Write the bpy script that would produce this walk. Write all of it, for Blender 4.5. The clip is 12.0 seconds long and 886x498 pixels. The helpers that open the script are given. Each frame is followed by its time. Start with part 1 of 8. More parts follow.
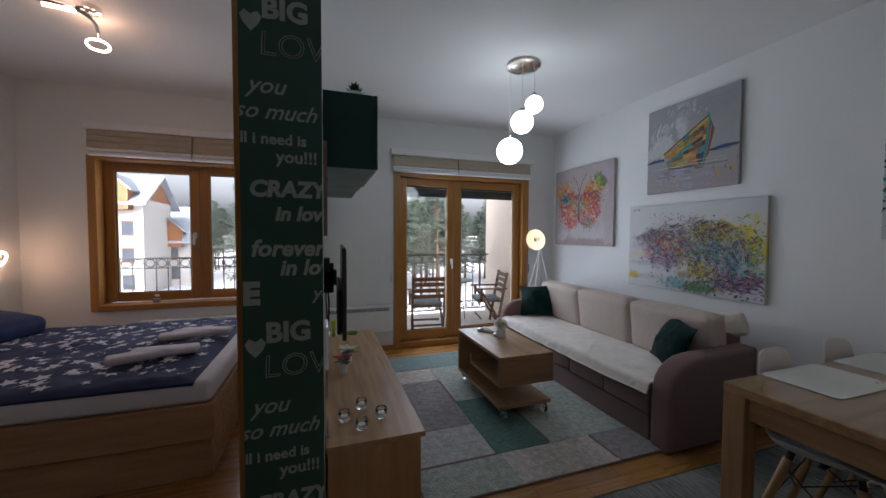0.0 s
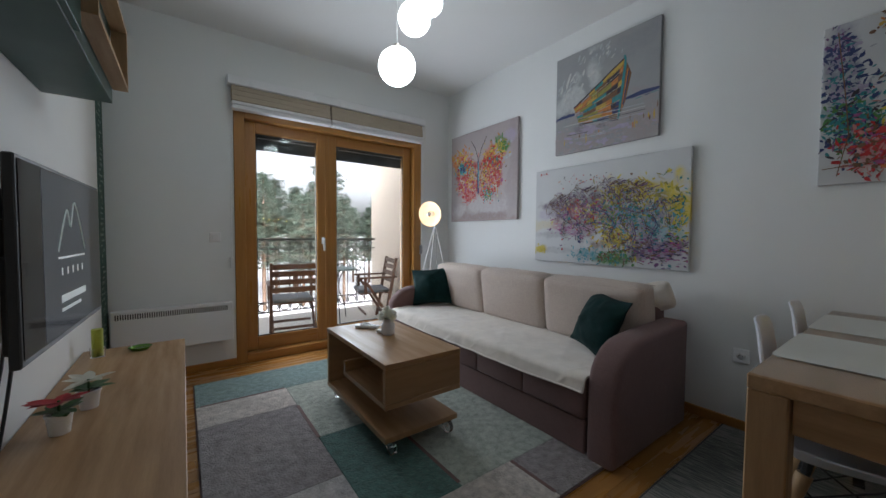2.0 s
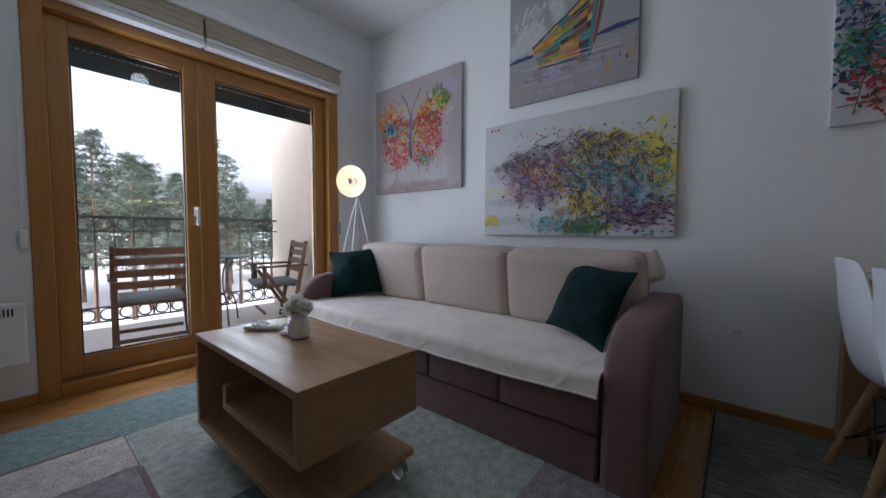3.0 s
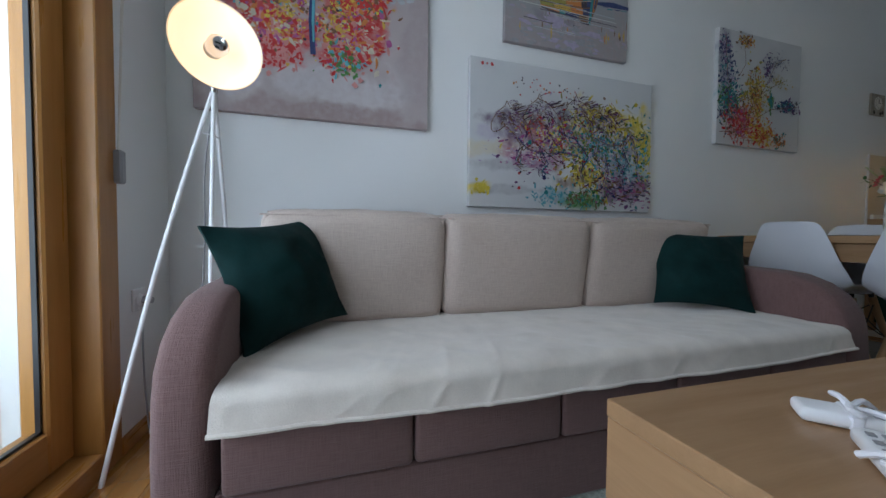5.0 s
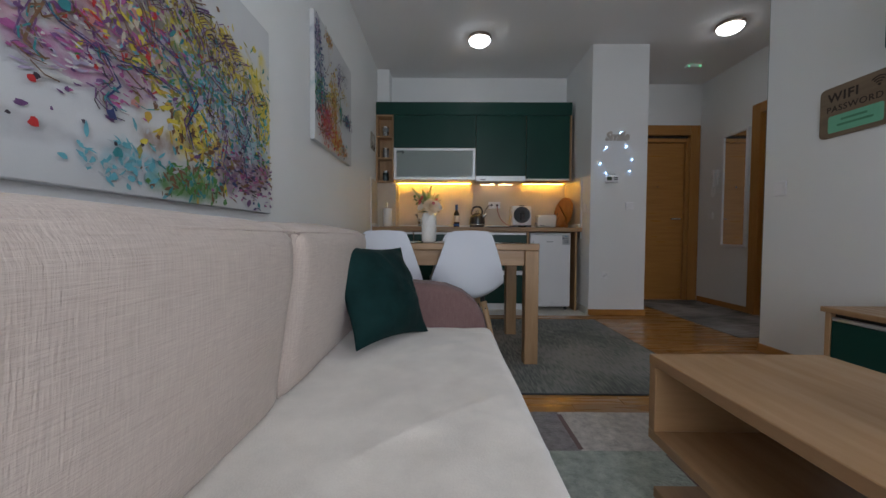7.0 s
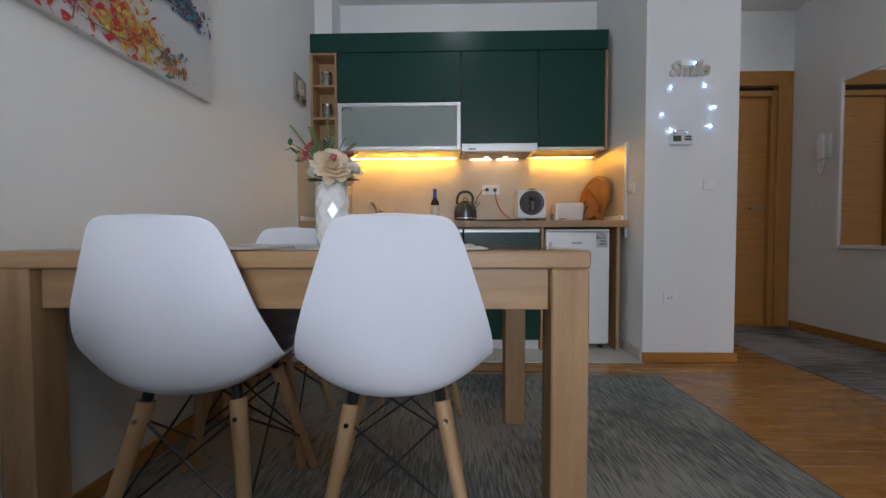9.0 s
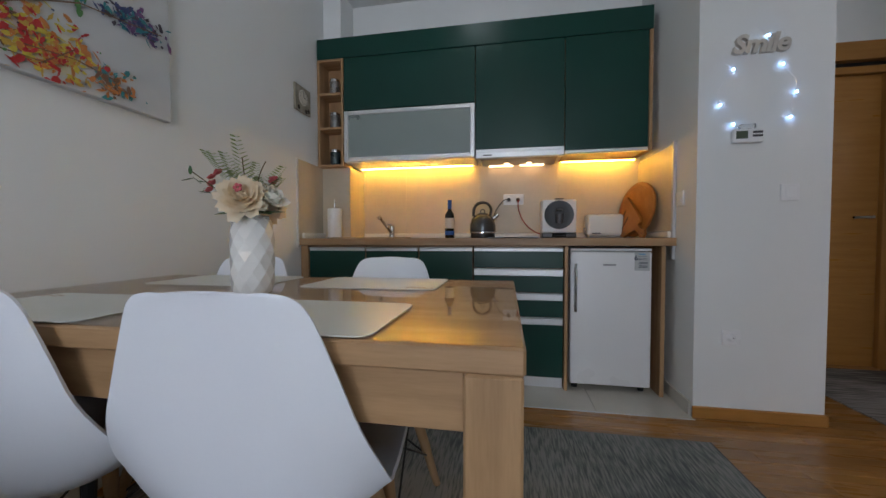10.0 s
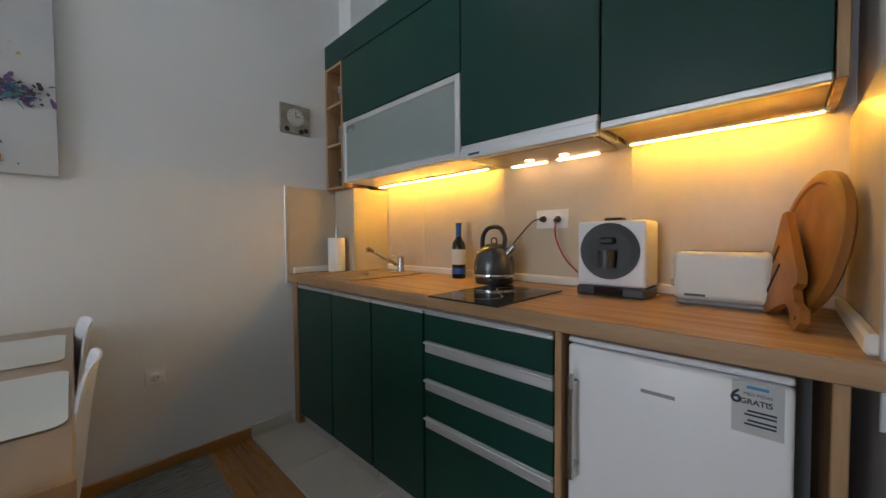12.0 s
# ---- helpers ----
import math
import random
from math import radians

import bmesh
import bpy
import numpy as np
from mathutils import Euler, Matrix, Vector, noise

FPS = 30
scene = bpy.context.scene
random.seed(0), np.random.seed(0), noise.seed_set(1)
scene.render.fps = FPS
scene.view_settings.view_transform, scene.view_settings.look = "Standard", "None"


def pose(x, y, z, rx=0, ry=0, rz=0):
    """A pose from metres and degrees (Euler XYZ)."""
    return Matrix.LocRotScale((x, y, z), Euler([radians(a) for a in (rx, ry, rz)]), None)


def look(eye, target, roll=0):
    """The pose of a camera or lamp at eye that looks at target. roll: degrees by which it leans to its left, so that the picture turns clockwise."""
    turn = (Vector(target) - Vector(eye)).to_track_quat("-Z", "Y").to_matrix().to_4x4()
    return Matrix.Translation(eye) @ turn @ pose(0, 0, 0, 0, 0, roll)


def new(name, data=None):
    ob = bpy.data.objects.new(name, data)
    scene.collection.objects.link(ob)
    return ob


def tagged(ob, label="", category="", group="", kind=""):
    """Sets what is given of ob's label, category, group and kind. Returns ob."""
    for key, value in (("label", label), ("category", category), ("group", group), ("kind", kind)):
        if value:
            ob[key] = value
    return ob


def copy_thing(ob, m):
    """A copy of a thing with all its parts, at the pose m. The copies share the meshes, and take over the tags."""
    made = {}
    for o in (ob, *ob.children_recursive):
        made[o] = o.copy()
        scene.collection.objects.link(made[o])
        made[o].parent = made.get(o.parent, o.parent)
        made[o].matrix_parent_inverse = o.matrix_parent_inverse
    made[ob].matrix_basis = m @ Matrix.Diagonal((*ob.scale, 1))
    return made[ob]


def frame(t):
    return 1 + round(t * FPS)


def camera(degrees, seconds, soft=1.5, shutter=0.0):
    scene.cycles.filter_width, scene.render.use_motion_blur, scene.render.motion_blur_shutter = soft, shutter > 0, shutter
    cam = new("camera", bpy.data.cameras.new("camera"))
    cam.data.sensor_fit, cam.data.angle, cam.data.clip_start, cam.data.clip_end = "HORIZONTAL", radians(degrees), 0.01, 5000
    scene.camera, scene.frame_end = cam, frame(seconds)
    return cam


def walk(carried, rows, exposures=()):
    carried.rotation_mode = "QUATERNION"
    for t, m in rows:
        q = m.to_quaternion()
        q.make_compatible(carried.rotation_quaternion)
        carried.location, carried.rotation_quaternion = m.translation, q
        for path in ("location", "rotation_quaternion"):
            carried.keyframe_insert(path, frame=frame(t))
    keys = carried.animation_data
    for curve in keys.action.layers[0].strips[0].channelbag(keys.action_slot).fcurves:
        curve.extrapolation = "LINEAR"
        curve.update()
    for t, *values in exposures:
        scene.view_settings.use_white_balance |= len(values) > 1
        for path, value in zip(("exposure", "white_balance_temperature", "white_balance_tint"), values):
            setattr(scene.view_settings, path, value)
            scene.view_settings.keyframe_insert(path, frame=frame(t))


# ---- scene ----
cam = camera(102.4, 12.0)
PATH = [
    (0, (0.036, 0.001, 1.441), (0.672, 1.895, 1.364), 0.3),
    (0.5, (0.126, 0.21, 1.383), (0.917, 2.046, 1.31), 0.3),
    (1, (0.224, 0.396, 1.334), (1.157, 2.163, 1.252), 0.4),
    (1.5, (0.351, 0.594, 1.245), (1.402, 2.293, 1.166), 0.3),
    (2, (0.499, 0.817, 1.163), (1.677, 2.431, 1.083), 0.4),
    (2.5, (0.663, 1.103, 1.052), (1.992, 2.594, 0.967), 0.4),
    (3, (0.816, 1.464, 0.96), (2.349, 2.744, 0.86), 0.2),
    (3.2, (0.863, 1.649, 0.933), (2.497, 2.796, 0.815), -0.1),
    (4.8, (1.265, 3.494, 0.758), (3.24, 3.182, 0.697), 0.6),
    (5, (1.327, 3.705, 0.762), (3.239, 3.123, 0.695), 0.5),
    (5.5, (1.663, 4.071, 0.799), (3.283, 2.9, 0.738), 0.2),
    (6, (1.985, 4.138, 0.933), (3.192, 2.544, 0.87), 0.2),
    (6.5, (2.281, 3.908, 0.991), (2.77, 1.97, 0.92), 0.2),
    (7, (2.359, 3.389, 0.828), (2.37, 1.39, 0.762), 0.3),
    (9, (2.076, 1.934, 0.817), (2.122, -0.064, 0.758), -0.1),
    (9.5, (1.962, 1.779, 0.876), (2.149, -0.212, 0.822), -0.1),
    (10, (1.781, 1.615, 0.944), (2.129, -0.354, 0.884), -0.1),
    (10.5, (1.615, 1.423, 0.983), (2.156, -0.501, 0.922), -0.1),
    (11, (1.407, 1.181, 1.031), (2.163, -0.67, 0.967), -0.2),
    (11.5, (1.133, 0.812, 1.085), (2.172, -0.896, 1.035), -0.4),
    (12, (0.951, 0.3, 1.162), (2.335, -1.143, 1.1), -0.4),
]
EXPOSURES = [(0.0, 1.12, 6250, 24), (1.5, 1.42, 6500, 18), (3.0, 1.12, 6050, 26), (5.0, 1.12, 5950, 18), (6.5, 1.00, 5950, 17), (7.0, 1.62, 6450, 23), (9.0, 2.26, 6300, 24), (10.5, 1.92, 6350, 22), (11.5, 2.16, 6500, 23), (12.0, 2.24, 6400, 22)]
walk(cam, [(t, look(eye, target, roll)) for t, eye, target, roll in PATH], EXPOSURES)

# ---- world and light ----
world = bpy.data.worlds.new("overcast_sky")
scene.world = world
world.use_nodes = True
wn = world.node_tree.nodes
wbg = wn["Background"]
sky = wn.new("ShaderNodeTexSky")
sky.sky_type = "NISHITA"
sky.sun_disc = False
sky.sun_elevation = radians(28)
sky.sun_rotation = radians(200)
sky.air_density, sky.dust_density, sky.ozone_density = 0.6, 8.0, 0.0
cloud = wn.new("ShaderNodeHueSaturation")     # an even, colourless cloud cover
cloud.inputs["Saturation"].default_value, cloud.inputs["Value"].default_value = 0.15, 1.7
world.node_tree.links.new(sky.outputs[0], cloud.inputs["Color"])
world.node_tree.links.new(cloud.outputs[0], wbg.inputs[0])
wbg.inputs[1].default_value = 0.15

sun_data = bpy.data.lights.new("sun", "SUN")
sun_data.energy, sun_data.angle, sun_data.color = 0.9, radians(40), (1.0, 0.96, 0.9)
sun = new("sun", sun_data)
sun.matrix_world = pose(0, 0, 20, 55, 0, -20)


def area_light(name, m, w, h, energy, color):
    d = bpy.data.lights.new(name, "AREA")
    d.shape, d.size, d.size_y, d.energy, d.color = "RECTANGLE", w, h, energy, color
    o = new(name, d)
    o.matrix_world = m
    return o


# skylight entering by the balcony door and the bedroom window
area_light("door_daylight", pose(1.80, 4.72, 1.15, -90, 0, 24), 1.5, 1.8, 15.5, (0.78, 0.92, 1.0))
area_light("window_daylight", pose(-1.22, 4.62, 1.45, -90, 0, 0), 1.4, 1.3, 3.0, (0.85, 0.93, 1.0))

# ---- materials ----


def node_mat(name):
    m = bpy.data.materials.new(name)
    m.use_nodes = True
    return m, m.node_tree.nodes, m.node_tree.links, m.node_tree.nodes["Principled BSDF"]


def surf(name, c1, c2=None, scale=8.0, rough=0.5, bump=0.1, fine=60.0, metal=0.0, stretch=(1, 1, 1), coat=0.0, sheen=0.0, vary=0.0, rvar=0.1, dist=0.002):
    """A surface whose colour drifts between two tones at a coarse and a fine scale, with fine relief."""
    m, n, l, b = node_mat(name)
    c2 = c2 or tuple(v * 0.85 for v in c1)
    tc, mp, info = n.new("ShaderNodeTexCoord"), n.new("ShaderNodeMapping"), n.new("ShaderNodeObjectInfo")
    off = n.new("ShaderNodeVectorMath")
    off.operation = "SCALE"
    off.inputs[0].default_value = (31.0, 17.0, 23.0)
    l.new(info.outputs["Random"], off.inputs["Scale"])
    l.new(tc.outputs["Object"], mp.inputs["Vector"])
    l.new(off.outputs[0], mp.inputs["Location"])
    mp.inputs["Scale"].default_value = stretch
    big, small = n.new("ShaderNodeTexNoise"), n.new("ShaderNodeTexNoise")
    big.inputs["Scale"].default_value, big.inputs["Detail"].default_value = scale, 4
    small.inputs["Scale"].default_value, small.inputs["Detail"].default_value = fine, 3
    for t in (big, small):
        l.new(mp.outputs[0], t.inputs["Vector"])
    add = n.new("ShaderNodeMath")
    add.operation = "MULTIPLY_ADD"
    l.new(small.outputs[0], add.inputs[0])
    add.inputs[1].default_value = 0.5
    half = n.new("ShaderNodeMath")
    half.operation = "MULTIPLY_ADD"
    half.inputs[1].default_value, half.inputs[2].default_value = 1.6, -0.55
    l.new(big.outputs[0], half.inputs[0])
    l.new(half.outputs[0], add.inputs[2])
    mix = n.new("ShaderNodeMix")
    mix.data_type = "RGBA"
    l.new(add.outputs[0], mix.inputs[0])
    mix.inputs[6].default_value, mix.inputs[7].default_value = (*c1, 1), (*c2, 1)
    col = mix.outputs[2]
    if vary:
        hsv, r = n.new("ShaderNodeHueSaturation"), n.new("ShaderNodeMapRange")
        l.new(info.outputs["Random"], r.inputs[0])
        r.inputs[3].default_value, r.inputs[4].default_value = 1 - vary, 1 + vary
        l.new(r.outputs[0], hsv.inputs["Value"])
        l.new(col, hsv.inputs["Color"])
        col = hsv.outputs[0]
    l.new(col, b.inputs["Base Color"])
    rr = n.new("ShaderNodeMapRange")
    l.new(big.outputs[0], rr.inputs[0])
    rr.inputs[1].default_value, rr.inputs[2].default_value = 0.3, 0.7
    rr.inputs[3].default_value, rr.inputs[4].default_value = max(0.02, rough - rvar), min(1, rough + rvar)
    l.new(rr.outputs[0], b.inputs["Roughness"])
    b.inputs["Metallic"].default_value = metal
    b.inputs["Coat Weight"].default_value = coat
    b.inputs["Sheen Weight"].default_value = sheen
    if bump:
        bp = n.new("ShaderNodeBump")
        bp.inputs["Strength"].default_value, bp.inputs["Distance"].default_value = bump, dist
        l.new(small.outputs[0], bp.inputs["Height"])
        l.new(bp.outputs[0], b.inputs["Normal"])
    return m


def glow(name, color, strength):
    m, n, l, b = node_mat(name)
    b.inputs["Base Color"].default_value = (0.9, 0.9, 0.9, 1)
    b.inputs["Emission Color"].default_value = (*color, 1)
    b.inputs["Emission Strength"].default_value = strength
    return m


def glass_mat(name, rough=0.0, tint=(1, 1, 1)):
    m, n, l, b = node_mat(name)
    b.inputs["Base Color"].default_value = (*tint, 1)
    b.inputs["Roughness"].default_value = rough
    b.inputs["Transmission Weight"].default_value = 1.0
    b.inputs["IOR"].default_value = 1.45
    return m


def pane_mat(name, gloss=0.08):
    """Thin clear window glass: straight through, with a slight mirror."""
    m, n, l, b = node_mat(name)
    n.remove(b)
    tr, gl, mx, fr = n.new("ShaderNodeBsdfTransparent"), n.new("ShaderNodeBsdfGlossy"), n.new("ShaderNodeMixShader"), n.new("ShaderNodeLayerWeight")
    tr.inputs[0].default_value = (0.93, 0.97, 0.96, 1)
    gl.inputs["Roughness"].default_value = 0.01
    pw, ma = n.new("ShaderNodeMath"), n.new("ShaderNodeMath")
    pw.operation, ma.operation = "POWER", "MULTIPLY_ADD"
    pw.inputs[1].default_value = 5.0
    ma.inputs[1].default_value, ma.inputs[2].default_value = 0.7, 0.035
    l.new(fr.outputs["Facing"], pw.inputs[0])
    l.new(pw.outputs[0], ma.inputs[0])
    l.new(ma.outputs[0], mx.inputs[0])
    l.new(tr.outputs[0], mx.inputs[1])
    l.new(gl.outputs[0], mx.inputs[2])
    l.new(mx.outputs[0], n["Material Output"].inputs[0])
    return m



def linen(name, c1, c2):
    """Woven cloth: uneven threads both ways, with slubs, over a slow drift of tone."""
    m, n, l, b = node_mat(name)
    tc = n.new("ShaderNodeTexCoord")
    threads = []
    for sc in ((140, 22, 330), (140, 330, 22)):
        mp, nz = n.new("ShaderNodeMapping"), n.new("ShaderNodeTexNoise")
        mp.inputs["Scale"].default_value = sc
        nz.inputs["Scale"].default_value, nz.inputs["Detail"].default_value = 1.0, 2
        l.new(tc.outputs["Object"], mp.inputs["Vector"])
        l.new(mp.outputs[0], nz.inputs["Vector"])
        threads.append(nz)
    big = n.new("ShaderNodeTexNoise")
    big.inputs["Scale"].default_value, big.inputs["Detail"].default_value = 5.0, 4
    l.new(tc.outputs["Object"], big.inputs["Vector"])
    add, add2, rng = n.new("ShaderNodeMath"), n.new("ShaderNodeMath"), n.new("ShaderNodeMapRange")
    l.new(threads[0].outputs[0], add.inputs[0])
    l.new(threads[1].outputs[0], add.inputs[1])
    add2.operation = "MULTIPLY_ADD"
    add2.inputs[1].default_value = 0.5
    l.new(big.outputs[0], add2.inputs[0])
    l.new(add.outputs[0], add2.inputs[2])
    rng.inputs[1].default_value, rng.inputs[2].default_value = 0.85, 1.65
    l.new(add2.outputs[0], rng.inputs[0])
    mix = n.new("ShaderNodeMix")
    mix.data_type = "RGBA"
    l.new(rng.outputs[0], mix.inputs[0])
    mix.inputs[6].default_value, mix.inputs[7].default_value = (*c2, 1), (*c1, 1)
    l.new(mix.outputs[2], b.inputs["Base Color"])
    b.inputs["Roughness"].default_value = 0.92
    b.inputs["Sheen Weight"].default_value = 0.12
    bp = n.new("ShaderNodeBump")
    bp.inputs["Strength"].default_value, bp.inputs["Distance"].default_value = 0.6, 0.002
    l.new(add.outputs[0], bp.inputs["Height"])
    l.new(bp.outputs[0], b.inputs["Normal"])
    return m


M = {}
M["trim"] = surf("satin_metal_trim", (0.62, 0.63, 0.64), (0.58, 0.59, 0.60), 2, 0.35, 0.0, 60, metal=0.3)
M["wall"] = surf("wall_paint", (0.79, 0.80, 0.79), (0.75, 0.76, 0.75), 1.2, 0.75, 0.25, 220, dist=0.001)
M["ceiling"] = surf("ceiling_paint", (0.80, 0.80, 0.79), (0.77, 0.77, 0.76), 1.0, 0.85, 0.15, 150, dist=0.001)
M["white"] = surf("white_plastic", (0.82, 0.82, 0.82), (0.78, 0.78, 0.79), 3, 0.35, 0.05, 90)
M["shell"] = surf("white_chair_shell", (0.80, 0.82, 0.86), (0.76, 0.78, 0.83), 3, 0.38, 0.05, 200)
M["cream"] = surf("cream_plastic", (0.78, 0.76, 0.70), (0.72, 0.70, 0.64), 4, 0.4, 0.05, 90)
M["oak_x"] = surf("oak_grain_x", (0.48, 0.295, 0.150), (0.29, 0.158, 0.070), 3, 0.42, 0.12, 30, stretch=(0.8, 9, 9), vary=0.04)
M["oak_y"] = surf("oak_grain_y", (0.48, 0.295, 0.150), (0.29, 0.158, 0.070), 3, 0.42, 0.12, 30, stretch=(9, 0.8, 9), vary=0.04)
M["oak_z"] = surf("oak_grain_z", (0.48, 0.295, 0.150), (0.29, 0.158, 0.070), 3, 0.42, 0.12, 30, stretch=(9, 9, 0.8), vary=0.04)
M["oak_x_brown"] = surf("brown_oak_grain_x", (0.40, 0.235, 0.115), (0.29, 0.16, 0.072), 3, 0.40, 0.12, 30, stretch=(0.8, 9, 9), vary=0.04)
M["oak_y_brown"] = surf("brown_oak_grain_y", (0.40, 0.235, 0.115), (0.29, 0.16, 0.072), 3, 0.40, 0.12, 30, stretch=(9, 0.8, 9), vary=0.04)
M["pine_x"] = surf("honey_wood_x", (0.46, 0.22, 0.055), (0.34, 0.145, 0.03), 2.5, 0.35, 0.12, 25, stretch=(0.8, 10, 10), vary=0.05)
M["pine_y"] = surf("honey_wood_y", (0.46, 0.22, 0.055), (0.34, 0.145, 0.03), 2.5, 0.35, 0.12, 25, stretch=(10, 0.8, 10), vary=0.05)
M["pine_z"] = surf("honey_wood_z", (0.46, 0.22, 0.055), (0.34, 0.145, 0.03), 2.5, 0.35, 0.12, 25, stretch=(10, 10, 0.8), vary=0.05)
M["parquet"] = surf("parquet_plank", (0.42, 0.20, 0.055), (0.30, 0.13, 0.03), 2.2, 0.28, 0.15, 26, stretch=(0.8, 10, 10), vary=0.14, coat=0.15)
M["tile"] = surf("grey_floor_tile", (0.62, 0.58, 0.50), (0.52, 0.49, 0.43), 3, 0.4, 0.1, 40, vary=0.03)
M["splash"] = surf("beige_concrete_splash", (0.60, 0.51, 0.38), (0.49, 0.42, 0.32), 4, 0.42, 0.1, 35)
M["tile_grout"] = surf("pale_tile_grout", (0.44, 0.41, 0.36), (0.38, 0.36, 0.31), 10, 0.9)
M["grout"] = surf("grout", (0.25, 0.23, 0.2), None, 10, 0.9)
M["green"] = surf("dark_green_laminate", (0.006, 0.050, 0.037), (0.005, 0.042, 0.031), 3, 0.34, 0.05, 150, rvar=0.05)
M["green"].node_tree.nodes["Principled BSDF"].inputs["Specular IOR Level"].default_value = 0.32
M["alu"] = surf("brushed_aluminium", (0.76, 0.77, 0.78), (0.71, 0.72, 0.73), 3, 0.42, 0.0, 60, metal=0.7, rvar=0.03)
M["steel"] = surf("steel", (0.60, 0.60, 0.60), (0.50, 0.50, 0.50), 6, 0.22, 0.03, 80, metal=1.0)
M["chrome"] = surf("chrome", (0.75, 0.75, 0.76), (0.68, 0.68, 0.7), 6, 0.1, 0.0, 80, metal=1.0, rvar=0.04)
M["nickel"] = surf("satin_nickel", (0.55, 0.47, 0.42), (0.46, 0.39, 0.34), 6, 0.28, 0.03, 80, metal=1.0)
M["black"] = surf("black_plastic", (0.012, 0.012, 0.013), (0.02, 0.02, 0.02), 8, 0.4, 0.08, 120)
M["blackgloss"] = surf("black_glass", (0.006, 0.006, 0.007), (0.008, 0.008, 0.009), 3, 0.06, 0.0, 60, rvar=0.02)
M["iron"] = surf("black_wrought_iron", (0.03, 0.028, 0.027), (0.05, 0.045, 0.04), 12, 0.55, 0.2, 80)
M["fabric_brown"] = linen("mauve_brown_upholstery", (0.195, 0.112, 0.104), (0.145, 0.080, 0.074))
M["fabric_beige"] = linen("beige_linen_upholstery", (0.57, 0.475, 0.41), (0.45, 0.365, 0.315))
# the plush's two tones carry the crushed pile's mottled highlights as colour
M["plush"] = surf("cream_plush_throw", (0.78, 0.71, 0.63), (0.58, 0.52, 0.455), 10, 0.95, 0.7, 260, sheen=0.45, dist=0.0015)
M["velvet"] = surf("dark_green_velvet", (0.001, 0.028, 0.026), (0.001, 0.011, 0.011), 9, 0.85, 0.6, 45, sheen=0.01, dist=0.002)
M["velvet"].node_tree.nodes["Principled BSDF"].inputs["Specular IOR Level"].default_value = 0.2
M["blind"] = surf("beige_blind_fabric", (0.50, 0.42, 0.32), (0.44, 0.37, 0.28), 5, 0.9, 0.3, 300)
M["stucco"] = surf("beige_stucco", (0.76, 0.67, 0.57), (0.70, 0.61, 0.51), 4, 0.9, 0.6, 90, dist=0.004)
M["pane"] = pane_mat("window_glass")
M["clear"] = glass_mat("clear_glass")
M["frost"] = surf("frosted_glass", (0.58, 0.67, 0.64), (0.52, 0.61, 0.58), 2, 0.34, 0.0, 200)
M["frost"].node_tree.nodes["Principled BSDF"].inputs["Transmission Weight"].default_value = 0.6
M["mirror"] = surf("mirror_silver", (0.88, 0.89, 0.89), (0.87, 0.88, 0.88), 1, 0.015, 0.0, metal=1.0, rvar=0.005)
M["globe"] = glow("opal_globe_light", (0.80, 0.97, 0.94), 3.0)
M["dome"] = glow("opal_dome_light", (0.86, 0.97, 0.95), 3.6)
M["warmdisc"] = glow("warm_reflector", (1.0, 0.66, 0.30), 0.42)
M["bulb"] = glow("warm_bulb", (1.0, 0.62, 0.25), 30.0)
M["ledwarm"] = glow("warm_led_strip", (1.0, 0.53, 0.055), 36.0)
M["spotled"] = glow("hood_spot", (1.0, 0.64, 0.28), 2.2)
M["fairy"] = glow("fairy_light", (0.28, 0.58, 1.0), 7.0)
M["ringled"] = glow("ring_led", (1.0, 0.62, 0.36), 17.0)
M["greenled"] = glow("green_led", (0.05, 0.9, 0.3), 1.0)

# ---- helpers for building ----
BASE = {}


def thing(name, x, y, z, label, category, group="", kind=""):
    """A thing's empty at its base; its parts are given in the world's metres."""
    ob = new(name)
    ob.empty_display_size = 0.05
    ob.location = (x, y, z)
    BASE[ob] = Vector((x, y, z))
    return tagged(ob, label, category, group, kind)


def part(name, bm, material, parent=None, label="", smooth=False):
    me = bpy.data.meshes.new(name)
    base = BASE[parent] if parent is not None else Vector((0, 0, 0))
    bmesh.ops.translate(bm, verts=bm.verts, vec=-base)
    if smooth:
        for f in bm.faces:
            f.smooth = True
    bm.normal_update()
    bm.to_mesh(me)
    bm.free()
    for mm in material if isinstance(material, (list, tuple)) else [material]:
        me.materials.append(mm)
    if smooth:
        me.set_sharp_from_angle(angle=radians(40))
    ob = new(name, me)
    if parent is not None:
        ob.parent = parent
        BASE[ob] = base
    else:
        BASE[ob] = base
    if label:
        ob["label"] = label
    return ob


def solo(name, bm, material, label, category, group="", kind="", smooth=False):
    """A thing of one mesh, with its origin at its base."""
    xs = [v.co for v in bm.verts]
    c = Vector((sum(v.x for v in xs) / len(xs), sum(v.y for v in xs) / len(xs), min(v.z for v in xs)))
    bmesh.ops.translate(bm, verts=bm.verts, vec=-c)
    ob = part(name, bm, material, None, "", smooth)
    ob.location = c
    BASE[ob] = c
    return tagged(ob, label, category, group, kind)


def box(x0, y0, z0, x1, y1, z1, r=0.0, seg=1, bm=None):
    own = bmesh.new()
    g = bmesh.ops.create_cube(own, size=1.0)
    lo, hi = (min(x0, x1), min(y0, y1), min(z0, z1)), (max(x0, x1), max(y0, y1), max(z0, z1))
    for v in own.verts:
        v.co = Vector([lo[i] if v.co[i] < 0 else hi[i] for i in range(3)])
    if r:
        bmesh.ops.bevel(own, geom=own.edges[:], offset=r, segments=seg, affect="EDGES", profile=0.5)
    return own if bm is None else join(bm, own)


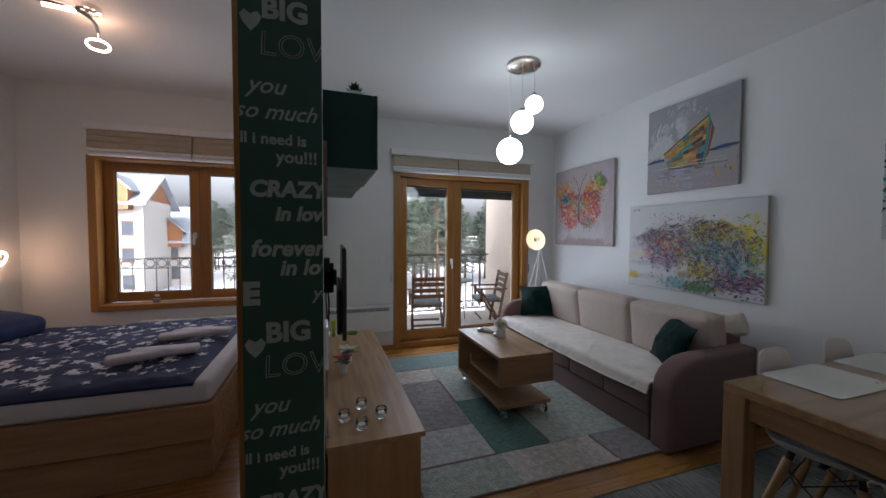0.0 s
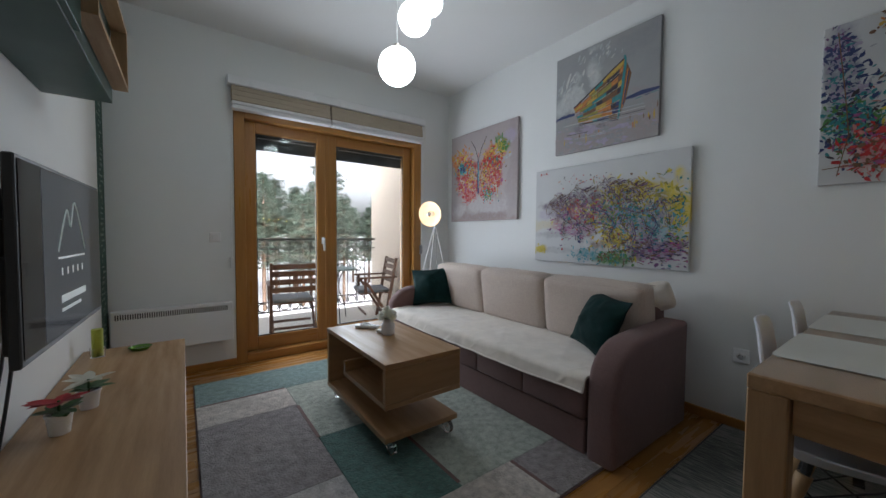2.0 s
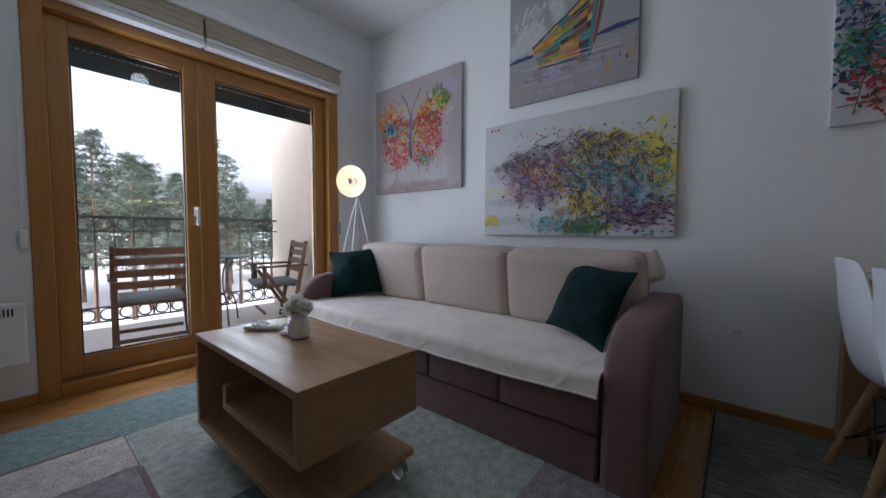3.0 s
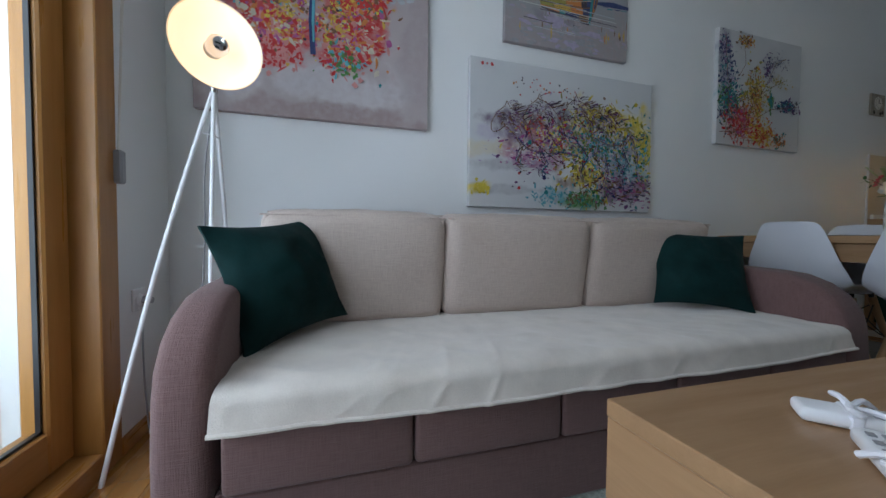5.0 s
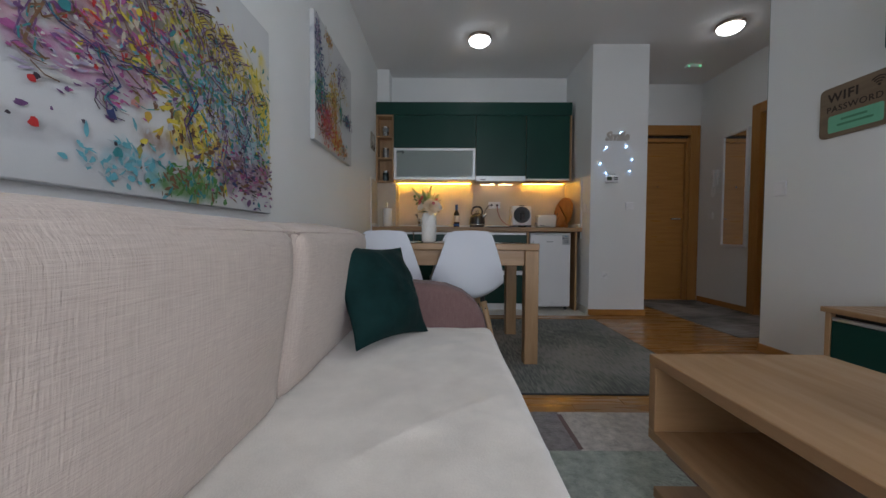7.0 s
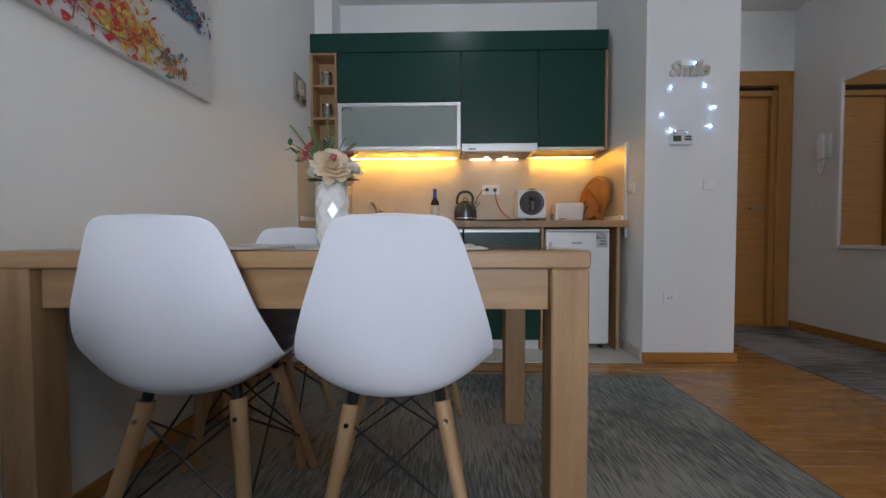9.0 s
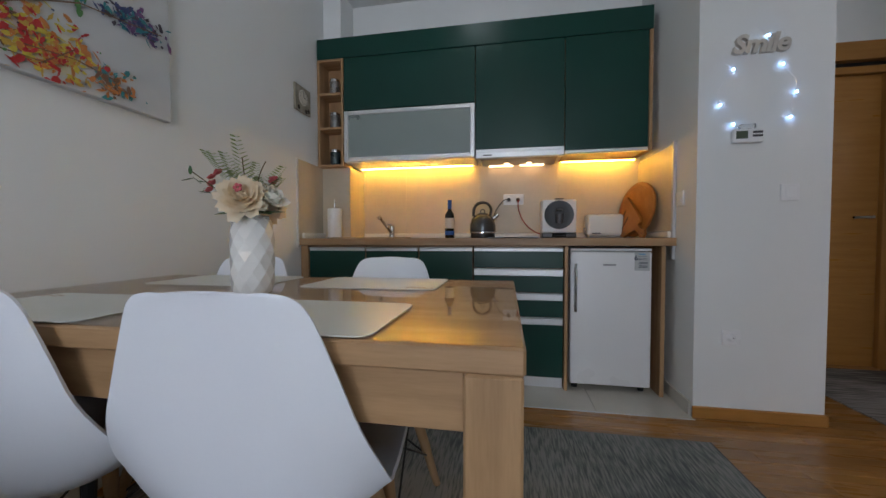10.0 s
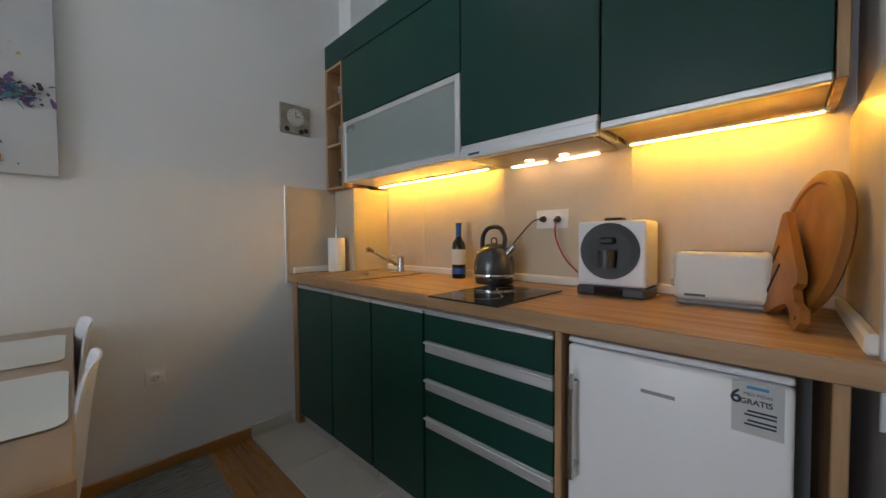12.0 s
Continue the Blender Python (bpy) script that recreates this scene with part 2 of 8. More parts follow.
def join(bm, other):
    me = bpy.data.meshes.new("tmp")
    other.to_mesh(me)
    other.free()
    bm.from_mesh(me)
    bpy.data.meshes.remove(me)
    return bm


def turned(bm, m):
    bmesh.ops.transform(bm, matrix=m, verts=bm.verts)
    return bm


def rod(a, b, r, r2=None, seg=10, bm=None, caps=True):
    a, b = Vector(a), Vector(b)
    own = bmesh.new()
    bmesh.ops.create_cone(own, cap_ends=caps, segments=seg, radius1=r, radius2=r if r2 is None else r2, depth=(b - a).length)
    q = (b - a).to_track_quat("Z", "Y").to_matrix().to_4x4()
    turned(own, Matrix.Translation((a + b) / 2) @ q)
    return own if bm is None else join(bm, own)


def ball(c, r, seg=16, rings=10, sx=1, sy=1, sz=1, bm=None):
    own = bmesh.new()
    bmesh.ops.create_uvsphere(own, u_segments=seg, v_segments=rings, radius=r)
    turned(own, Matrix.Translation(c) @ Matrix.Diagonal((sx, sy, sz, 1)))
    return own if bm is None else join(bm, own)


def lathe(profile, c=(0, 0, 0), seg=20, bm=None):
    """A body of revolution from (radius, height) pairs."""
    own = bmesh.new()
    rings = []
    for r, h in profile:
        rings.append([own.verts.new((c[0] + r * math.cos(2 * math.pi * i / seg), c[1] + r * math.sin(2 * math.pi * i / seg), c[2] + h)) for i in range(seg)] if r > 1e-5 else [own.verts.new((c[0], c[1], c[2] + h))])
    for a, b in zip(rings, rings[1:]):
        for i in range(seg):
            j = (i + 1) % seg
            q = [a[i % len(a)], a[j % len(a)], b[j % len(b)], b[i % len(b)]]
            u = []
            for v in q:
                if v not in u:
                    u.append(v)
            if len(u) > 2:
                own.faces.new(u)
    return own if bm is None else join(bm, own)


def tube(points, r, seg=6, bm=None):
    """A bent tube along points, smoothed."""
    pts = [Vector(p) for p in points]
    fine = []
    for i in range(len(pts) - 1):
        p0, p1, p2, p3 = pts[max(i - 1, 0)], pts[i], pts[i + 1], pts[min(i + 2, len(pts) - 1)]
        for k in range(4):
            s = k / 4
            fine.append(0.5 * ((2 * p1) + (p2 - p0) * s + (2 * p0 - 5 * p1 + 4 * p2 - p3) * s * s + (3 * p1 - p0 - 3 * p2 + p3) * s ** 3))
    fine.append(pts[-1])
    own = bmesh.new()
    prev = None
    up = Vector((0.31, 0.22, 0.92))
    for i, p in enumerate(fine):
        d = (fine[min(i + 1, len(fine) - 1)] - fine[max(i - 1, 0)]).normalized()
        s1 = d.cross(up).normalized()
        s2 = d.cross(s1)
        ring = [own.verts.new(p + r * (math.cos(2 * math.pi * k / seg) * s1 + math.sin(2 * math.pi * k / seg) * s2)) for k in range(seg)]
        if prev:
            for k in range(seg):
                own.faces.new((prev[k], prev[(k + 1) % seg], ring[(k + 1) % seg], ring[k]))
        prev = ring
    return own if bm is None else join(bm, own)


def prism(profile, axis, a, b, bm=None):
    """A flat outline pushed from a to b along an axis; the outline is in the two other axes, in order."""
    own = bmesh.new()

    def place(u, v, w):
        return {"x": (w, u, v), "y": (u, w, v), "z": (u, v, w)}[axis]
    lo, hi = [own.verts.new(place(u, v, a)) for u, v in profile], [own.verts.new(place(u, v, b)) for u, v in profile]
    n = len(profile)
    for i in range(n):
        own.faces.new((lo[i], lo[(i + 1) % n], hi[(i + 1) % n], hi[i]))
    own.faces.new(lo[::-1])
    own.faces.new(hi)
    bmesh.ops.recalc_face_normals(own, faces=own.faces[:])
    return own if bm is None else join(bm, own)


def structure(name, bm, material, label="", category="", parent=None, smooth=False):
    ob = part(name, bm, material, parent, "", smooth)
    return tagged(ob, label, category, "", "structure" if parent is None else "")


# ---- the shell of the flat ----
CEIL, XR, YN, YK = 2.87, 3.195, 4.41, -1.25
XT0, XT1, YT = -0.113, 0.035, 0.77          # partition behind the television
structure("wall_east", box(XR, -1.6, -0.1, XR + 0.2, YN + 0.35, CEIL + 0.1), M["wall"], "white painted plaster wall hung with paintings", "wall")
structure("wall_south_kitchen", box(0.81, YK - 0.2, -0.1, XR, YK, CEIL + 0.1), M["wall"], "white painted plaster wall behind the kitchen", "wall")
structure("wall_pillar", box(0.215, -1.62, -0.1, 0.81, -0.438, CEIL), M["wall"], "white painted plaster pillar between kitchen and hall", "wall")
structure("wall_south_hall", box(-1.2, -1.62, 2.33, 0.215, -1.42, CEIL), M["wall"], "white painted wall above the entrance door", "wall")
structure("wall_south_hall_side", box(0.02, -1.62, -0.1, 0.215, -1.42, 2.33), M["wall"], "white painted wall beside the entrance door", "wall")
structure("wall_hall_west", box(-1.2, -1.62, -0.1, -1.04, -0.56, CEIL), M["wall"], "white painted hall wall with mirror and intercom", "wall")
structure("wall_hall_west_end", box(-1.2, 0.40, -0.1, -1.04, YT, CEIL), M["wall"], "white painted hall wall", "wall")
structure("wall_hall_west_top", box(-1.2, -0.56, 2.25, -1.04, 0.40, CEIL), M["wall"], "white painted wall above a door", "wall")
structure("wall_television", box(XT0, YT, -0.1, XT1, YN, CEIL), M["wall"], "white painted partition wall behind the television", "wall")
structure("wall_bedroom_south", box(-2.85, YT, -0.1, -0.98, YT + 0.16, CEIL), M["wall"], "white painted bedroom wall", "wall")
structure("wall_bedroom_lintel", box(-0.98, YT, 2.06, XT0, YT + 0.16, CEIL), M["wall"], "white painted wall above the bedroom doorway", "wall")
structure("wall_bedroom_west", box(-2.85, YT + 0.16, -0.1, -2.65, YN, CEIL), M["wall"], "white painted bedroom wall with a ring lamp", "wall")
WX0, WX1, WZ0, WZ1 = -2.14, -0.31, 0.665, 2.235     # bedroom window opening
DX0, DX1, DZ1 = 0.865, 2.785, 2.245                  # balcony door opening
bm = box(-2.85, YN, -0.1, WX0, YN + 0.3, CEIL + 0.1)
box(WX1, YN, -0.1, DX0, YN + 0.3, CEIL + 0.1, bm=bm)
box(DX1, YN, -0.1, XR, YN + 0.3, CEIL + 0.1, bm=bm)
box(WX0, YN, -0.1, WX1, YN + 0.3, WZ0, bm=bm)
box(WX0, YN, WZ1, WX1, YN + 0.3, CEIL + 0.1, bm=bm)
box(DX0, YN, DZ1, DX1, YN + 0.3, CEIL + 0.1, bm=bm)
box(DX0, YN, -0.1, DX1, YN + 0.3, 0.0, bm=bm)
structure("wall_north", bm, M["wall"], "white painted outer wall with balcony door and bedroom window", "wall")
structure("ceiling", box(-2.85, -1.62, CEIL, XR + 0.2, YN + 0.3, CEIL + 0.15), M["ceiling"], "smooth white painted ceiling", "ceiling")

# ---- balcony door ----
def window_leaf(name, parent, x0, x1, z0, z1, y, st, handle_x=None, low=None):
    """A glazed wooden leaf: four rails and a pane."""
    low = low or st
    leaf = part(name, box(x0, y, z0, x0 + st, y + 0.065, z1, 0.006), M["pine_z"], parent)
    part("stile", box(x1 - st, y, z0, x1, y + 0.065, z1, 0.006), M["pine_z"], leaf)
    part("rail", box(x0 + st, y + 0.001, z0, x1 - st, y + 0.064, z0 + low, 0.005), M["pine_x"], leaf)
    part("rail", box(x0 + st, y + 0.001, z1 - st, x1 - st, y + 0.064, z1, 0.005), M["pine_x"], leaf)
    p = part("pane", box(x0 + st - 0.005, y + 0.03, z0 + low - 0.005, x1 - st + 0.005, y + 0.034, z1 - st + 0.005), M["pane"], leaf, "clear window glass")
    p.visible_shadow = False
    bm = box(x0 + st, y + 0.014, z0 + low, x0 + st + 0.008, y + 0.026, z1 - st)
    box(x1 - st - 0.008, y + 0.014, z0 + low, x1 - st, y + 0.026, z1 - st, bm=bm)
    box(x0 + st, y + 0.014, z0 + low, x1 - st, y + 0.026, z0 + low + 0.008, bm=bm)
    box(x0 + st, y + 0.014, z1 - st - 0.008, x1 - st, y + 0.026, z1 - st, bm=bm)
    part("seal", bm, M["black"], leaf, "dark glazing seal")
    if handle_x:
        hz = (z0 + z1) / 2 - 0.03
        h = box(handle_x - 0.014, y - 0.012, hz - 0.035, handle_x + 0.014, y - 0.001, hz + 0.035, 0.004)
        rod((handle_x, y - 0.01, hz + 0.015), (handle_x, y - 0.045, hz + 0.015), 0.008, bm=h)
        box(handle_x - 0.01, y - 0.055, hz - 0.10, handle_x + 0.01, y - 0.040, hz + 0.03, 0.005, bm=h)
        part("handle", h, M["alu"], leaf, "satin metal window handle")
    return leaf


LY = 4.47
door = thing("door_1", 1.825, LY, 0.0, "double balcony door of honey-coloured wood with large panes", "door", kind="structure")
bm = box(DX0, YN - 0.012, 0, DX0 + 0.085, YN + 0.14, DZ1, 0.004)
part("jamb", bm, M["pine_z"], door)
part("jamb", box(DX1 - 0.10, YN - 0.012, 0, DX1, YN + 0.14, DZ1, 0.004), M["pine_z"], door)
part("head", box(DX0 + 0.085, YN - 0.011, DZ1 - 0.075, DX1 - 0.10, YN + 0.14, DZ1, 0.004), M["pine_x"], door)
part("sill", box(DX0 + 0.085, YN - 0.011, 0.0, DX1 - 0.10, YN + 0.15, 0.075, 0.004), M["pine_x"], door)
window_leaf("leaf", door, 0.95, 1.69, 0.08, 2.168, LY, 0.097, 1.65, 0.125)
window_leaf("leaf", door, 1.693, 2.683, 0.08, 2.168, LY, 0.10, None, 0.125)
part("cover_strip", box(1.672, LY - 0.012, 0.085, 1.712, LY - 0.001, 2.16, 0.004), M["pine_z"], door)

shutter = thing("roller_shutter", 1.82, 4.6, 1.95, "dark grey roller shutter lowered a hand's width outside the door", "shutter")
for i in range(6):
    part("slat", box(0.87, 4.60, 1.95 + i * 0.038, 2.78, 4.615, 1.9876 + i * 0.038, 0.002), M["black"], shutter)
# white chips put the daylight through the shutter's slots into colour
bm = bmesh.new()
for i in range(60):
    box(0.9 + i * 0.031, 4.597, 2.058, 0.915 + i * 0.031, 4.599, 2.064, bm=bm)
part("light_slots", bm, M["white"], shutter, "row of white chips coloured in for daylight through the slots")

# ---- bedroom window ----
win = thing("window_1", -1.22, LY + 0.06, WZ0, "two-leaf bedroom window with honey-coloured wooden frame", "window", kind="structure")
part("jamb", box(WX0, YN - 0.012, WZ0, WX0 + 0.07, YN + 0.2, WZ1, 0.004), M["pine_z"], win)
part("jamb", box(WX1 - 0.07, YN - 0.012, WZ0, WX1, YN + 0.2, WZ1, 0.004), M["pine_z"], win)
part("head", box(WX0 + 0.07, YN - 0.011, WZ1 - 0.06, WX1 - 0.07, YN + 0.2, WZ1, 0.004), M["pine_x"], win)
part("window_sill", box(WX0 + 0.07, YN - 0.03, WZ0, WX1 - 0.07, YN + 0.2, WZ0 + 0.06, 0.006), M["pine_x"], win)
window_leaf("leaf", win, WX0 + 0.07, -1.235, WZ0 + 0.07, WZ1 - 0.065, LY + 0.06, 0.09, -1.28)
window_leaf("leaf", win, -1.23, WX1 - 0.07, WZ0 + 0.07, WZ1 - 0.065, LY + 0.06, 0.09)


def roman_blind(x0, x1, z0, z1, y, xm):
    t = thing("roller_blind", (x0 + x1) / 2, y, z1, "raised beige fabric blind folded under its white rail", "blind", "raised blinds")
    part("rail", box(x0 - 0.03, y - 0.045, z1, x1 + 0.03, YN, z1 + 0.075, 0.006), M["white"], t, "white headrail")
    for a, b in ((x0, xm - 0.006), (xm + 0.006, x1)):
        n, zb = 3, z0 + 0.07
        for i in range(n):
            zz = zb + (z1 - zb) * i / n
            part("fold", box(a, y - 0.012 - 0.007 * (n - i), zz + 0.001, b, y + 0.03, zz + (z1 - zb) / n, 0.006, 2), M["blind"], t)
        part("bottom_bar", box(a, y - 0.045, z0, b, y + 0.03, z0 + 0.032, 0.005), M["white"], t, "white bottom bar")
        part("fold_bar", box(a, y - 0.040, z0 + 0.037, b, y + 0.03, z0 + 0.066, 0.005), M["white"], t, "white folded hem")
    return t


roman_blind(0.85, 2.765, 2.218, 2.42, 4.36, 1.695)
roman_blind(WX0 + 0.04, WX1, 2.195, 2.44, 4.36, -1.238)

# ---- entrance door and bathroom door ----
ed = thing("door_2", -0.5, -1.45, 0, "closed honey-coloured wooden entrance door with wide casing", "door", kind="structure")
part("casing", box(-1.03, -1.47, 0, -0.90, -1.405, 2.33, 0.004), M["pine_z"], ed)
part("casing", box(-0.10, -1.47, 0, 0.03, -1.405, 2.33, 0.004), M["pine_z"], ed)
part("casing", box(-0.90, -1.469, 2.20, -0.10, -1.406, 2.33, 0.004), M["pine_x"], ed)
part("inner_frame", box(-0.90, -1.50, 0, -0.85, -1.42, 2.16, 0.004), M["pine_z"], ed)
part("inner_frame", box(-0.15, -1.50, 0, -0.10, -1.42, 2.16, 0.004), M["pine_z"], ed)
part("inner_frame", box(-0.85, -1.499, 2.11, -0.15, -1.421, 2.16, 0.004), M["pine_x"], ed)
# black strip puts the shade of the open gap into colour
part("gap", box(-0.90, -1.53, 2.16, -0.10, -1.46, 2.20), M["black"], ed, "black strip for the shade in the gap above the door")
part("leaf", box(-0.85, -1.51, 0.003, -0.15, -1.455, 2.108, 0.003), M["pine_x"], ed, "flush wooden leaf with fine grain")
for zc, r in ((1.38, 0.032), (0.99, 0.03)):
    part("lock_rosette", turned(lathe([(0, 0.016), (r * 0.8, 0.016), (r, 0.006), (r, 0)], seg=18), pose(-0.78, -1.455, zc, 90, 0, 0)), M["chrome"], ed, "round chrome lock", True)
h = rod((-0.78, -1.455, 1.09), (-0.78, -1.40, 1.09), 0.011)
tube([(-0.78, -1.405, 1.09), (-0.74, -1.40, 1.09), (-0.66, -1.40, 1.088)], 0.009, bm=h)
part("handle", h, M["chrome"], ed, "chrome lever handle", True)
part("spyhole", rod((-0.5, -1.455, 1.52), (-0.5, -1.448, 1.52), 0.012), M["chrome"], ed)

part("threshold", box(-0.85, -1.62, -0.05, -0.15, -1.40, 0.0025), M["pine_x"], ed, "worn wooden threshold")
# unseen wall, added so that no daylight leaks under the closed door
structure("wall_landing", box(-1.2, -1.66, -0.1, 0.3, -1.53, CEIL), M["wall"], "unseen wall added behind the entrance door to keep daylight out", "wall")
bd = thing("door_3", -1.05, -0.08, 0, "closed wooden bathroom door with honey-coloured casing", "door", kind="structure")
part("casing", box(-1.12, -0.60, 0, -1.015, -0.49, 2.29, 0.004), M["pine_z"], bd)
part("casing", box(-1.12, 0.33, 0, -1.015, 0.44, 2.29, 0.004), M["pine_z"], bd)
part("casing", box(-1.12, -0.49, 2.18, -1.016, 0.33, 2.29, 0.004), M["pine_y"], bd)
part("leaf", box(-1.12, -0.49, 0.006, -1.07, 0.33, 2.18, 0.003), M["pine_z"], bd)

# casing of the bedroom doorway
bc = thing("door_frame_bedroom", -0.55, 0.87, 0, "dark honey wooden frame of the open bedroom doorway", "door frame", kind="structure")
part("jamb", box(XT0 - 0.022, YT + 0.055, 0, XT0 - 0.002, YT + 0.17, 2.035, 0.003), M["pine_z"], bc)
part("jamb", box(-0.978, YT + 0.055, 0, -0.958, YT + 0.17, 2.035, 0.003), M["pine_z"], bc)
part("head", box(-0.958, YT + 0.056, 2.0, XT0 - 0.022, YT + 0.169, 2.035, 0.003), M["pine_x"], bc)

# ---- kitchen fronts ----
def handle_rail(x0, x1, y, z, parent, h=0.03):
    return part("grip_rail", box(x0, y - 0.012, z - h, x1, y + 0.012, z, 0.004), M["alu"], parent, "aluminium grip profile")


FY = -0.66       # fronts of the lower units
def base_unit(x0, x1, label, fronts, doors=False, rail=0.03):
    u = thing("kitchen_base_cabinet", (x0 + x1) / 2, -0.95, 0.0, label, "cabinet", "kitchen base cabinets")
    part("body", box(x0 + 0.002, YK + 0.015, 0.077, x1 - 0.002, FY - 0.026, 0.895), M["oak_z"], u)
    part("plinth", box(x0 + 0.002, FY - 0.05, 0.0, x1 - 0.002, FY - 0.035, 0.075), M["alu"], u, "aluminium plinth")
    for z0, z1 in fronts:
        fr = part("door" if doors else "drawer_front", box(x0 + 0.003, FY - 0.022, z0, x1 - 0.003, FY - 0.003, z1 - (0.03 if z1 > 0.8 else rail), 0.002), M["green"], u)
        bm = box(x0 + 0.003, FY - 0.024, z1 - (0.03 if z1 > 0.8 else rail), x1 - 0.003, FY - 0.004, z1 - 0.004, 0.003)
        box(x0 + 0.003, FY - 0.006, z1 - 0.014, x1 - 0.003, FY + 0.008, z1 - 0.006, 0.003, bm=bm)
        part("grip_rail", bm, M["alu"], fr, "aluminium grip profile")
    return u


for a, b in ((2.72, 3.13), (2.35, 2.715), (1.99, 2.345)):
    base_unit(a, b, "dark green kitchen base cabinet with aluminium grip rail", ((0.075, 0.89),), True)
base_unit(1.43, 1.985, "dark green kitchen drawer unit with aluminium grips", ((0.075, 0.452), (0.452, 0.605), (0.605, 0.757), (0.757, 0.89)), rail=0.05)
solo("kitchen_side_panel", box(3.135, YK + 0.015, 0, 3.19, FY, 0.895, 0.002), M["oak_z"], "oak end panel of the kitchen row", "panel", "kitchen panels")
solo("kitchen_side_panel", box(1.405, YK + 0.015, 0, 1.426, FY + 0.002, 0.895, 0.002), M["oak_z"], "oak side panel beside the fridge", "panel", "kitchen panels")
solo("kitchen_side_panel", box(0.860, YK + 0.015, 0, 0.883, FY + 0.002, 0.895, 0.002), M["oak_z"], "oak side panel between fridge and wall", "panel", "kitchen panels")
solo("worktop", box(0.815, YK + 0.012, 0.897, 3.19, -0.632, 0.945, 0.003), M["oak_x"], "oak laminate kitchen worktop along the wall", "worktop")

# wall cabinets
UY, UZ0, UZ1, UZT = -0.905, 1.495, 2.285, 2.437
def wall_unit(x0, x1, z0, z1, label, front=True, bar=True):
    u = thing("kitchen_wall_cabinet", (x0 + x1) / 2, YK, z0, label, "cabinet", "kitchen wall cabinets")
    part("body", box(x0 + 0.001, YK + 0.004, z0 + 0.012, x1 - 0.001, UY - 0.024, z1), M["oak_x"], u)
    if front:
        part("door", box(x0 + 0.002, UY - 0.021, z0 + (0.022 if bar else 0.002), x1 - 0.002, UY - 0.002, z1 - 0.002, 0.002), M["green"], u)
        if bar:
            part("grip_rail", box(x0 + 0.002, UY - 0.022, z0 - 0.004, x1 - 0.002, UY + 0.004, z0 + 0.020, 0.004), M["alu"], u, "aluminium grip profile")
    return u


wall_unit(1.395, 1.995, 1.545, UZ1, "dark green tall wall cabinet above the extractor hood")
wall_unit(0.875, 1.393, 1.515, UZ1, "dark green tall wall cabinet with aluminium grip")
wall_unit(1.997, 2.98, 1.897, UZ1, "dark green lift-up wall cabinet", bar=False)
cor = solo("cabinet_cornice", box(0.852, YK + 0.004, UZ1 + 0.002, XR - 0.004, UY, UZT, 0.002), M["green"], "dark green closing panel above the wall cabinets", "cornice")
solo("kitchen_side_panel", box(0.852, YK + 0.004, 1.515, 0.873, UY, UZ1, 0.002), M["oak_z"], "oak side panel of the wall cabinets", "panel", "kitchen panels")

gl = thing("glass_cabinet", 2.49, YK, 1.515, "wall cabinet with frosted glass flap in an aluminium frame", "cabinet")
part("back", box(1.999, YK + 0.004, 1.53, 2.978, YK + 0.02, 1.893), M["white"], gl)
part("bottom", box(1.999, YK + 0.021, 1.515, 2.978, UY - 0.024, 1.535), M["white"], gl)
part("side", box(1.999, YK + 0.021, 1.536, 2.015, UY - 0.024, 1.893), M["white"], gl)
part("side", box(2.962, YK + 0.021, 1.536, 2.978, UY - 0.024, 1.893), M["white"], gl)
part("shelf", box(2.016, YK + 0.021, 1.70, 2.961, UY - 0.030, 1.716), M["white"], gl)
fl = part("door_frame", box(1.999, UY - 0.021, 1.517, 2.032, UY, 1.893, 0.003), M["alu"], gl, "aluminium frame")
part("door_frame", box(2.945, UY - 0.021, 1.517, 2.978, UY, 1.893, 0.003), M["alu"], gl)
part("door_frame", box(2.032, UY - 0.021, 1.517, 2.945, UY - 0.001, 1.55, 0.003), M["alu"], gl)
part("door_frame", box(2.032, UY - 0.021, 1.862, 2.945, UY - 0.001, 1.893, 0.003), M["alu"], gl)
part("frosted_pane", box(2.03, UY - 0.013, 1.548, 2.947, UY - 0.008, 1.864), M["frost"], gl, "frosted glass")
part("handle", box(2.33, UY - 0.001, 1.505, 2.65, UY + 0.012, 1.516, 0.003), M["alu"], gl)

bw = thing("bowl", 2.13, UY - 0.07, 1.535, "teal bowl behind the frosted glass", "bowl")
part("bowl", lathe([(0, 0.0), (0.03, 0.0), (0.05, 0.04), (0.055, 0.085), (0.051, 0.085), (0.045, 0.04), (0, 0.006)], (2.13, UY - 0.085, 1.5355), 20), surf("teal_ceramic", (0.02, 0.30, 0.24), None, 6, 0.3), bw, "", True)
sh = thing("open_shelf_column", 3.085, YK, 1.485, "narrow oak shelf column with four open niches", "shelf")
part("side", box(2.983, UY - 0.16, 1.485, 2.998, UY, UZ1, 0.001), M["oak_z"], sh)
part("side", box(3.172, UY - 0.16, 1.485, 3.19, UY, UZ1, 0.001), M["oak_z"], sh)
part("back", box(2.998, UY - 0.16, 1.485, 3.172, UY - 0.148, UZ1), M["oak_z"], sh)
for zz in (1.485, 1.765, 2.02, 2.268):
    part("shelf_board", box(2.998, UY - 0.147, zz, 3.172, UY - 0.001, zz + 0.017, 0.001), M["oak_x"], sh)

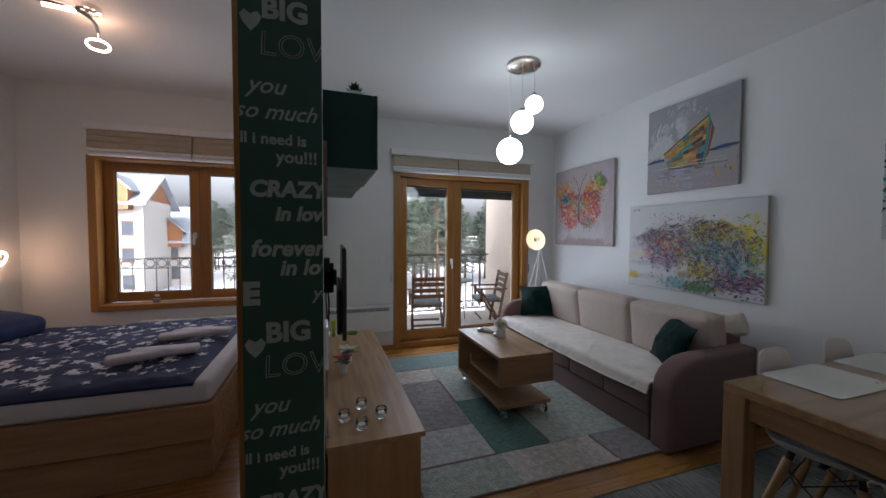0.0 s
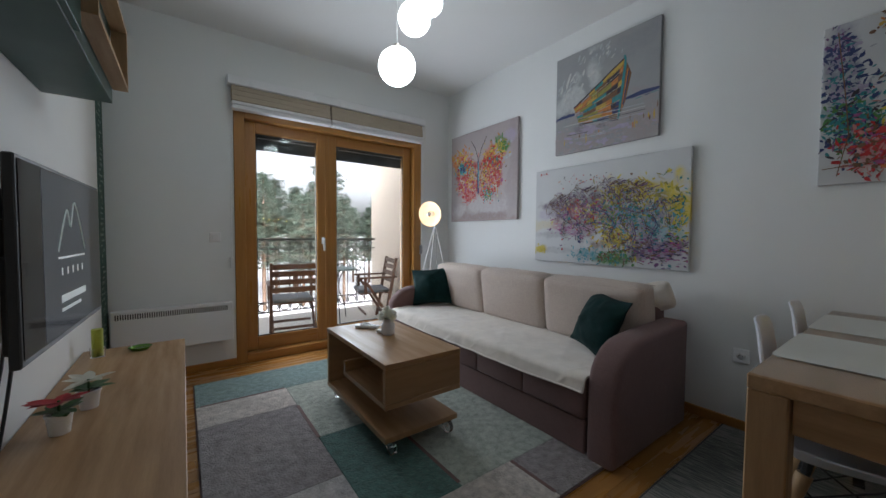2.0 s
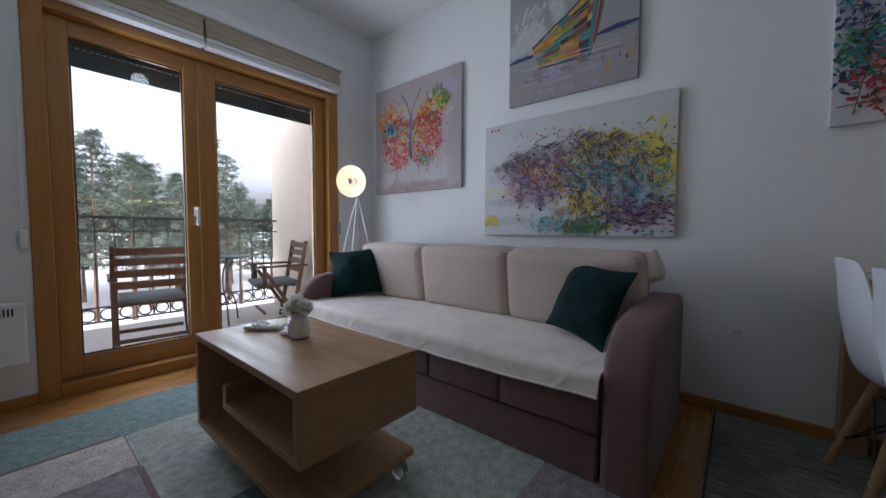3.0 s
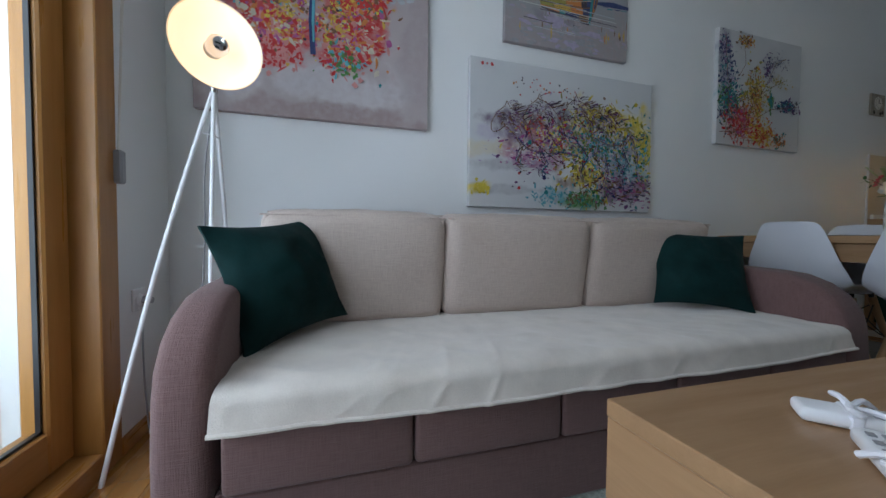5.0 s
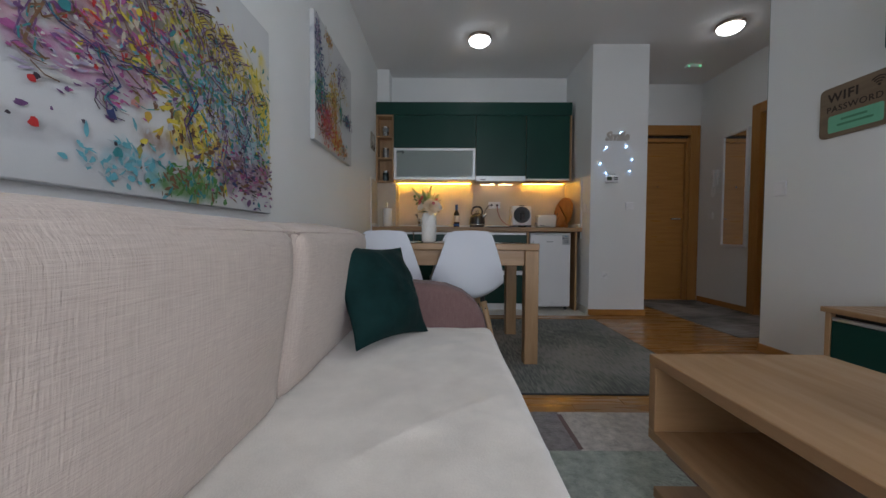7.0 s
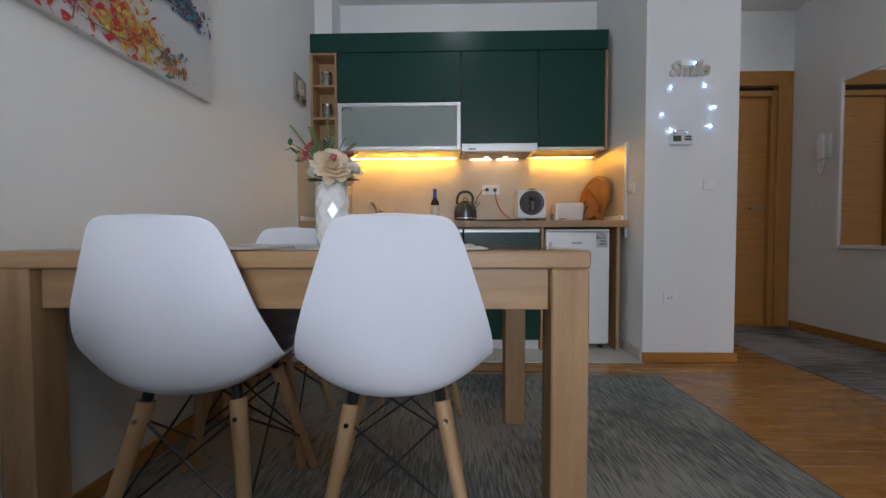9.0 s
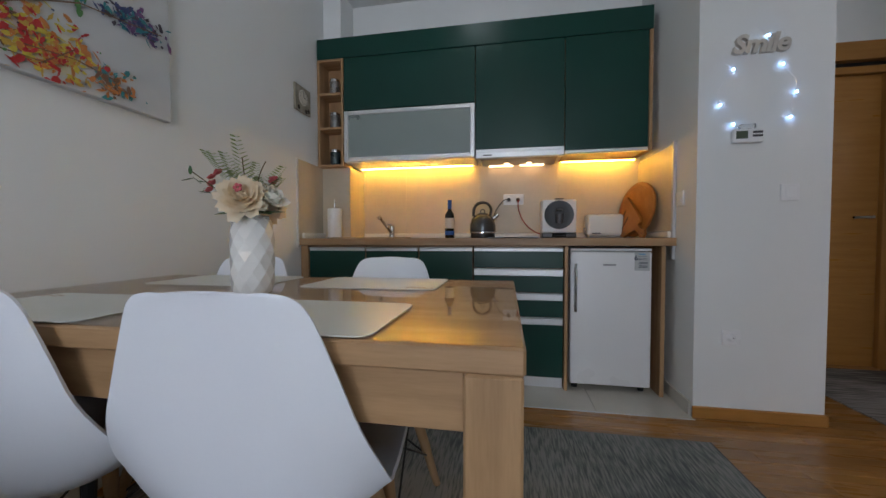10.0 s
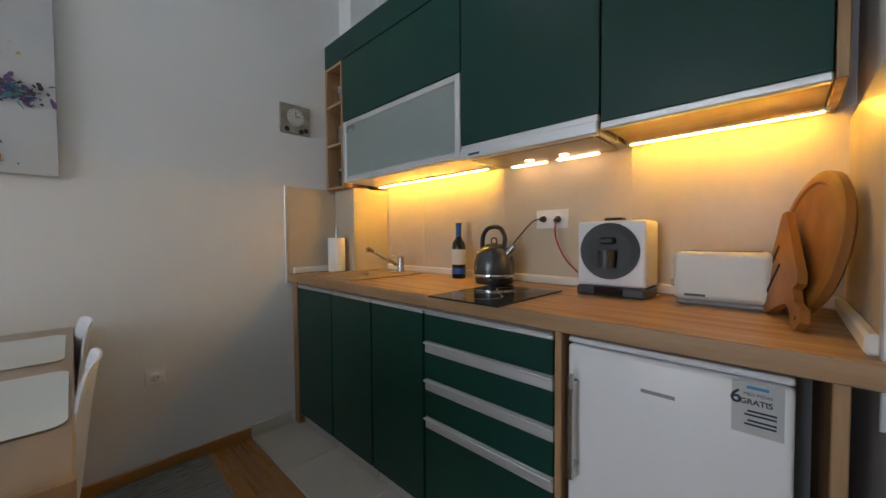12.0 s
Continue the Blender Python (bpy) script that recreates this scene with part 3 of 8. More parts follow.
# ---- dining table ----
def dining_table(x0, x1, y0, y1, h):
    t = thing("dining_table", (x0 + x1) / 2, (y0 + y1) / 2, 0, "oak dining table with square legs and a clear glossy table cover", "table")
    part("tabletop", box(x0, y0, h - 0.042, x1, y1, h, 0.004), M["oak_x"], t)
    for xx in (x0, x1 - 0.09):
        for yy in (y0, y1 - 0.09):
            part("leg", box(xx + 0.003, yy + 0.003, 0, xx + 0.09, yy + 0.09, h - 0.0425, 0.004), M["oak_z"], t)
    for yy in (y0 + 0.025, y1 - 0.05):
        part("apron", box(x0 + 0.091, yy, h - 0.142, x1 - 0.091, yy + 0.025, h - 0.043, 0.002), M["oak_x"], t)
    for xx in (x0 + 0.025, x1 - 0.05):
        part("apron", box(xx, y0 + 0.091, h - 0.142, xx + 0.025, y1 - 0.091, h - 0.043, 0.002), M["oak_y"], t)
    return t


TH = 0.788
dining_table(1.752, 3.18, 0.305, 1.105, TH)

# ---- coffee table: an S of boards on castors ----
ct = thing("coffee_table", 1.545, 2.85, 0, "oak coffee table bent like an S on clear castors", "table")
CX0, CX1, CY0, CY1 = 1.303, 1.787, 2.402, 3.29
part("tabletop", box(CX0, CY0, 0.479, CX1, CY1, 0.507, 0.002), M["oak_y_brown"], ct)
part("end_panel", box(CX0 + 0.001, CY1 - 0.03, 0.131, CX1 - 0.001, CY1 - 0.001, 0.478, 0.002), M["oak_x_brown"], ct)
part("end_panel", box(CX0 + 0.001, CY0 + 0.001, 0.301, CX1 - 0.001, CY0 + 0.03, 0.478, 0.002), M["oak_x_brown"], ct)
part("shelf", box(CX0 + 0.001, CY0 + 0.001, 0.272, CX1 - 0.001, 2.98, 0.30, 0.002), M["oak_y_brown"], ct)
part("riser", box(CX0 + 0.002, 2.952, 0.301, CX1 - 0.002, 2.98, 0.365, 0.002), M["oak_x_brown"], ct)
part("bottom_board", box(CX0, CY0, 0.100, CX1 - 0.02, CY1, 0.130, 0.002), M["oak_y_brown"], ct)

# ---- television unit ----
tu = thing("tv_cabinet", 0.26, 2.6, 0, "low oak television cabinet with dark green drawers", "cabinet")
part("top", box(XT1 + 0.004, 1.622, 0.472, 0.497, 3.578, 0.497, 0.002), M["oak_y"], tu)
part("side_panel", box(XT1 + 0.012, 1.625, 0.0, 0.475, 1.65, 0.471, 0.002), M["oak_z"], tu)
part("side_panel", box(XT1 + 0.012, 3.55, 0.0, 0.475, 3.575, 0.471, 0.002), M["oak_z"], tu)
part("body", box(XT1 + 0.012, 1.651, 0.05, 0.45, 3.549, 0.471), M["black"], tu)
for i in range(3):
    a, b = 1.655 + i * 0.632, 1.655 + (i + 1) * 0.632
    part("drawer_front", box(0.455, a, 0.06, 0.474, b - 0.006, 0.43, 0.002), M["green"], tu)
    part("grip_rail", box(0.452, a, 0.433, 0.472, b - 0.006, 0.45, 0.002), M["alu"], tu)

# ---- wall cabinet over the television ----
wc = thing("wall_cabinet", 0.15, 2.32, 1.738, "dark green hanging wall cabinet with an open oak niche", "cabinet")
part("body", box(XT1 + 0.002, 1.653, 1.738, 0.255, 2.997, 2.07, 0.001), M["green"], wc)
part("door", box(0.257, 1.653, 1.738, 0.274, 2.28, 2.07, 0.001), M["green"], wc)
part("niche_board", box(0.257, 2.285, 1.80, 0.31, 2.30, 2.07), M["oak_z"], wc)
part("niche_board", box(0.257, 2.98, 1.80, 0.31, 2.997, 2.07), M["oak_z"], wc)
part("niche_board", box(0.257, 2.30, 1.80, 0.31, 2.98, 1.818), M["oak_y"], wc)
part("niche_board", box(0.257, 2.30, 2.052, 0.31, 2.98, 2.07), M["oak_y"], wc)

# ---- television ----
tv = thing("television", 0.15, 2.6, 0.81, "flat black television on a swivel wall arm", "television")
m = pose(0.150, 2.17, 0, 0, 0, -1.7)
part("casing", turned(box(-0.012, 0, 0.81, 0.012, 0.888, 1.362, 0.004), m), M["black"], tv)
part("back_cover", turned(box(-0.042, 0.06, 0.83, -0.0125, 0.83, 1.10, 0.012, 2), m), M["black"], tv)
part("screen", turned(box(0.0125, 0.012, 0.83, 0.0145, 0.876, 1.35), m), M["blackgloss"], tv, "dark glossy screen")
part("wall_arm", box(XT1, 2.50, 1.05, 0.10, 2.56, 1.25, 0.004), M["iron"], tv)

# ---- sofa ----
def cushion_mesh(w, d, h, r=0.05, puff=0.02, seed=0.0):
    """A soft block with rounded edges: w by h faces, thickness d, filled out in the middle, standing on z = 0."""
    bm = bmesh.new()
    bmesh.ops.create_cube(bm, size=2.0)
    bmesh.ops.subdivide_edges(bm, edges=bm.edges[:], cuts=13, use_grid_fill=True)
    half = Vector((w / 2, d / 2, h / 2))
    for v in bm.verts:
        q = Vector([math.copysign(abs(c) ** 0.62, c) for c in v.co])
        p = Vector((q.x * half.x, q.y * half.y, q.z * half.z))
        core = Vector([max(-(half[i] - r), min(half[i] - r, p[i])) for i in range(3)])
        out = p - core
        if out.length > 1e-6:
            p = core + out.normalized() * r
        fill = (1 - q.x ** 2) * (1 - q.z ** 2)
        n = noise.noise(Vector((q.x * 2.2 + seed, q.z * 2.0, q.y + seed)))
        p.y += q.y * (puff * fill + 0.006 * n)
        p.z += 0.012 * q.z * (1 - q.x ** 2) * (1 - q.y ** 2) + 0.004 * noise.noise(Vector((q.x * 3 + seed, 7.0, q.z)))
        p.x += 0.006 * q.x * (1 - q.z ** 2)
        v.co = p + Vector((0, 0, half.z))
    return bm


def welt(w, d, h, r, side):
    """The corded seam round one face of such a block."""
    pts = []
    for cx, cz, a0 in ((w / 2 - r, h - r, 0), (-w / 2 + r, h - r, 90), (-w / 2 + r, r, 180), (w / 2 - r, r, 270)):
        for k in range(4):
            a = radians(a0 + 30 * k)
            pts.append((cx + r * 0.80 * math.cos(a), side * (d / 2 - r * 0.40), cz + r * 0.80 * math.sin(a)))
    return tube(pts + pts[:1], 0.0026, 6)


SX0, SX1, SY0, SY1 = 2.165, 3.13, 1.675, 4.07
sofa = thing("sofa", 2.65, 2.9, 0, "three-seat sofa in mauve-brown fabric with beige back cushions", "sofa")
def arm_profile():
    pts = [(SX0, 0.012), (SX0 - 0.005, 0.30), (SX0 + 0.003, 0.42)]
    for k in range(1, 6):
        a = math.pi - k * math.pi / 2 / 5
        pts.append((SX0 + 0.27 + 0.265 * math.cos(a), 0.42 + 0.205 * math.sin(a)))
    pts += [(2.70, 0.637), (SX1 - 0.13, 0.642), (SX1 - 0.13, 0.012)]
    return pts


for a, b in ((SY0, SY0 + 0.165), (SY1 - 0.115, SY1)):
    bm = prism(arm_profile(), "y", a, b)
    bmesh.ops.bevel(bm, geom=[e for e in bm.edges if abs(e.verts[0].co.y - e.verts[1].co.y) < 1e-5], offset=0.035, segments=4, affect="EDGES", profile=0.5)
    part("armrest", bm, M["fabric_brown"], sofa, "", True)
part("base", box(SX0 + 0.012, SY0 + 0.174, 0.012, SX1 - 0.02, SY1 - 0.114, 0.20, 0.008), M["fabric_brown"], sofa)
w = (SY1 - SY0 - 0.30) / 5
for i in range(5):
    part("seat_front", box(SX0 - 0.008, SY0 + 0.17 + i * w, 0.205, SX0 + 0.5, SY0 + 0.17 + (i + 1) * w - 0.004, 0.415, 0.014, 3), M["fabric_brown"], sofa, "", True)
part("seat", box(SX0 + 0.45, SY0 + 0.17, 0.205, SX1 - 0.15, SY1 - 0.13, 0.412, 0.01), M["fabric_brown"], sofa)
part("back_frame", box(SX1 - 0.19, SY0 + 0.168, 0.05, SX1 - 0.04, SY1 - 0.12, 0.70, 0.03, 3), M["fabric_brown"], sofa, "", True)
for k, (y0, y1) in enumerate(((1.818, 2.555), (2.56, 3.265), (3.27, 3.958))):
    CM = Matrix.Translation((2.838, (y0 + y1) / 2, 0.428)) @ Matrix.Rotation(radians(90), 4, "Z") @ Matrix.Rotation(radians(-7), 4, "X")
    back = part("back_cushion", turned(cushion_mesh(y1 - y0 - 0.004, 0.185, 0.432, 0.045, 0.022, 2.7 * k), CM), M["fabric_beige"], sofa, "beige linen back cushion", True)
    for side in (-1, 1):
        part("piping", turned(welt(y1 - y0 - 0.004, 0.185, 0.432, 0.045, side), CM), M["fabric_beige"], back, "", True)

# ---- more materials ----
M["chairwood"] = surf("pale_beech", (0.52, 0.33, 0.17), (0.42, 0.25, 0.12), 3, 0.45, 0.1, 30, stretch=(8, 8, 0.8))
M["glaze"] = surf("white_glazed_ceramic", (0.80, 0.79, 0.76), (0.76, 0.75, 0.72), 4, 0.06, 0.0, coat=1.0, rvar=0.03)
M["matt_ceramic"] = surf("matt_white_ceramic", (0.74, 0.73, 0.70), (0.66, 0.65, 0.62), 20, 0.6, 0.3, 60)
M["petal_cream"] = surf("cream_petal", (0.92, 0.77, 0.56), (0.92, 0.84, 0.70), 30, 0.7, 0.1, 90)
M["petal_white"] = surf("white_petal", (0.84, 0.83, 0.78), (0.80, 0.78, 0.70), 30, 0.7, 0.1, 90)
M["petal_red"] = surf("red_petal", (0.45, 0.02, 0.02), (0.30, 0.01, 0.02), 30, 0.6, 0.1, 90)
M["petal_pink"] = surf("pink_petal", (0.62, 0.13, 0.16), (0.50, 0.10, 0.10), 30, 0.6, 0.1, 90)
for key in ("petal_cream", "petal_white"):      # thin petals let light through
    n, l = M[key].node_tree.nodes, M[key].node_tree.links
    thin, both = n.new("ShaderNodeBsdfTranslucent"), n.new("ShaderNodeMixShader")
    both.inputs[0].default_value = 0.35
    thin.inputs[0].default_value = (0.90, 0.84, 0.74, 1) if key == "petal_cream" else (0.88, 0.87, 0.82, 1)
    l.new(n["Principled BSDF"].outputs[0], both.inputs[1])
    l.new(thin.outputs[0], both.inputs[2])
    l.new(both.outputs[0], n["Material Output"].inputs[0])
M["leaf"] = surf("green_leaf", (0.04, 0.13, 0.025), (0.02, 0.07, 0.02), 20, 0.5, 0.2, 80)
M["fern"] = surf("pale_fern", (0.34, 0.44, 0.23), (0.22, 0.33, 0.14), 20, 0.6, 0.2, 80)
# thin silk petals and fronds let light through
for name, tint, share in (("petal_cream", (0.95, 0.80, 0.58), 0.42), ("petal_white", (0.90, 0.90, 0.80), 0.40), ("fern", (0.36, 0.46, 0.22), 0.40)):
    nt = M[name].node_tree
    outp = next(n for n in nt.nodes if n.type == "OUTPUT_MATERIAL")
    tr, mx = nt.nodes.new("ShaderNodeBsdfTranslucent"), nt.nodes.new("ShaderNodeMixShader")
    tr.inputs[0].default_value = (*tint, 1)
    mx.inputs[0].default_value = share
    nt.links.new(nt.nodes["Principled BSDF"].outputs[0], mx.inputs[1])
    nt.links.new(tr.outputs[0], mx.inputs[2])
    nt.links.new(mx.outputs[0], outp.inputs[0])
M["stem"] = surf("brown_stem", (0.12, 0.09, 0.03), None, 20, 0.7)
M["satin"] = surf("white_satin_ribbon", (0.80, 0.80, 0.82), (0.74, 0.74, 0.78), 20, 0.35, 0.2, 120, sheen=0.3)
M["mat"] = surf("ivory_placemat", (0.70, 0.71, 0.66), (0.66, 0.67, 0.62), 5, 0.35, 0.25, 300, rvar=0.05)
M["paper"] = surf("white_paper", (0.82, 0.81, 0.78), (0.76, 0.75, 0.72), 20, 0.85, 0.4, 120)
M["kettle"] = surf("graphite_enamel", (0.10, 0.105, 0.11), (0.07, 0.073, 0.078), 4, 0.25, 0.02, 60, metal=0.6)
M["bottle"] = surf("dark_bottle_glass", (0.008, 0.010, 0.006), (0.012, 0.012, 0.008), 3, 0.08, 0.0, rvar=0.03)
M["blue"] = surf("blue_label", (0.01, 0.10, 0.35), None, 8, 0.4)
M["label"] = surf("cream_label", (0.72, 0.68, 0.60), None, 8, 0.7)
M["board"] = surf("olive_wood_board", (0.36, 0.14, 0.022), (0.22, 0.08, 0.014), 5, 0.5, 0.2, 30, stretch=(6, 1, 1.5))
M["tin"] = surf("printed_tin", (0.50, 0.50, 0.49), (0.16, 0.16, 0.16), 14, 0.3, 0.0, 50, metal=0.8)
M["tin_dark"] = surf("dark_printed_tin", (0.03, 0.05, 0.05), (0.10, 0.12, 0.12), 14, 0.3, 0.0, 50, metal=0.6)
M["composite"] = surf("beige_granite_sink", (0.46, 0.33, 0.19), (0.38, 0.26, 0.14), 60, 0.5, 0.1, 300)
M["redcord"] = surf("red_cord", (0.42, 0.04, 0.03), None, 20, 0.5)
M["grey"] = surf("grey_plastic", (0.30, 0.30, 0.31), (0.26, 0.26, 0.27), 6, 0.4, 0.05)
M["darkgrey"] = surf("dark_grey_plastic", (0.07, 0.07, 0.075), (0.05, 0.05, 0.055), 6, 0.3, 0.05)
M["lcd"] = surf("lcd", (0.10, 0.13, 0.09), None, 8, 0.2)
M["mint"] = surf("mint_label", (0.16, 0.52, 0.33), (0.14, 0.46, 0.30), 5, 0.5)
M["plywood"] = surf("engraved_plywood", (0.23, 0.16, 0.10), (0.16, 0.11, 0.07), 4, 0.6, 0.2, 40, stretch=(8, 0.8, 8))
M["burnt"] = surf("burnt_edge", (0.035, 0.02, 0.014), None, 8, 0.7)
M["clockface"] = surf("aged_clock_face", (0.46, 0.42, 0.34), (0.20, 0.17, 0.13), 14, 0.5, 0.2)
M["navy"] = surf("navy_bedding", (0.013, 0.030, 0.105), (0.008, 0.018, 0.065), 7, 0.85, 0.4, 250)
M["bedwhite"] = surf("white_print", (0.72, 0.72, 0.76), (0.64, 0.64, 0.70), 9, 0.85, 0.3, 250)
M["towel"] = surf("white_towel", (0.74, 0.71, 0.75), (0.64, 0.61, 0.66), 30, 0.95, 0.8, 240, dist=0.003)
M["wallpaper"] = surf("green_chalk_wallpaper", (0.020, 0.068, 0.050), (0.032, 0.095, 0.070), 6, 0.7, 0.15, 60)
M["chalk"] = surf("chalk_print", (0.40, 0.45, 0.42), (0.30, 0.36, 0.33), 40, 0.8, 0.2, 120)
M["clearplastic"] = glass_mat("clear_castor_plastic", 0.08)
M["cover"] = pane_mat("clear_table_cover")
M["cover"].node_tree.nodes["Transparent BSDF"].inputs[0].default_value = (0.985, 0.975, 0.95, 1)


def text_mesh(body, size, depth=0.0, slant=0.0, bold=0.0, space=1.0, outline=0.0):
    cu = bpy.data.curves.new("text", "FONT")
    cu.body, cu.size, cu.extrude, cu.shear, cu.offset, cu.space_character = body, size, depth, slant, bold, space
    cu.align_x = "CENTER"
    cu.resolution_u = 3
    if outline:
        cu.fill_mode, cu.bevel_depth, cu.bevel_resolution, cu.extrude = "NONE", outline, 0, 0.0
    o = bpy.data.objects.new("text_tmp", cu)
    scene.collection.objects.link(o)
    me = o.to_mesh()
    bm = bmesh.new()
    bm.from_mesh(me)
    o.to_mesh_clear()
    bpy.data.objects.remove(o)
    bpy.data.curves.remove(cu)
    return bm


# ---- trims ----
sk = M["pine_x"]
def skirting(x0, y0, x1, y1):
    structure("baseboard", box(x0, y0, 0, x1, y1, 0.062, 0.004), M["pine_y"] if abs(y1 - y0) > abs(x1 - x0) else M["pine_x"], "honey-coloured wooden baseboard", "baseboard")


skirting(XR - 0.014, -0.40, XR, YN)
skirting(0.21, -0.438, 0.815, -0.424)
skirting(0.201, -1.40, 0.215, -0.425)
skirting(XT1, YT + 0.0, XT1 + 0.014, YN)
skirting(XT0 + 0.002, YT - 0.014, XT1 + 0.012, YT)
skirting(XT1 + 0.014, YN - 0.014, DX0, YN)
skirting(DX1, YN - 0.014, XR - 0.014, YN)
skirting(-1.04, -1.40, -1.026, -0.60)
skirting(-2.65, YN - 0.014, -0.12, YN)
structure("baseboard_tile", box(0.796 + 0.014, YK, 0, 0.824, -0.45, 0.075, 0.002), M["tile"], "grey tile baseboard", "baseboard")
structure("baseboard_tile", box(XR - 0.012, -0.64, 0, XR, -0.40, 0.075, 0.002), M["tile"], "grey tile baseboard", "baseboard")

# splashback slabs and corner box
structure("corner_box", box(2.96, YK, 0.946, XR, -0.965, 1.49, 0.002), M["splash"], "stone-clad pipe box in the kitchen corner", "pipe box")
structure("corner_box_upper", box(3.05, YK, UZT + 0.003, XR, -1.02, CEIL), M["wall"], "white painted pipe box above the cabinets", "pipe box")
splash = structure("splashback", box(0.812, YK + 0.001, 0.946, 2.959, YK + 0.009, 1.53), M["splash"], "beige concrete-look splashback slabs", "splashback")
for a, b in ((0.812, 1.39), (1.393, 1.99), (1.993, 2.59), (2.593, 2.958)):
    part("slab", box(a, YK + 0.0045, 0.947, b, YK + 0.011, 1.53, 0.001), M["splash"], splash)
structure("splashback_side", box(XR - 0.010, -0.964, 0.90, XR - 0.001, -0.635, 1.49, 0.001), M["splash"], "beige concrete-look side panel", "splashback")
structure("splashback_trim", box(XR - 0.012, -0.634, 0.885, XR - 0.0005, -0.618, 1.493, 0.002), M["trim"], "metal edge strip", "trim")
structure("splashback_side", box(0.811, YK + 0.012, 0.90, 0.822, -0.69, 1.49, 0.001), M["splash"], "beige concrete-look side panel", "splashback")
structure("splashback_trim", box(0.8105, -0.689, 0.82, 0.827, -0.66, 1.505, 0.002), M["trim"], "metal edge strip", "trim")
structure("worktop_lip", box(0.83, YK + 0.013, 0.9455, 2.955, YK + 0.03, 0.985, 0.006), M["cream"], "cream sealing strip along the worktop", "trim")
structure("worktop_lip", box(XR - 0.032, -0.963, 0.9455, XR - 0.011, -0.66, 0.985, 0.006), M["cream"], "cream sealing strip", "trim")
structure("worktop_lip", box(0.823, -1.21, 0.9455, 0.845, -0.68, 0.985, 0.006), M["cream"], "cream sealing strip", "trim")

# ---- hood, lights under the cabinets ----
hood = thing("extractor_hood", 1.695, -1.0, 1.50, "slim steel extractor hood under the wall cabinet", "hood")
part("body", box(1.40, YK + 0.02, 1.512, 1.99, UY - 0.028, 1.545), M["steel"], hood)
part("front", box(1.398, UY - 0.026, 1.500, 1.992, UY + 0.012, 1.543, 0.004), M["alu"], hood)
part("filter", box(1.43, YK + 0.05, 1.504, 1.96, UY - 0.05, 1.511), M["grey"], hood)
part("brand_plate", box(1.88, UY + 0.0125, 1.515, 1.94, UY + 0.0135, 1.524), M["darkgrey"], hood)
for xx, bx in ((1.82, 1.775), (1.59, 1.615)):
    part("lamp_lens", box(xx - 0.09, -1.205, 1.4975, xx + 0.09, -1.18, 1.5035, 0.002), M["spotled"], hood, "lit hood lamp")
    part("spot_bulb", lathe([(0, -0.004), (0.018, -0.003), (0.02, 0.0)], (bx, -1.12, 1.5035), 16), M["spotled"], hood, "lit spot bulb")
for a, b in ((2.04, 2.95), (0.875, 1.375)):
    s = thing("led_strip", (a + b) / 2, -1.168, 1.505, "lit warm LED strip under the wall cabinet", "light", "under-cabinet lights")
    part("profile", box(a - 0.01, -1.180, 1.508, b + 0.01, -1.156, 1.514), M["alu"], s)
    part("diffuser", box(a, -1.171, 1.505, b, -1.166, 1.508, 0.001), M["ledwarm"], s, "glowing diffuser")

# ---- fridge ----
fr = thing("fridge", 1.14, -0.95, 0, "small white under-counter fridge with steel bar handle", "fridge")
part("cabinet", box(0.932, YK + 0.06, 0.03, 1.388, -0.715, 0.865, 0.006, 2), M["white"], fr)
dr = part("door", box(0.930, -0.712, 0.045, 1.39, -0.665, 0.862, 0.012, 3), M["white"], fr, "", True)
part("top", box(0.930, YK + 0.06, 0.866, 1.39, -0.668, 0.882, 0.006, 2), M["white"], fr)
for xx in (0.96, 1.35):
    part("foot", rod((xx, -0.74, 0), (xx, -0.74, 0.03), 0.018), M["black"], fr)
    part("foot", rod((xx, -1.12, 0), (xx, -1.12, 0.03), 0.018), M["black"], fr)
h = rod((1.365, -0.630, 0.50), (1.365, -0.630, 0.79), 0.008)
rod((1.365, -0.665, 0.53), (1.365, -0.630, 0.53), 0.008, bm=h)
rod((1.365, -0.665, 0.76), (1.365, -0.630, 0.76), 0.008, bm=h)
part("handle", h, M["steel"], dr, "steel bar handle", True)
bars = box(1.130, -0.6648, 0.778, 1.202, -0.6638, 0.787, 0.0004)
part("logo", bars, M["grey"], dr, "small grey maker's badge")
stk = part("sticker", box(0.945, -0.6652, 0.750, 1.027, -0.6640, 0.859), surf("silver_sticker", (0.52, 0.53, 0.52), None, 9, 0.4), dr, "silver advertising sticker")
def sticker_text(body, size, x, z, bold=0.0):
    return turned(text_mesh(body, size, 0.0002, bold=bold), Matrix.Translation((x, -0.6636, z)) @ Matrix.Rotation(radians(180), 4, "Z") @ Matrix.Rotation(radians(90), 4, "X"))


bm = sticker_text("6", 0.040, 1.020, 0.812, 0.0008)
join(bm, sticker_text("MESI-MESES", 0.0092, 0.985, 0.831))
join(bm, sticker_text("GRATIS", 0.0155, 0.988, 0.813, 0.0004))
for w, zz in ((0.045, 0.797), (0.05, 0.789), (0.045, 0.777), (0.05, 0.769)):
    box(0.956, -0.6638, zz, 0.956 + w, -0.6634, zz + 0.004, bm=bm)
part("print", bm, surf("navy_print", (0.012, 0.02, 0.05), None), stk, "dark blue print")
part("brand_mark", box(0.968, -0.6638, 0.845, 1.003, -0.6634, 0.851), surf("cyan_mark", (0.02, 0.28, 0.55), None), stk)

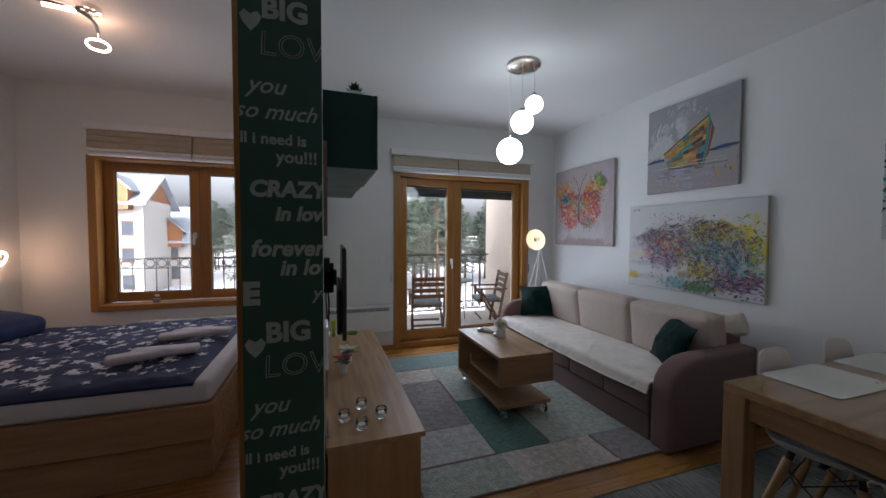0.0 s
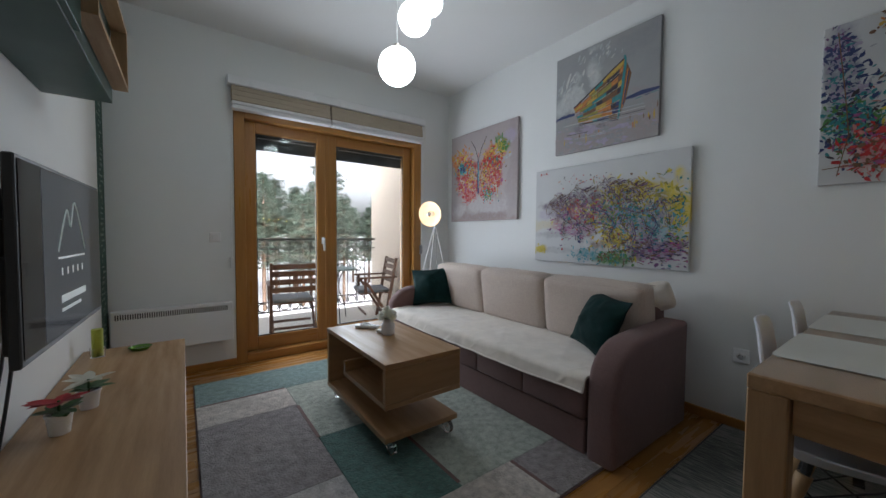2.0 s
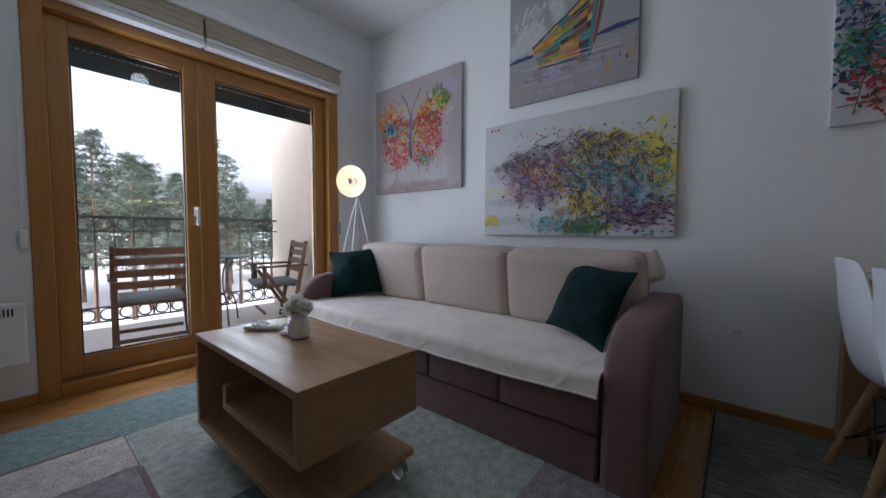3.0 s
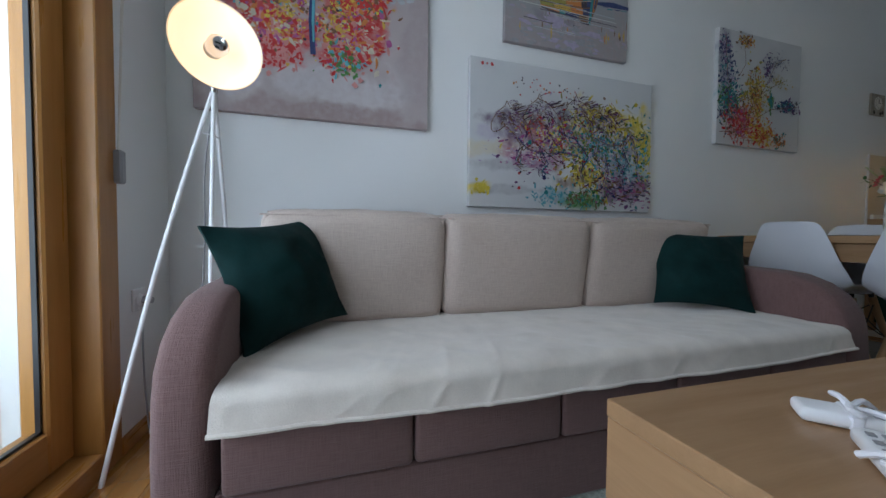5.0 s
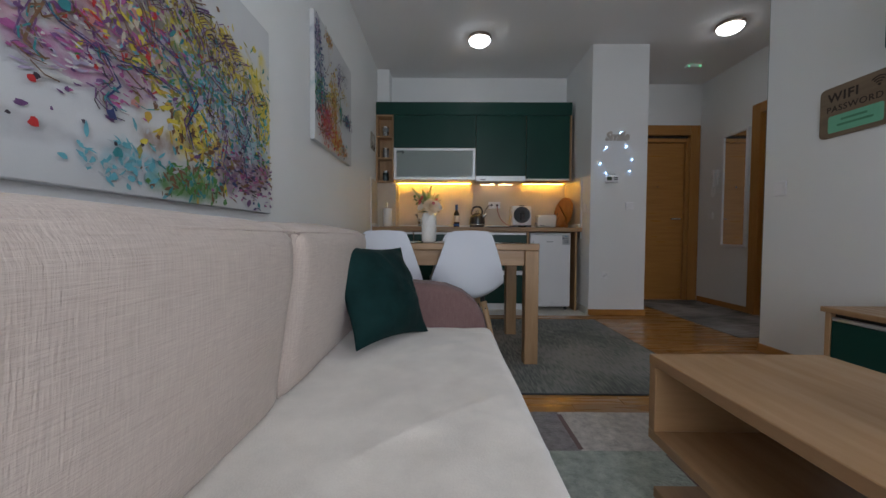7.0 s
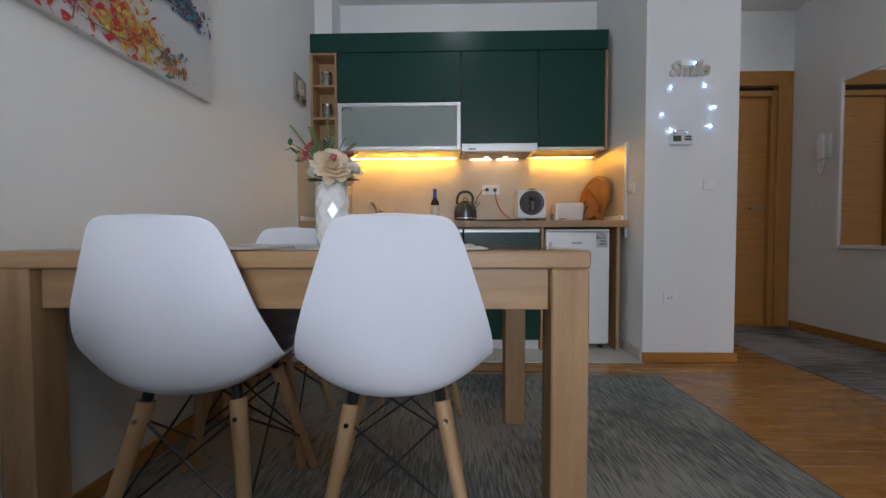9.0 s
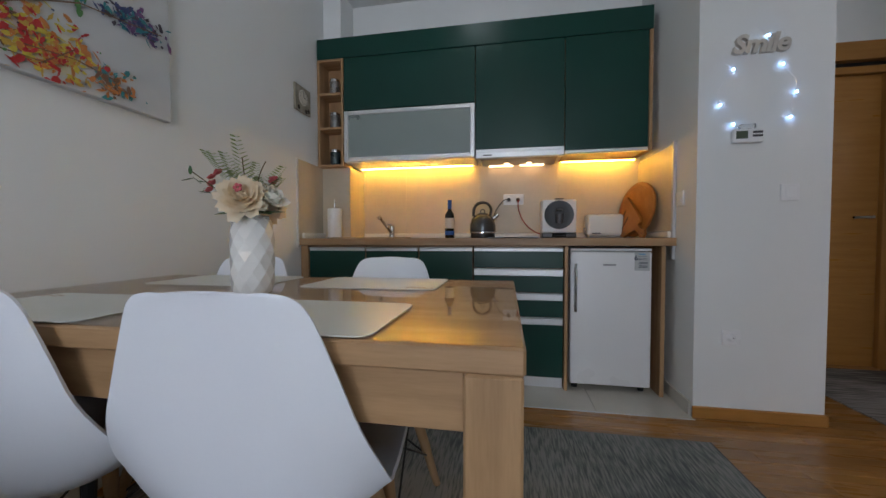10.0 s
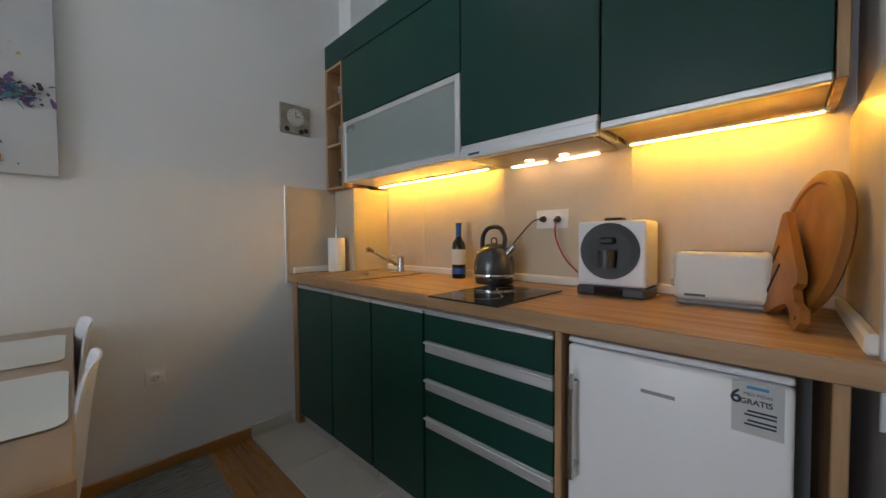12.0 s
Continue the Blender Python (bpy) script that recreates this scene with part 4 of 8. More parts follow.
# ---- sink and tap, hob ----
sink = thing("kitchen_sink", 2.76, -0.93, 0.945, "beige granite drop-in kitchen sink with drainer", "sink")
bm = box(2.53, -1.16, 0.9455, 2.98, -1.085, 0.953, 0.002)
box(2.53, -0.715, 0.9455, 2.98, -0.68, 0.953, 0.002, bm=bm)
box(2.53, -1.084, 0.9455, 2.585, -0.716, 0.953, 0.002, bm=bm)
box(2.93, -1.084, 0.9455, 2.98, -0.716, 0.953, 0.002, bm=bm)
part("rim", bm, M["composite"], sink)
# level plate, not sunk: the basin's shade is put into a darker granite tone
part("bowl", box(2.586, -1.083, 0.9458, 2.929, -0.717, 0.9475), surf("shaded_sink_bowl", (0.30, 0.21, 0.12), (0.24, 0.17, 0.09), 40, 0.4), sink)
part("drain", lathe([(0, 0.004), (0.03, 0.004), (0.034, 0)], (2.76, -0.9, 0.9478)), M["steel"], sink, "", True)
tap = thing("kitchen_tap", 2.678, -1.12, 0.953, "satin steel mixer tap with slanting spout", "tap")
part("base", lathe([(0, 0), (0.024, 0), (0.024, 0.012), (0.02, 0.03), (0.02, 0.085), (0, 0.09)], (2.678, -1.12, 0.9535)), M["steel"], tap, "", True)
part("spout", rod((2.678, -1.115, 0.985), (2.70, -0.90, 1.10), 0.011, 0.010), M["steel"], tap, "", True)
part("nozzle", rod((2.70, -0.905, 1.098), (2.703, -0.885, 1.093), 0.014), M["steel"], tap, "", True)
part("lever", box(2.655, -1.135, 1.045, 2.70, -1.06, 1.055, 0.004), M["chrome"], tap)
hob = thing("induction_hob", 1.76, -0.83, 0.945, "black glass two-zone hob set in the worktop", "hob")
part("glass", box(1.585, -1.045, 0.9455, 1.895, -0.60, 0.951, 0.002), M["blackgloss"], hob)
for yy in (-0.94, -0.73):
    part("zone_ring", lathe([(0.07, 0), (0.0715, 0.0004), (0.073, 0)], (1.74, yy, 0.9512), 32), M["grey"], hob)

# ---- things on the worktop ----
WT = 0.9455
roll = thing("paper_towel_roll", 3.05, -0.89, WT, "white paper towel roll on a steel stand", "paper towel")
part("stand_base", lathe([(0, 0), (0.06, 0), (0.06, 0.006), (0, 0.008)], (3.05, -0.89, WT)), M["steel"], roll, "", True)
part("rod", rod((3.05, -0.89, WT), (3.05, -0.89, WT + 0.29), 0.006), M["chrome"], roll, "", True)
part("paper", lathe([(0.02, 0.009), (0.052, 0.009), (0.053, 0.012), (0.053, 0.218), (0.05, 0.222), (0.02, 0.222)], (3.05, -0.89, WT), 28), M["paper"], roll, "", True)

bot = thing("wine_bottle", 2.215, -1.14, WT, "dark red wine bottle with white and blue label", "bottle")
bc_ = (2.215, -1.14, WT)
part("glass", lathe([(0, 0.002), (0.034, 0), (0.037, 0.004), (0.037, 0.165), (0.033, 0.19), (0.016, 0.215), (0.0145, 0.235)], bc_), M["bottle"], bot, "", True)
part("capsule", lathe([(0.0155, 0.225), (0.0155, 0.285), (0.017, 0.287), (0.017, 0.296), (0, 0.297)], bc_), M["blue"], bot, "dark blue foil capsule", True)
part("label", lathe([(0.0374, 0.075), (0.0374, 0.155)], bc_), M["label"], bot, "cream paper label", True)
part("label_band", lathe([(0.0374, 0.025), (0.0374, 0.055)], bc_), M["blue"], bot, "blue band", True)

kc = (1.955, -1.10, WT)
ket = thing("kettle", *kc, "rounded graphite kettle with a hoop handle", "kettle")
part("heating_base", lathe([(0, 0), (0.088, 0), (0.092, 0.01), (0.09, 0.03), (0, 0.032)], kc, 28), M["black"], ket, "", True)
part("body", lathe([(0.094, 0.032), (0.098, 0.05), (0.096, 0.10), (0.085, 0.14), (0.062, 0.168), (0.045, 0.176), (0, 0.178)], kc, 28), M["kettle"], ket, "", True)
part("rim", lathe([(0.0985, 0.034), (0.0995, 0.04), (0.0985, 0.046)], kc, 28), M["chrome"], ket, "", True)
lid = part("lid", lathe([(0.045, 0.176), (0.04, 0.184), (0.01, 0.192), (0, 0.193)], kc, 24), M["kettle"], ket, "", True)
part("lid_knob", tube([(kc[0] + 0.015, kc[1], kc[2] + 0.19), (kc[0] + 0.012, kc[1], kc[2] + 0.212), (kc[0] - 0.012, kc[1], kc[2] + 0.212), (kc[0] - 0.015, kc[1], kc[2] + 0.19)], 0.004), M["black"], lid, "", True)
part("handle", tube([(kc[0] + 0.07, kc[1], kc[2] + 0.165), (kc[0] + 0.065, kc[1], kc[2] + 0.225), (kc[0] + 0.03, kc[1], kc[2] + 0.263), (kc[0] - 0.03, kc[1], kc[2] + 0.263), (kc[0] - 0.062, kc[1], kc[2] + 0.22), (kc[0] - 0.055, kc[1], kc[2] + 0.165)], 0.011, 8), M["black"], ket, "black hoop handle", True)
part("spout", rod((kc[0] - 0.075, kc[1], kc[2] + 0.14), (kc[0] - 0.115, kc[1], kc[2] + 0.178), 0.02, 0.012), M["steel"], ket, "", True)

cm = thing("coffee_machine", 1.36, -1.10, WT, "white capsule coffee machine with round grey front", "coffee machine")
part("foot", box(1.288, -1.20, WT, 1.525, -1.035, WT + 0.035, 0.008, 2), M["darkgrey"], cm)
part("body", box(1.288, -1.205, WT + 0.036, 1.525, -1.045, WT + 0.275, 0.012, 3), M["white"], cm, "", True)
part("ring", turned(lathe([(0.076, 0.0), (0.102, 0.0), (0.102, 0.008), (0.076, 0.006)], seg=36), pose(1.408, -1.045, WT + 0.165, -90, 0, 0)), M["black"], cm, "black ring", True)
part("recess", rod((1.408, -1.046, WT + 0.165), (1.408, -1.040, WT + 0.165), 0.0775, seg=36), M["black"], cm, "dark round recess")
part("nozzle", box(1.383, -1.046, WT + 0.19, 1.433, -1.01, WT + 0.215, 0.006), M["black"], cm)
part("glass", lathe([(0.0, 0.105), (0.026, 0.105), (0.03, 0.17), (0.028, 0.17), (0.024, 0.108)], (1.408, -1.015, WT), 18), M["darkgrey"], cm, "smoked glass jug", True)
part("tray", box(1.358, -1.046, WT + 0.006, 1.458, -1.03, WT + 0.034, 0.003), M["blackgloss"], cm)
part("lever", box(1.373, -1.12, WT + 0.276, 1.433, -1.06, WT + 0.286, 0.004), M["black"], cm)

tos = thing("toaster", 1.09, -1.12, WT, "cream white long-slot toaster with rounded ends", "toaster")
part("foot", box(0.98, -1.165, WT, 1.20, -1.055, WT + 0.016, 0.006), M["grey"], tos)
bm = box(0.972, -1.175, WT + 0.014, 1.212, -1.05, WT + 0.168, 0.022, 4)
part("body", bm, M["cream"], tos, "", True)
part("slot", box(0.995, -1.125, WT + 0.1675, 1.19, -1.095, WT + 0.1695), M["black"], tos)
part("lever", box(1.2125, -1.125, WT + 0.05, 1.228, -1.10, WT + 0.075, 0.004), M["grey"], tos)
part("print", box(1.125, -1.0496, WT + 0.028, 1.18, -1.0488, WT + 0.036), M["darkgrey"], tos)

# boards leaning in the corner
bd1 = thing("chopping_board", 0.91, -1.08, WT, "round olive-wood chopping board leaning in the corner", "board", "chopping boards")
bm = lathe([(0, -0.011), (0.178, -0.015), (0.188, -0.008), (0.188, 0.008), (0.178, 0.014), (0.160, 0.014), (0.155, 0.009), (0, 0.009)], seg=40)
part("disc", turned(bm, pose(0.905, -1.02, WT + 0.192, 0, 81, 15)), M["board"], bd1, "", True)
bd2 = thing("serving_board", 0.95, -0.97, WT, "slotted wooden serving board with handle, leaning", "board", "chopping boards")
SBM = pose(0.962, -0.975, WT, 0, -9, 15)
bm = prism([(-0.085, 0.285), (-0.11, 0.278), (-0.128, 0.05), (-0.112, 0.008), (-0.06, 0.001), (0.0, 0.028), (0.06, 0.048), (0.098, 0.035), (0.116, 0.002), (0.150, 0.001), (0.166, 0.022), (0.152, 0.052), (0.112, 0.060), (0.083, 0.088), (0.102, 0.104), (0.092, 0.128)], "x", -0.009, 0.009)
part("blade", turned(bm, SBM), M["board"], bd2)
for (a, b), (c0, d) in (((-0.117, 0.085), (-0.072, 0.19)), ((-0.095, 0.04), (-0.035, 0.14))):
    part("slot", turned(rod((0.0085, a, b), (0.0085, c0, d), 0.0045, seg=6), SBM), M["burnt"], bd2)
part("hang_hole", turned(rod((0.007, 0.137, 0.026), (0.0096, 0.137, 0.026), 0.005), SBM), M["burnt"], bd2)


# ---- sockets and switches ----
def plate(kind, c, axis, w=0.082, h=0.082, label="", n=1):
    """A wall plate facing along axis ('x+', 'x-', 'y+')."""
    rot = {"y+": 0, "x-": 90, "x+": -90, "y-": 180}[axis]
    name = "wall_socket" if kind == "socket" else "light_switch"
    t = thing(name, *c, label or ("white wall socket" if kind == "socket" else "white square light switch on the wall"), "socket" if kind == "socket" else "switch", name + "s")
    t.rotation_euler = (0, 0, radians(rot))
    B = Vector(c)
    def put(nm, bm, mat, sm=False):
        turned(bm, Matrix.Translation(B))
        return part(nm, bm, mat, t, "", sm)
    put("frame", box(-w / 2, 0.0, -h / 2, w / 2, 0.010, h / 2, 0.003), M["white"])
    for i in range(n):
        off = (i - (n - 1) / 2) * 0.07
        if kind == "socket":
            put("insert", turned(lathe([(0.012, 0.012), (0.02, 0.003), (0.022, 0.003), (0.024, 0.0)], seg=20), Matrix.Translation((off, 0.010, 0)) @ Matrix.Rotation(radians(-90), 4, "X")), M["white"], True)
            bm = bmesh.new()
            for s in (-0.0095, 0.0095):
                rod((off + s, 0.009, 0), (off + s, 0.0125, 0), 0.0026, bm=bm)
            put("pin_holes", bm, M["black"])
        else:
            put("rocker", box(off - 0.024, 0.0105, -0.026, off + 0.024, 0.014, 0.026, 0.002), M["white"])
    return t


sockk = plate("socket", (1.725, YK + 0.0112, 1.245), "y+", 0.155, 0.085, "white double wall socket with two plugs in use", 2)
plate("socket", (0.64, -0.4375, 0.43), "y+", label="white wall socket low on the pillar")
plate("switch", (0.395, -0.4375, 1.17), "y+", label="white light switch on the pillar")
plate("socket", (XR - 0.0005, 0.030, 0.486), "x-", label="white wall socket low on the wall behind the table")
plate("socket", (XR - 0.0005, 1.463, 0.45), "x-", label="white wall socket between sofa and table")
plate("switch", (0.8105, -0.60, 1.165), "x+", label="white light switch beside the kitchen niche")
plate("switch", (XT1 + 0.0005, 0.897, 1.178), "x+", 0.09, 0.10, "tall white double switch on the partition wall")
plate("switch", (0.72, YN - 0.0005, 1.128), "y-", label="white light switch beside the balcony door")
plate("switch", (-1.0395, -1.2, 1.12), "x+", label="white light switch in the hall")
plate("socket", (2.92, YN - 0.0005, 0.52), "y-", label="white wall socket behind the floor lamp")
pl = thing("plug_cable", 1.75, YK + 0.03, 1.2, "black kettle plug and cable", "cable", "kitchen cables")
part("plug", rod((1.76, YK + 0.022, 1.245), (1.76, YK + 0.05, 1.245), 0.017, 0.012), M["black"], pl, "", True)
part("cord", tube([(1.76, YK + 0.05, 1.245), (1.80, YK + 0.06, 1.235), (1.85, -1.16, 1.17), (1.87, -1.12, 1.12)], 0.0035), M["black"], pl, "", True)
pl2 = thing("plug_cable", 1.69, YK + 0.03, 1.0, "red cable of the coffee machine with black plug", "cable", "kitchen cables")
part("plug", rod((1.69, YK + 0.022, 1.245), (1.69, YK + 0.05, 1.235), 0.017, 0.012), M["black"], pl2, "", True)
part("cord", tube([(1.69, YK + 0.05, 1.235), (1.685, YK + 0.06, 1.16), (1.64, YK + 0.05, 1.06), (1.55, YK + 0.05, 0.985), (1.47, YK + 0.06, 0.97)], 0.004), M["redcord"], pl2, "", True)

# ---- tins in the shelf column ----
for i, (zz, mt) in enumerate(((1.502, "tin_dark"), (1.782, "tin"), (2.037, "tin"))):
    c = (3.085, UY - 0.075, zz + 0.0005)
    t = thing("storage_tin", *c, "round printed metal storage tin on the shelf", "tin", "tins in the shelf")
    part("can", lathe([(0, 0), (0.038, 0), (0.038, 0.105)], c, 20), M[mt], t, "", True)
    part("lid", lathe([(0.0395, 0.1055), (0.0395, 0.122), (0.036, 0.124), (0, 0.124)], c, 20), M["chrome"], t, "", True)

# ---- wall clock ----
ck = thing("wall_clock", XR - 0.01, -0.655, 1.91, "small square wall clock with weathered photo face", "clock")
part("plate", box(XR - 0.016, -0.75, 1.822, XR - 0.002, -0.56, 2.0, 0.002), M["clockface"], ck)
part("dial", turned(lathe([(0, 0.003), (0.05, 0.003), (0.053, 0.0)], seg=28), pose(XR - 0.0165, -0.655, 1.925, 0, -90, 0)), M["label"], ck, "pale round dial", True)
bm = box(XR - 0.022, -0.657, 1.925, XR - 0.020, -0.653, 1.957)
box(XR - 0.022, -0.68, 1.923, XR - 0.020, -0.655, 1.927, bm=bm)
part("clock_hand", bm, M["black"], ck)
for i in range(12):
    a = i * math.pi / 6
    part("hour_mark", box(XR - 0.021, -0.657 + 0.043 * math.sin(a), 1.922 + 0.043 * math.cos(a), XR - 0.0197, -0.652 + 0.043 * math.sin(a), 1.927 + 0.043 * math.cos(a)), M["black"], ck)
for i, (yy, zz) in enumerate(((-0.72, 1.85), (-0.69, 1.84), (-0.60, 1.845))):
    part("printed_shape", turned(lathe([(0, 0.001), (0.016, 0.001)], seg=10), pose(XR - 0.0165, yy, zz, 0, -90, 0)), M["burnt"], ck)

ck.location.y -= 0.04

# ---- dining chairs ----
def chair_shell():
    """A moulded bucket: one curved sheet from the front lip over the seat up the back, sides curled in."""
    rows = [(0.245, 0.418, 0.170, 0.0, 0.012), (0.225, 0.436, 0.198, 0.0, 0.03), (0.15, 0.434, 0.222, 0.0, 0.060), (0.05, 0.420, 0.232, 0.0, 0.082), (-0.06, 0.408, 0.236, 0.04, 0.092),
            (-0.135, 0.410, 0.236, 0.22, 0.098), (-0.185, 0.438, 0.237, 0.5, 0.094), (-0.207, 0.490, 0.236, 0.8, 0.074), (-0.217, 0.555, 0.227, 0.95, 0.048), (-0.225, 0.63, 0.204, 1.0, 0.024), (-0.234, 0.71, 0.177, 1.0, 0.020), (-0.244, 0.78, 0.152, 1.0, 0.020), (-0.249, 0.810, 0.139, 1.0, 0.019), (-0.253, 0.828, 0.126, 1.0, 0.017), (-0.256, 0.838, 0.108, 1.0, 0.015), (-0.258, 0.842, 0.084, 1.0, 0.012)]
    bm = bmesh.new()
    nu, sub = 18, 3
    grid = []
    for k in range(len(rows) - 1):
        p0, p1, p2, p3 = (rows[max(k - 1, 0)], rows[k], rows[k + 1], rows[min(k + 2, len(rows) - 1)])
        for s in range(sub + (k == len(rows) - 2)):
            t = s / sub
            y, z, w, back, curl = (0.5 * (2 * b + (c - a) * t + (2 * a - 5 * b + 4 * c - d) * t * t + (3 * b - a - 3 * c + d) * t ** 3) for a, b, c, d in zip(p0, p1, p2, p3))
            q = (k + t) / (len(rows) - 1)
            row = []
            for i in range(nu + 1):
                u = 2 * i / nu - 1
                e = abs(u) ** 2.3 * curl
                ang = back * math.pi / 2
                corner = max(0.0, (0.10 - q) / 0.10) * 0.012 * abs(u) ** 4
                row.append(bm.verts.new((u * w, y + e * math.sin(ang) - (corner if q < 0.5 else 0), z + e * math.cos(ang) - (corner if q > 0.5 else 0))))
            grid.append(row)
    for a, b in zip(grid, grid[1:]):
        for i in range(nu):
            bm.faces.new((a[i], a[i + 1], b[i + 1], b[i]))
    bmesh.ops.recalc_face_normals(bm, faces=bm.faces[:])
    rim = [e for e in bm.edges if e.is_boundary]
    bmesh.ops.solidify(bm, geom=bm.faces[:], thickness=0.006)
    bmesh.ops.recalc_face_normals(bm, faces=bm.faces[:])
    return bm


def dining_chair():
    c = thing("dining_chair", 0, 0, 0, "white plastic shell chair on splayed beech legs with black struts", "chair", "chairs round the table")
    part("seat_shell", chair_shell(), M["shell"], c, "white moulded shell", True)
    tops = [(-0.112, 0.12), (0.112, 0.12), (-0.112, -0.11), (0.112, -0.11)]
    feet = [(-0.200, 0.205), (0.200, 0.205), (-0.185, -0.215), (0.185, -0.215)]
    for (tx, ty), (fx, fy) in zip(tops, feet):
        leg = part("leg", rod((fx, fy, 0), (tx, ty, 0.385), 0.013, 0.021, 12), M["chairwood"], c, "", True)
        part("bracket", rod((tx, ty, 0.383), (tx * 0.94, ty * 0.94, 0.425), 0.012, 0.014, 8), M["black"], leg)
        for q in (0.90, 0.30):
            p = Vector((fx, fy, 0)).lerp(Vector((tx, ty, 0.385)), q)
            part("bolt", rod(p + Vector((0, 0.012 if ty > 0 else -0.012, 0)), p + Vector((0, 0.023 if ty > 0 else -0.023, 0)), 0.006), M["steel"], leg)
    def at(i, q):
        return Vector((*feet[i], 0)).lerp(Vector((*tops[i], 0.385)), q)
    for i, j in ((0, 1), (1, 0), (2, 3), (3, 2), (0, 2), (2, 0), (1, 3), (3, 1)):
        part("strut", rod(at(i, 0.32), at(j, 0.90), 0.0035, seg=6), M["black"], c)
    part("cross_bar", box(-0.12, -0.012, 0.405, 0.12, 0.012, 0.412), M["black"], c)
    return c


ch = dining_chair()
SC = Matrix.Diagonal((1.02, 1.02, 1.02, 1))
ch.scale = (1.02, 1.02, 1.02)
ch.matrix_basis = pose(2.752, 0.928, 0.009, 0, 0, 180 + 4) @ SC
copy_thing(ch, pose(2.226, 0.930, 0.009, 0, 0, 180 + 6))
copy_thing(ch, pose(2.815, 0.515, 0.009, 0, 0, 3))
copy_thing(ch, pose(2.240, 0.515, 0.009, 0, 0, -4))

# ---- on the dining table ----
part_top = TH
cov = solo("table_cover", box(1.755, 0.308, TH + 0.0005, 3.177, 1.102, TH + 0.003, 0.001), M["cover"], "clear glossy plastic cover over the oak tabletop", "table cover")
def rounded_slab(x0, y0, x1, y1, z0, z1, r):
    pts = []
    for cx, cy, a0 in ((x1 - r, y1 - r, 0), (x0 + r, y1 - r, 90), (x0 + r, y0 + r, 180), (x1 - r, y0 + r, 270)):
        for k in range(5):
            a = radians(a0 + k * 22.5)
            pts.append((cx + r * math.cos(a), cy + r * math.sin(a)))
    return prism(pts, "z", z0, z1)


for x0, y0, lx, ly in ((1.987, 0.818, 2.40, 0.865), (2.56, 0.818, 2.97, 0.865), (1.987, 0.315, 2.035, 0.562), (2.557, 0.325, 2.605, 0.575)):
    t = thing("placemat", x0 + 0.22, y0 + 0.13, TH + 0.003, "ivory placemat with a small cut-out motif", "placemat", "placemats on the table")
    part("sheet", rounded_slab(x0, y0, x0 + 0.44, y0 + 0.286, TH + 0.0035, TH + 0.0055, 0.03), M["mat"], t)
    bm = bmesh.new()
    for k in range(7):
        ball((lx + 0.012 * k - 0.03, ly + 0.010 * math.sin(k * 2.1), TH + 0.0056), 0.008, 8, 4, 1, 0.6, 0.06, bm=bm)
    part("cut_out", bm, M["oak_x_brown"], t)


def petals(c, r, layers, mat_name, parent, label="", seed=1, axis=(0.0, 0.55, 0.83)):
    """One bloom: rings of cupped, ruffled petals grown from a single heart; a layer is (count, length, half width, start and end lean from the axis)."""
    rnd = random.Random(seed)
    bm = bmesh.new()
    heart = bm.verts.new((0, 0, -0.3 * r))
    for ring, (n, length, half, a0, a1) in enumerate(layers):
        for k in range(n):
            az = 2 * math.pi * (k + 0.5 * (ring % 2)) / n + rnd.uniform(-0.18, 0.18)
            la, b0, b1 = r * length * rnd.uniform(0.88, 1.1), radians(a0 + rnd.uniform(-7, 7)), radians(a1 + rnd.uniform(-12, 12))
            rho, z, prev = 0.0, -0.3 * r, None
            for i in range(1, 6):
                q = i / 5
                b = b0 + (b1 - b0) * q
                rho, z = rho + la / 5 * math.sin(b), z + la / 5 * math.cos(b)
                w = half * r * math.sin(math.pi * (0.12 + 0.70 * q)) * (1.0 if i < 5 else 0.86)
                row = []
                for j in range(5):
                    u = j / 2 - 1
                    ruffle = 0.075 * r * q * q * rnd.uniform(-1, 1)
                    rr = rho - 0.22 * w * u * u + ruffle
                    row.append(bm.verts.new((rr * math.cos(az) - u * w * math.sin(az), rr * math.sin(az) + u * w * math.cos(az), z + 0.10 * w * u * u + ruffle - (0.10 * la * u * u if i == 5 else 0))))
                for j in range(4):
                    bm.faces.new((heart, row[j], row[j + 1]) if prev is None else (prev[j], prev[j + 1], row[j + 1], row[j]))
                prev = row
    turned(bm, Matrix.Translation(c) @ Vector(axis).to_track_quat("Z", "Y").to_matrix().to_4x4())
    return part("bloom", bm, M[mat_name], parent, label, True)


PEONY = [(6, 0.55, 0.22, 50, -20), (8, 0.72, 0.27, 66, -6), (10, 0.90, 0.31, 78, 10), (11, 1.06, 0.34, 90, 30), (11, 1.20, 0.37, 102, 52), (9, 1.30, 0.40, 112, 76)]
ROSE = [(3, 0.80, 0.42, 42, -25), (4, 0.92, 0.50, 54, -8), (5, 1.04, 0.54, 66, 14), (5, 1.12, 0.56, 80, 38)]
CARNATION = [(7, 0.72, 0.20, 30, 0), (10, 0.90, 0.24, 55, 12), (12, 1.05, 0.26, 80, 30), (12, 1.15, 0.28, 100, 56), (10, 1.15, 0.28, 118, 84)]
BLOSSOM = [(4, 0.8, 0.5, 50, -10), (5, 1.0, 0.55, 80, 30)]


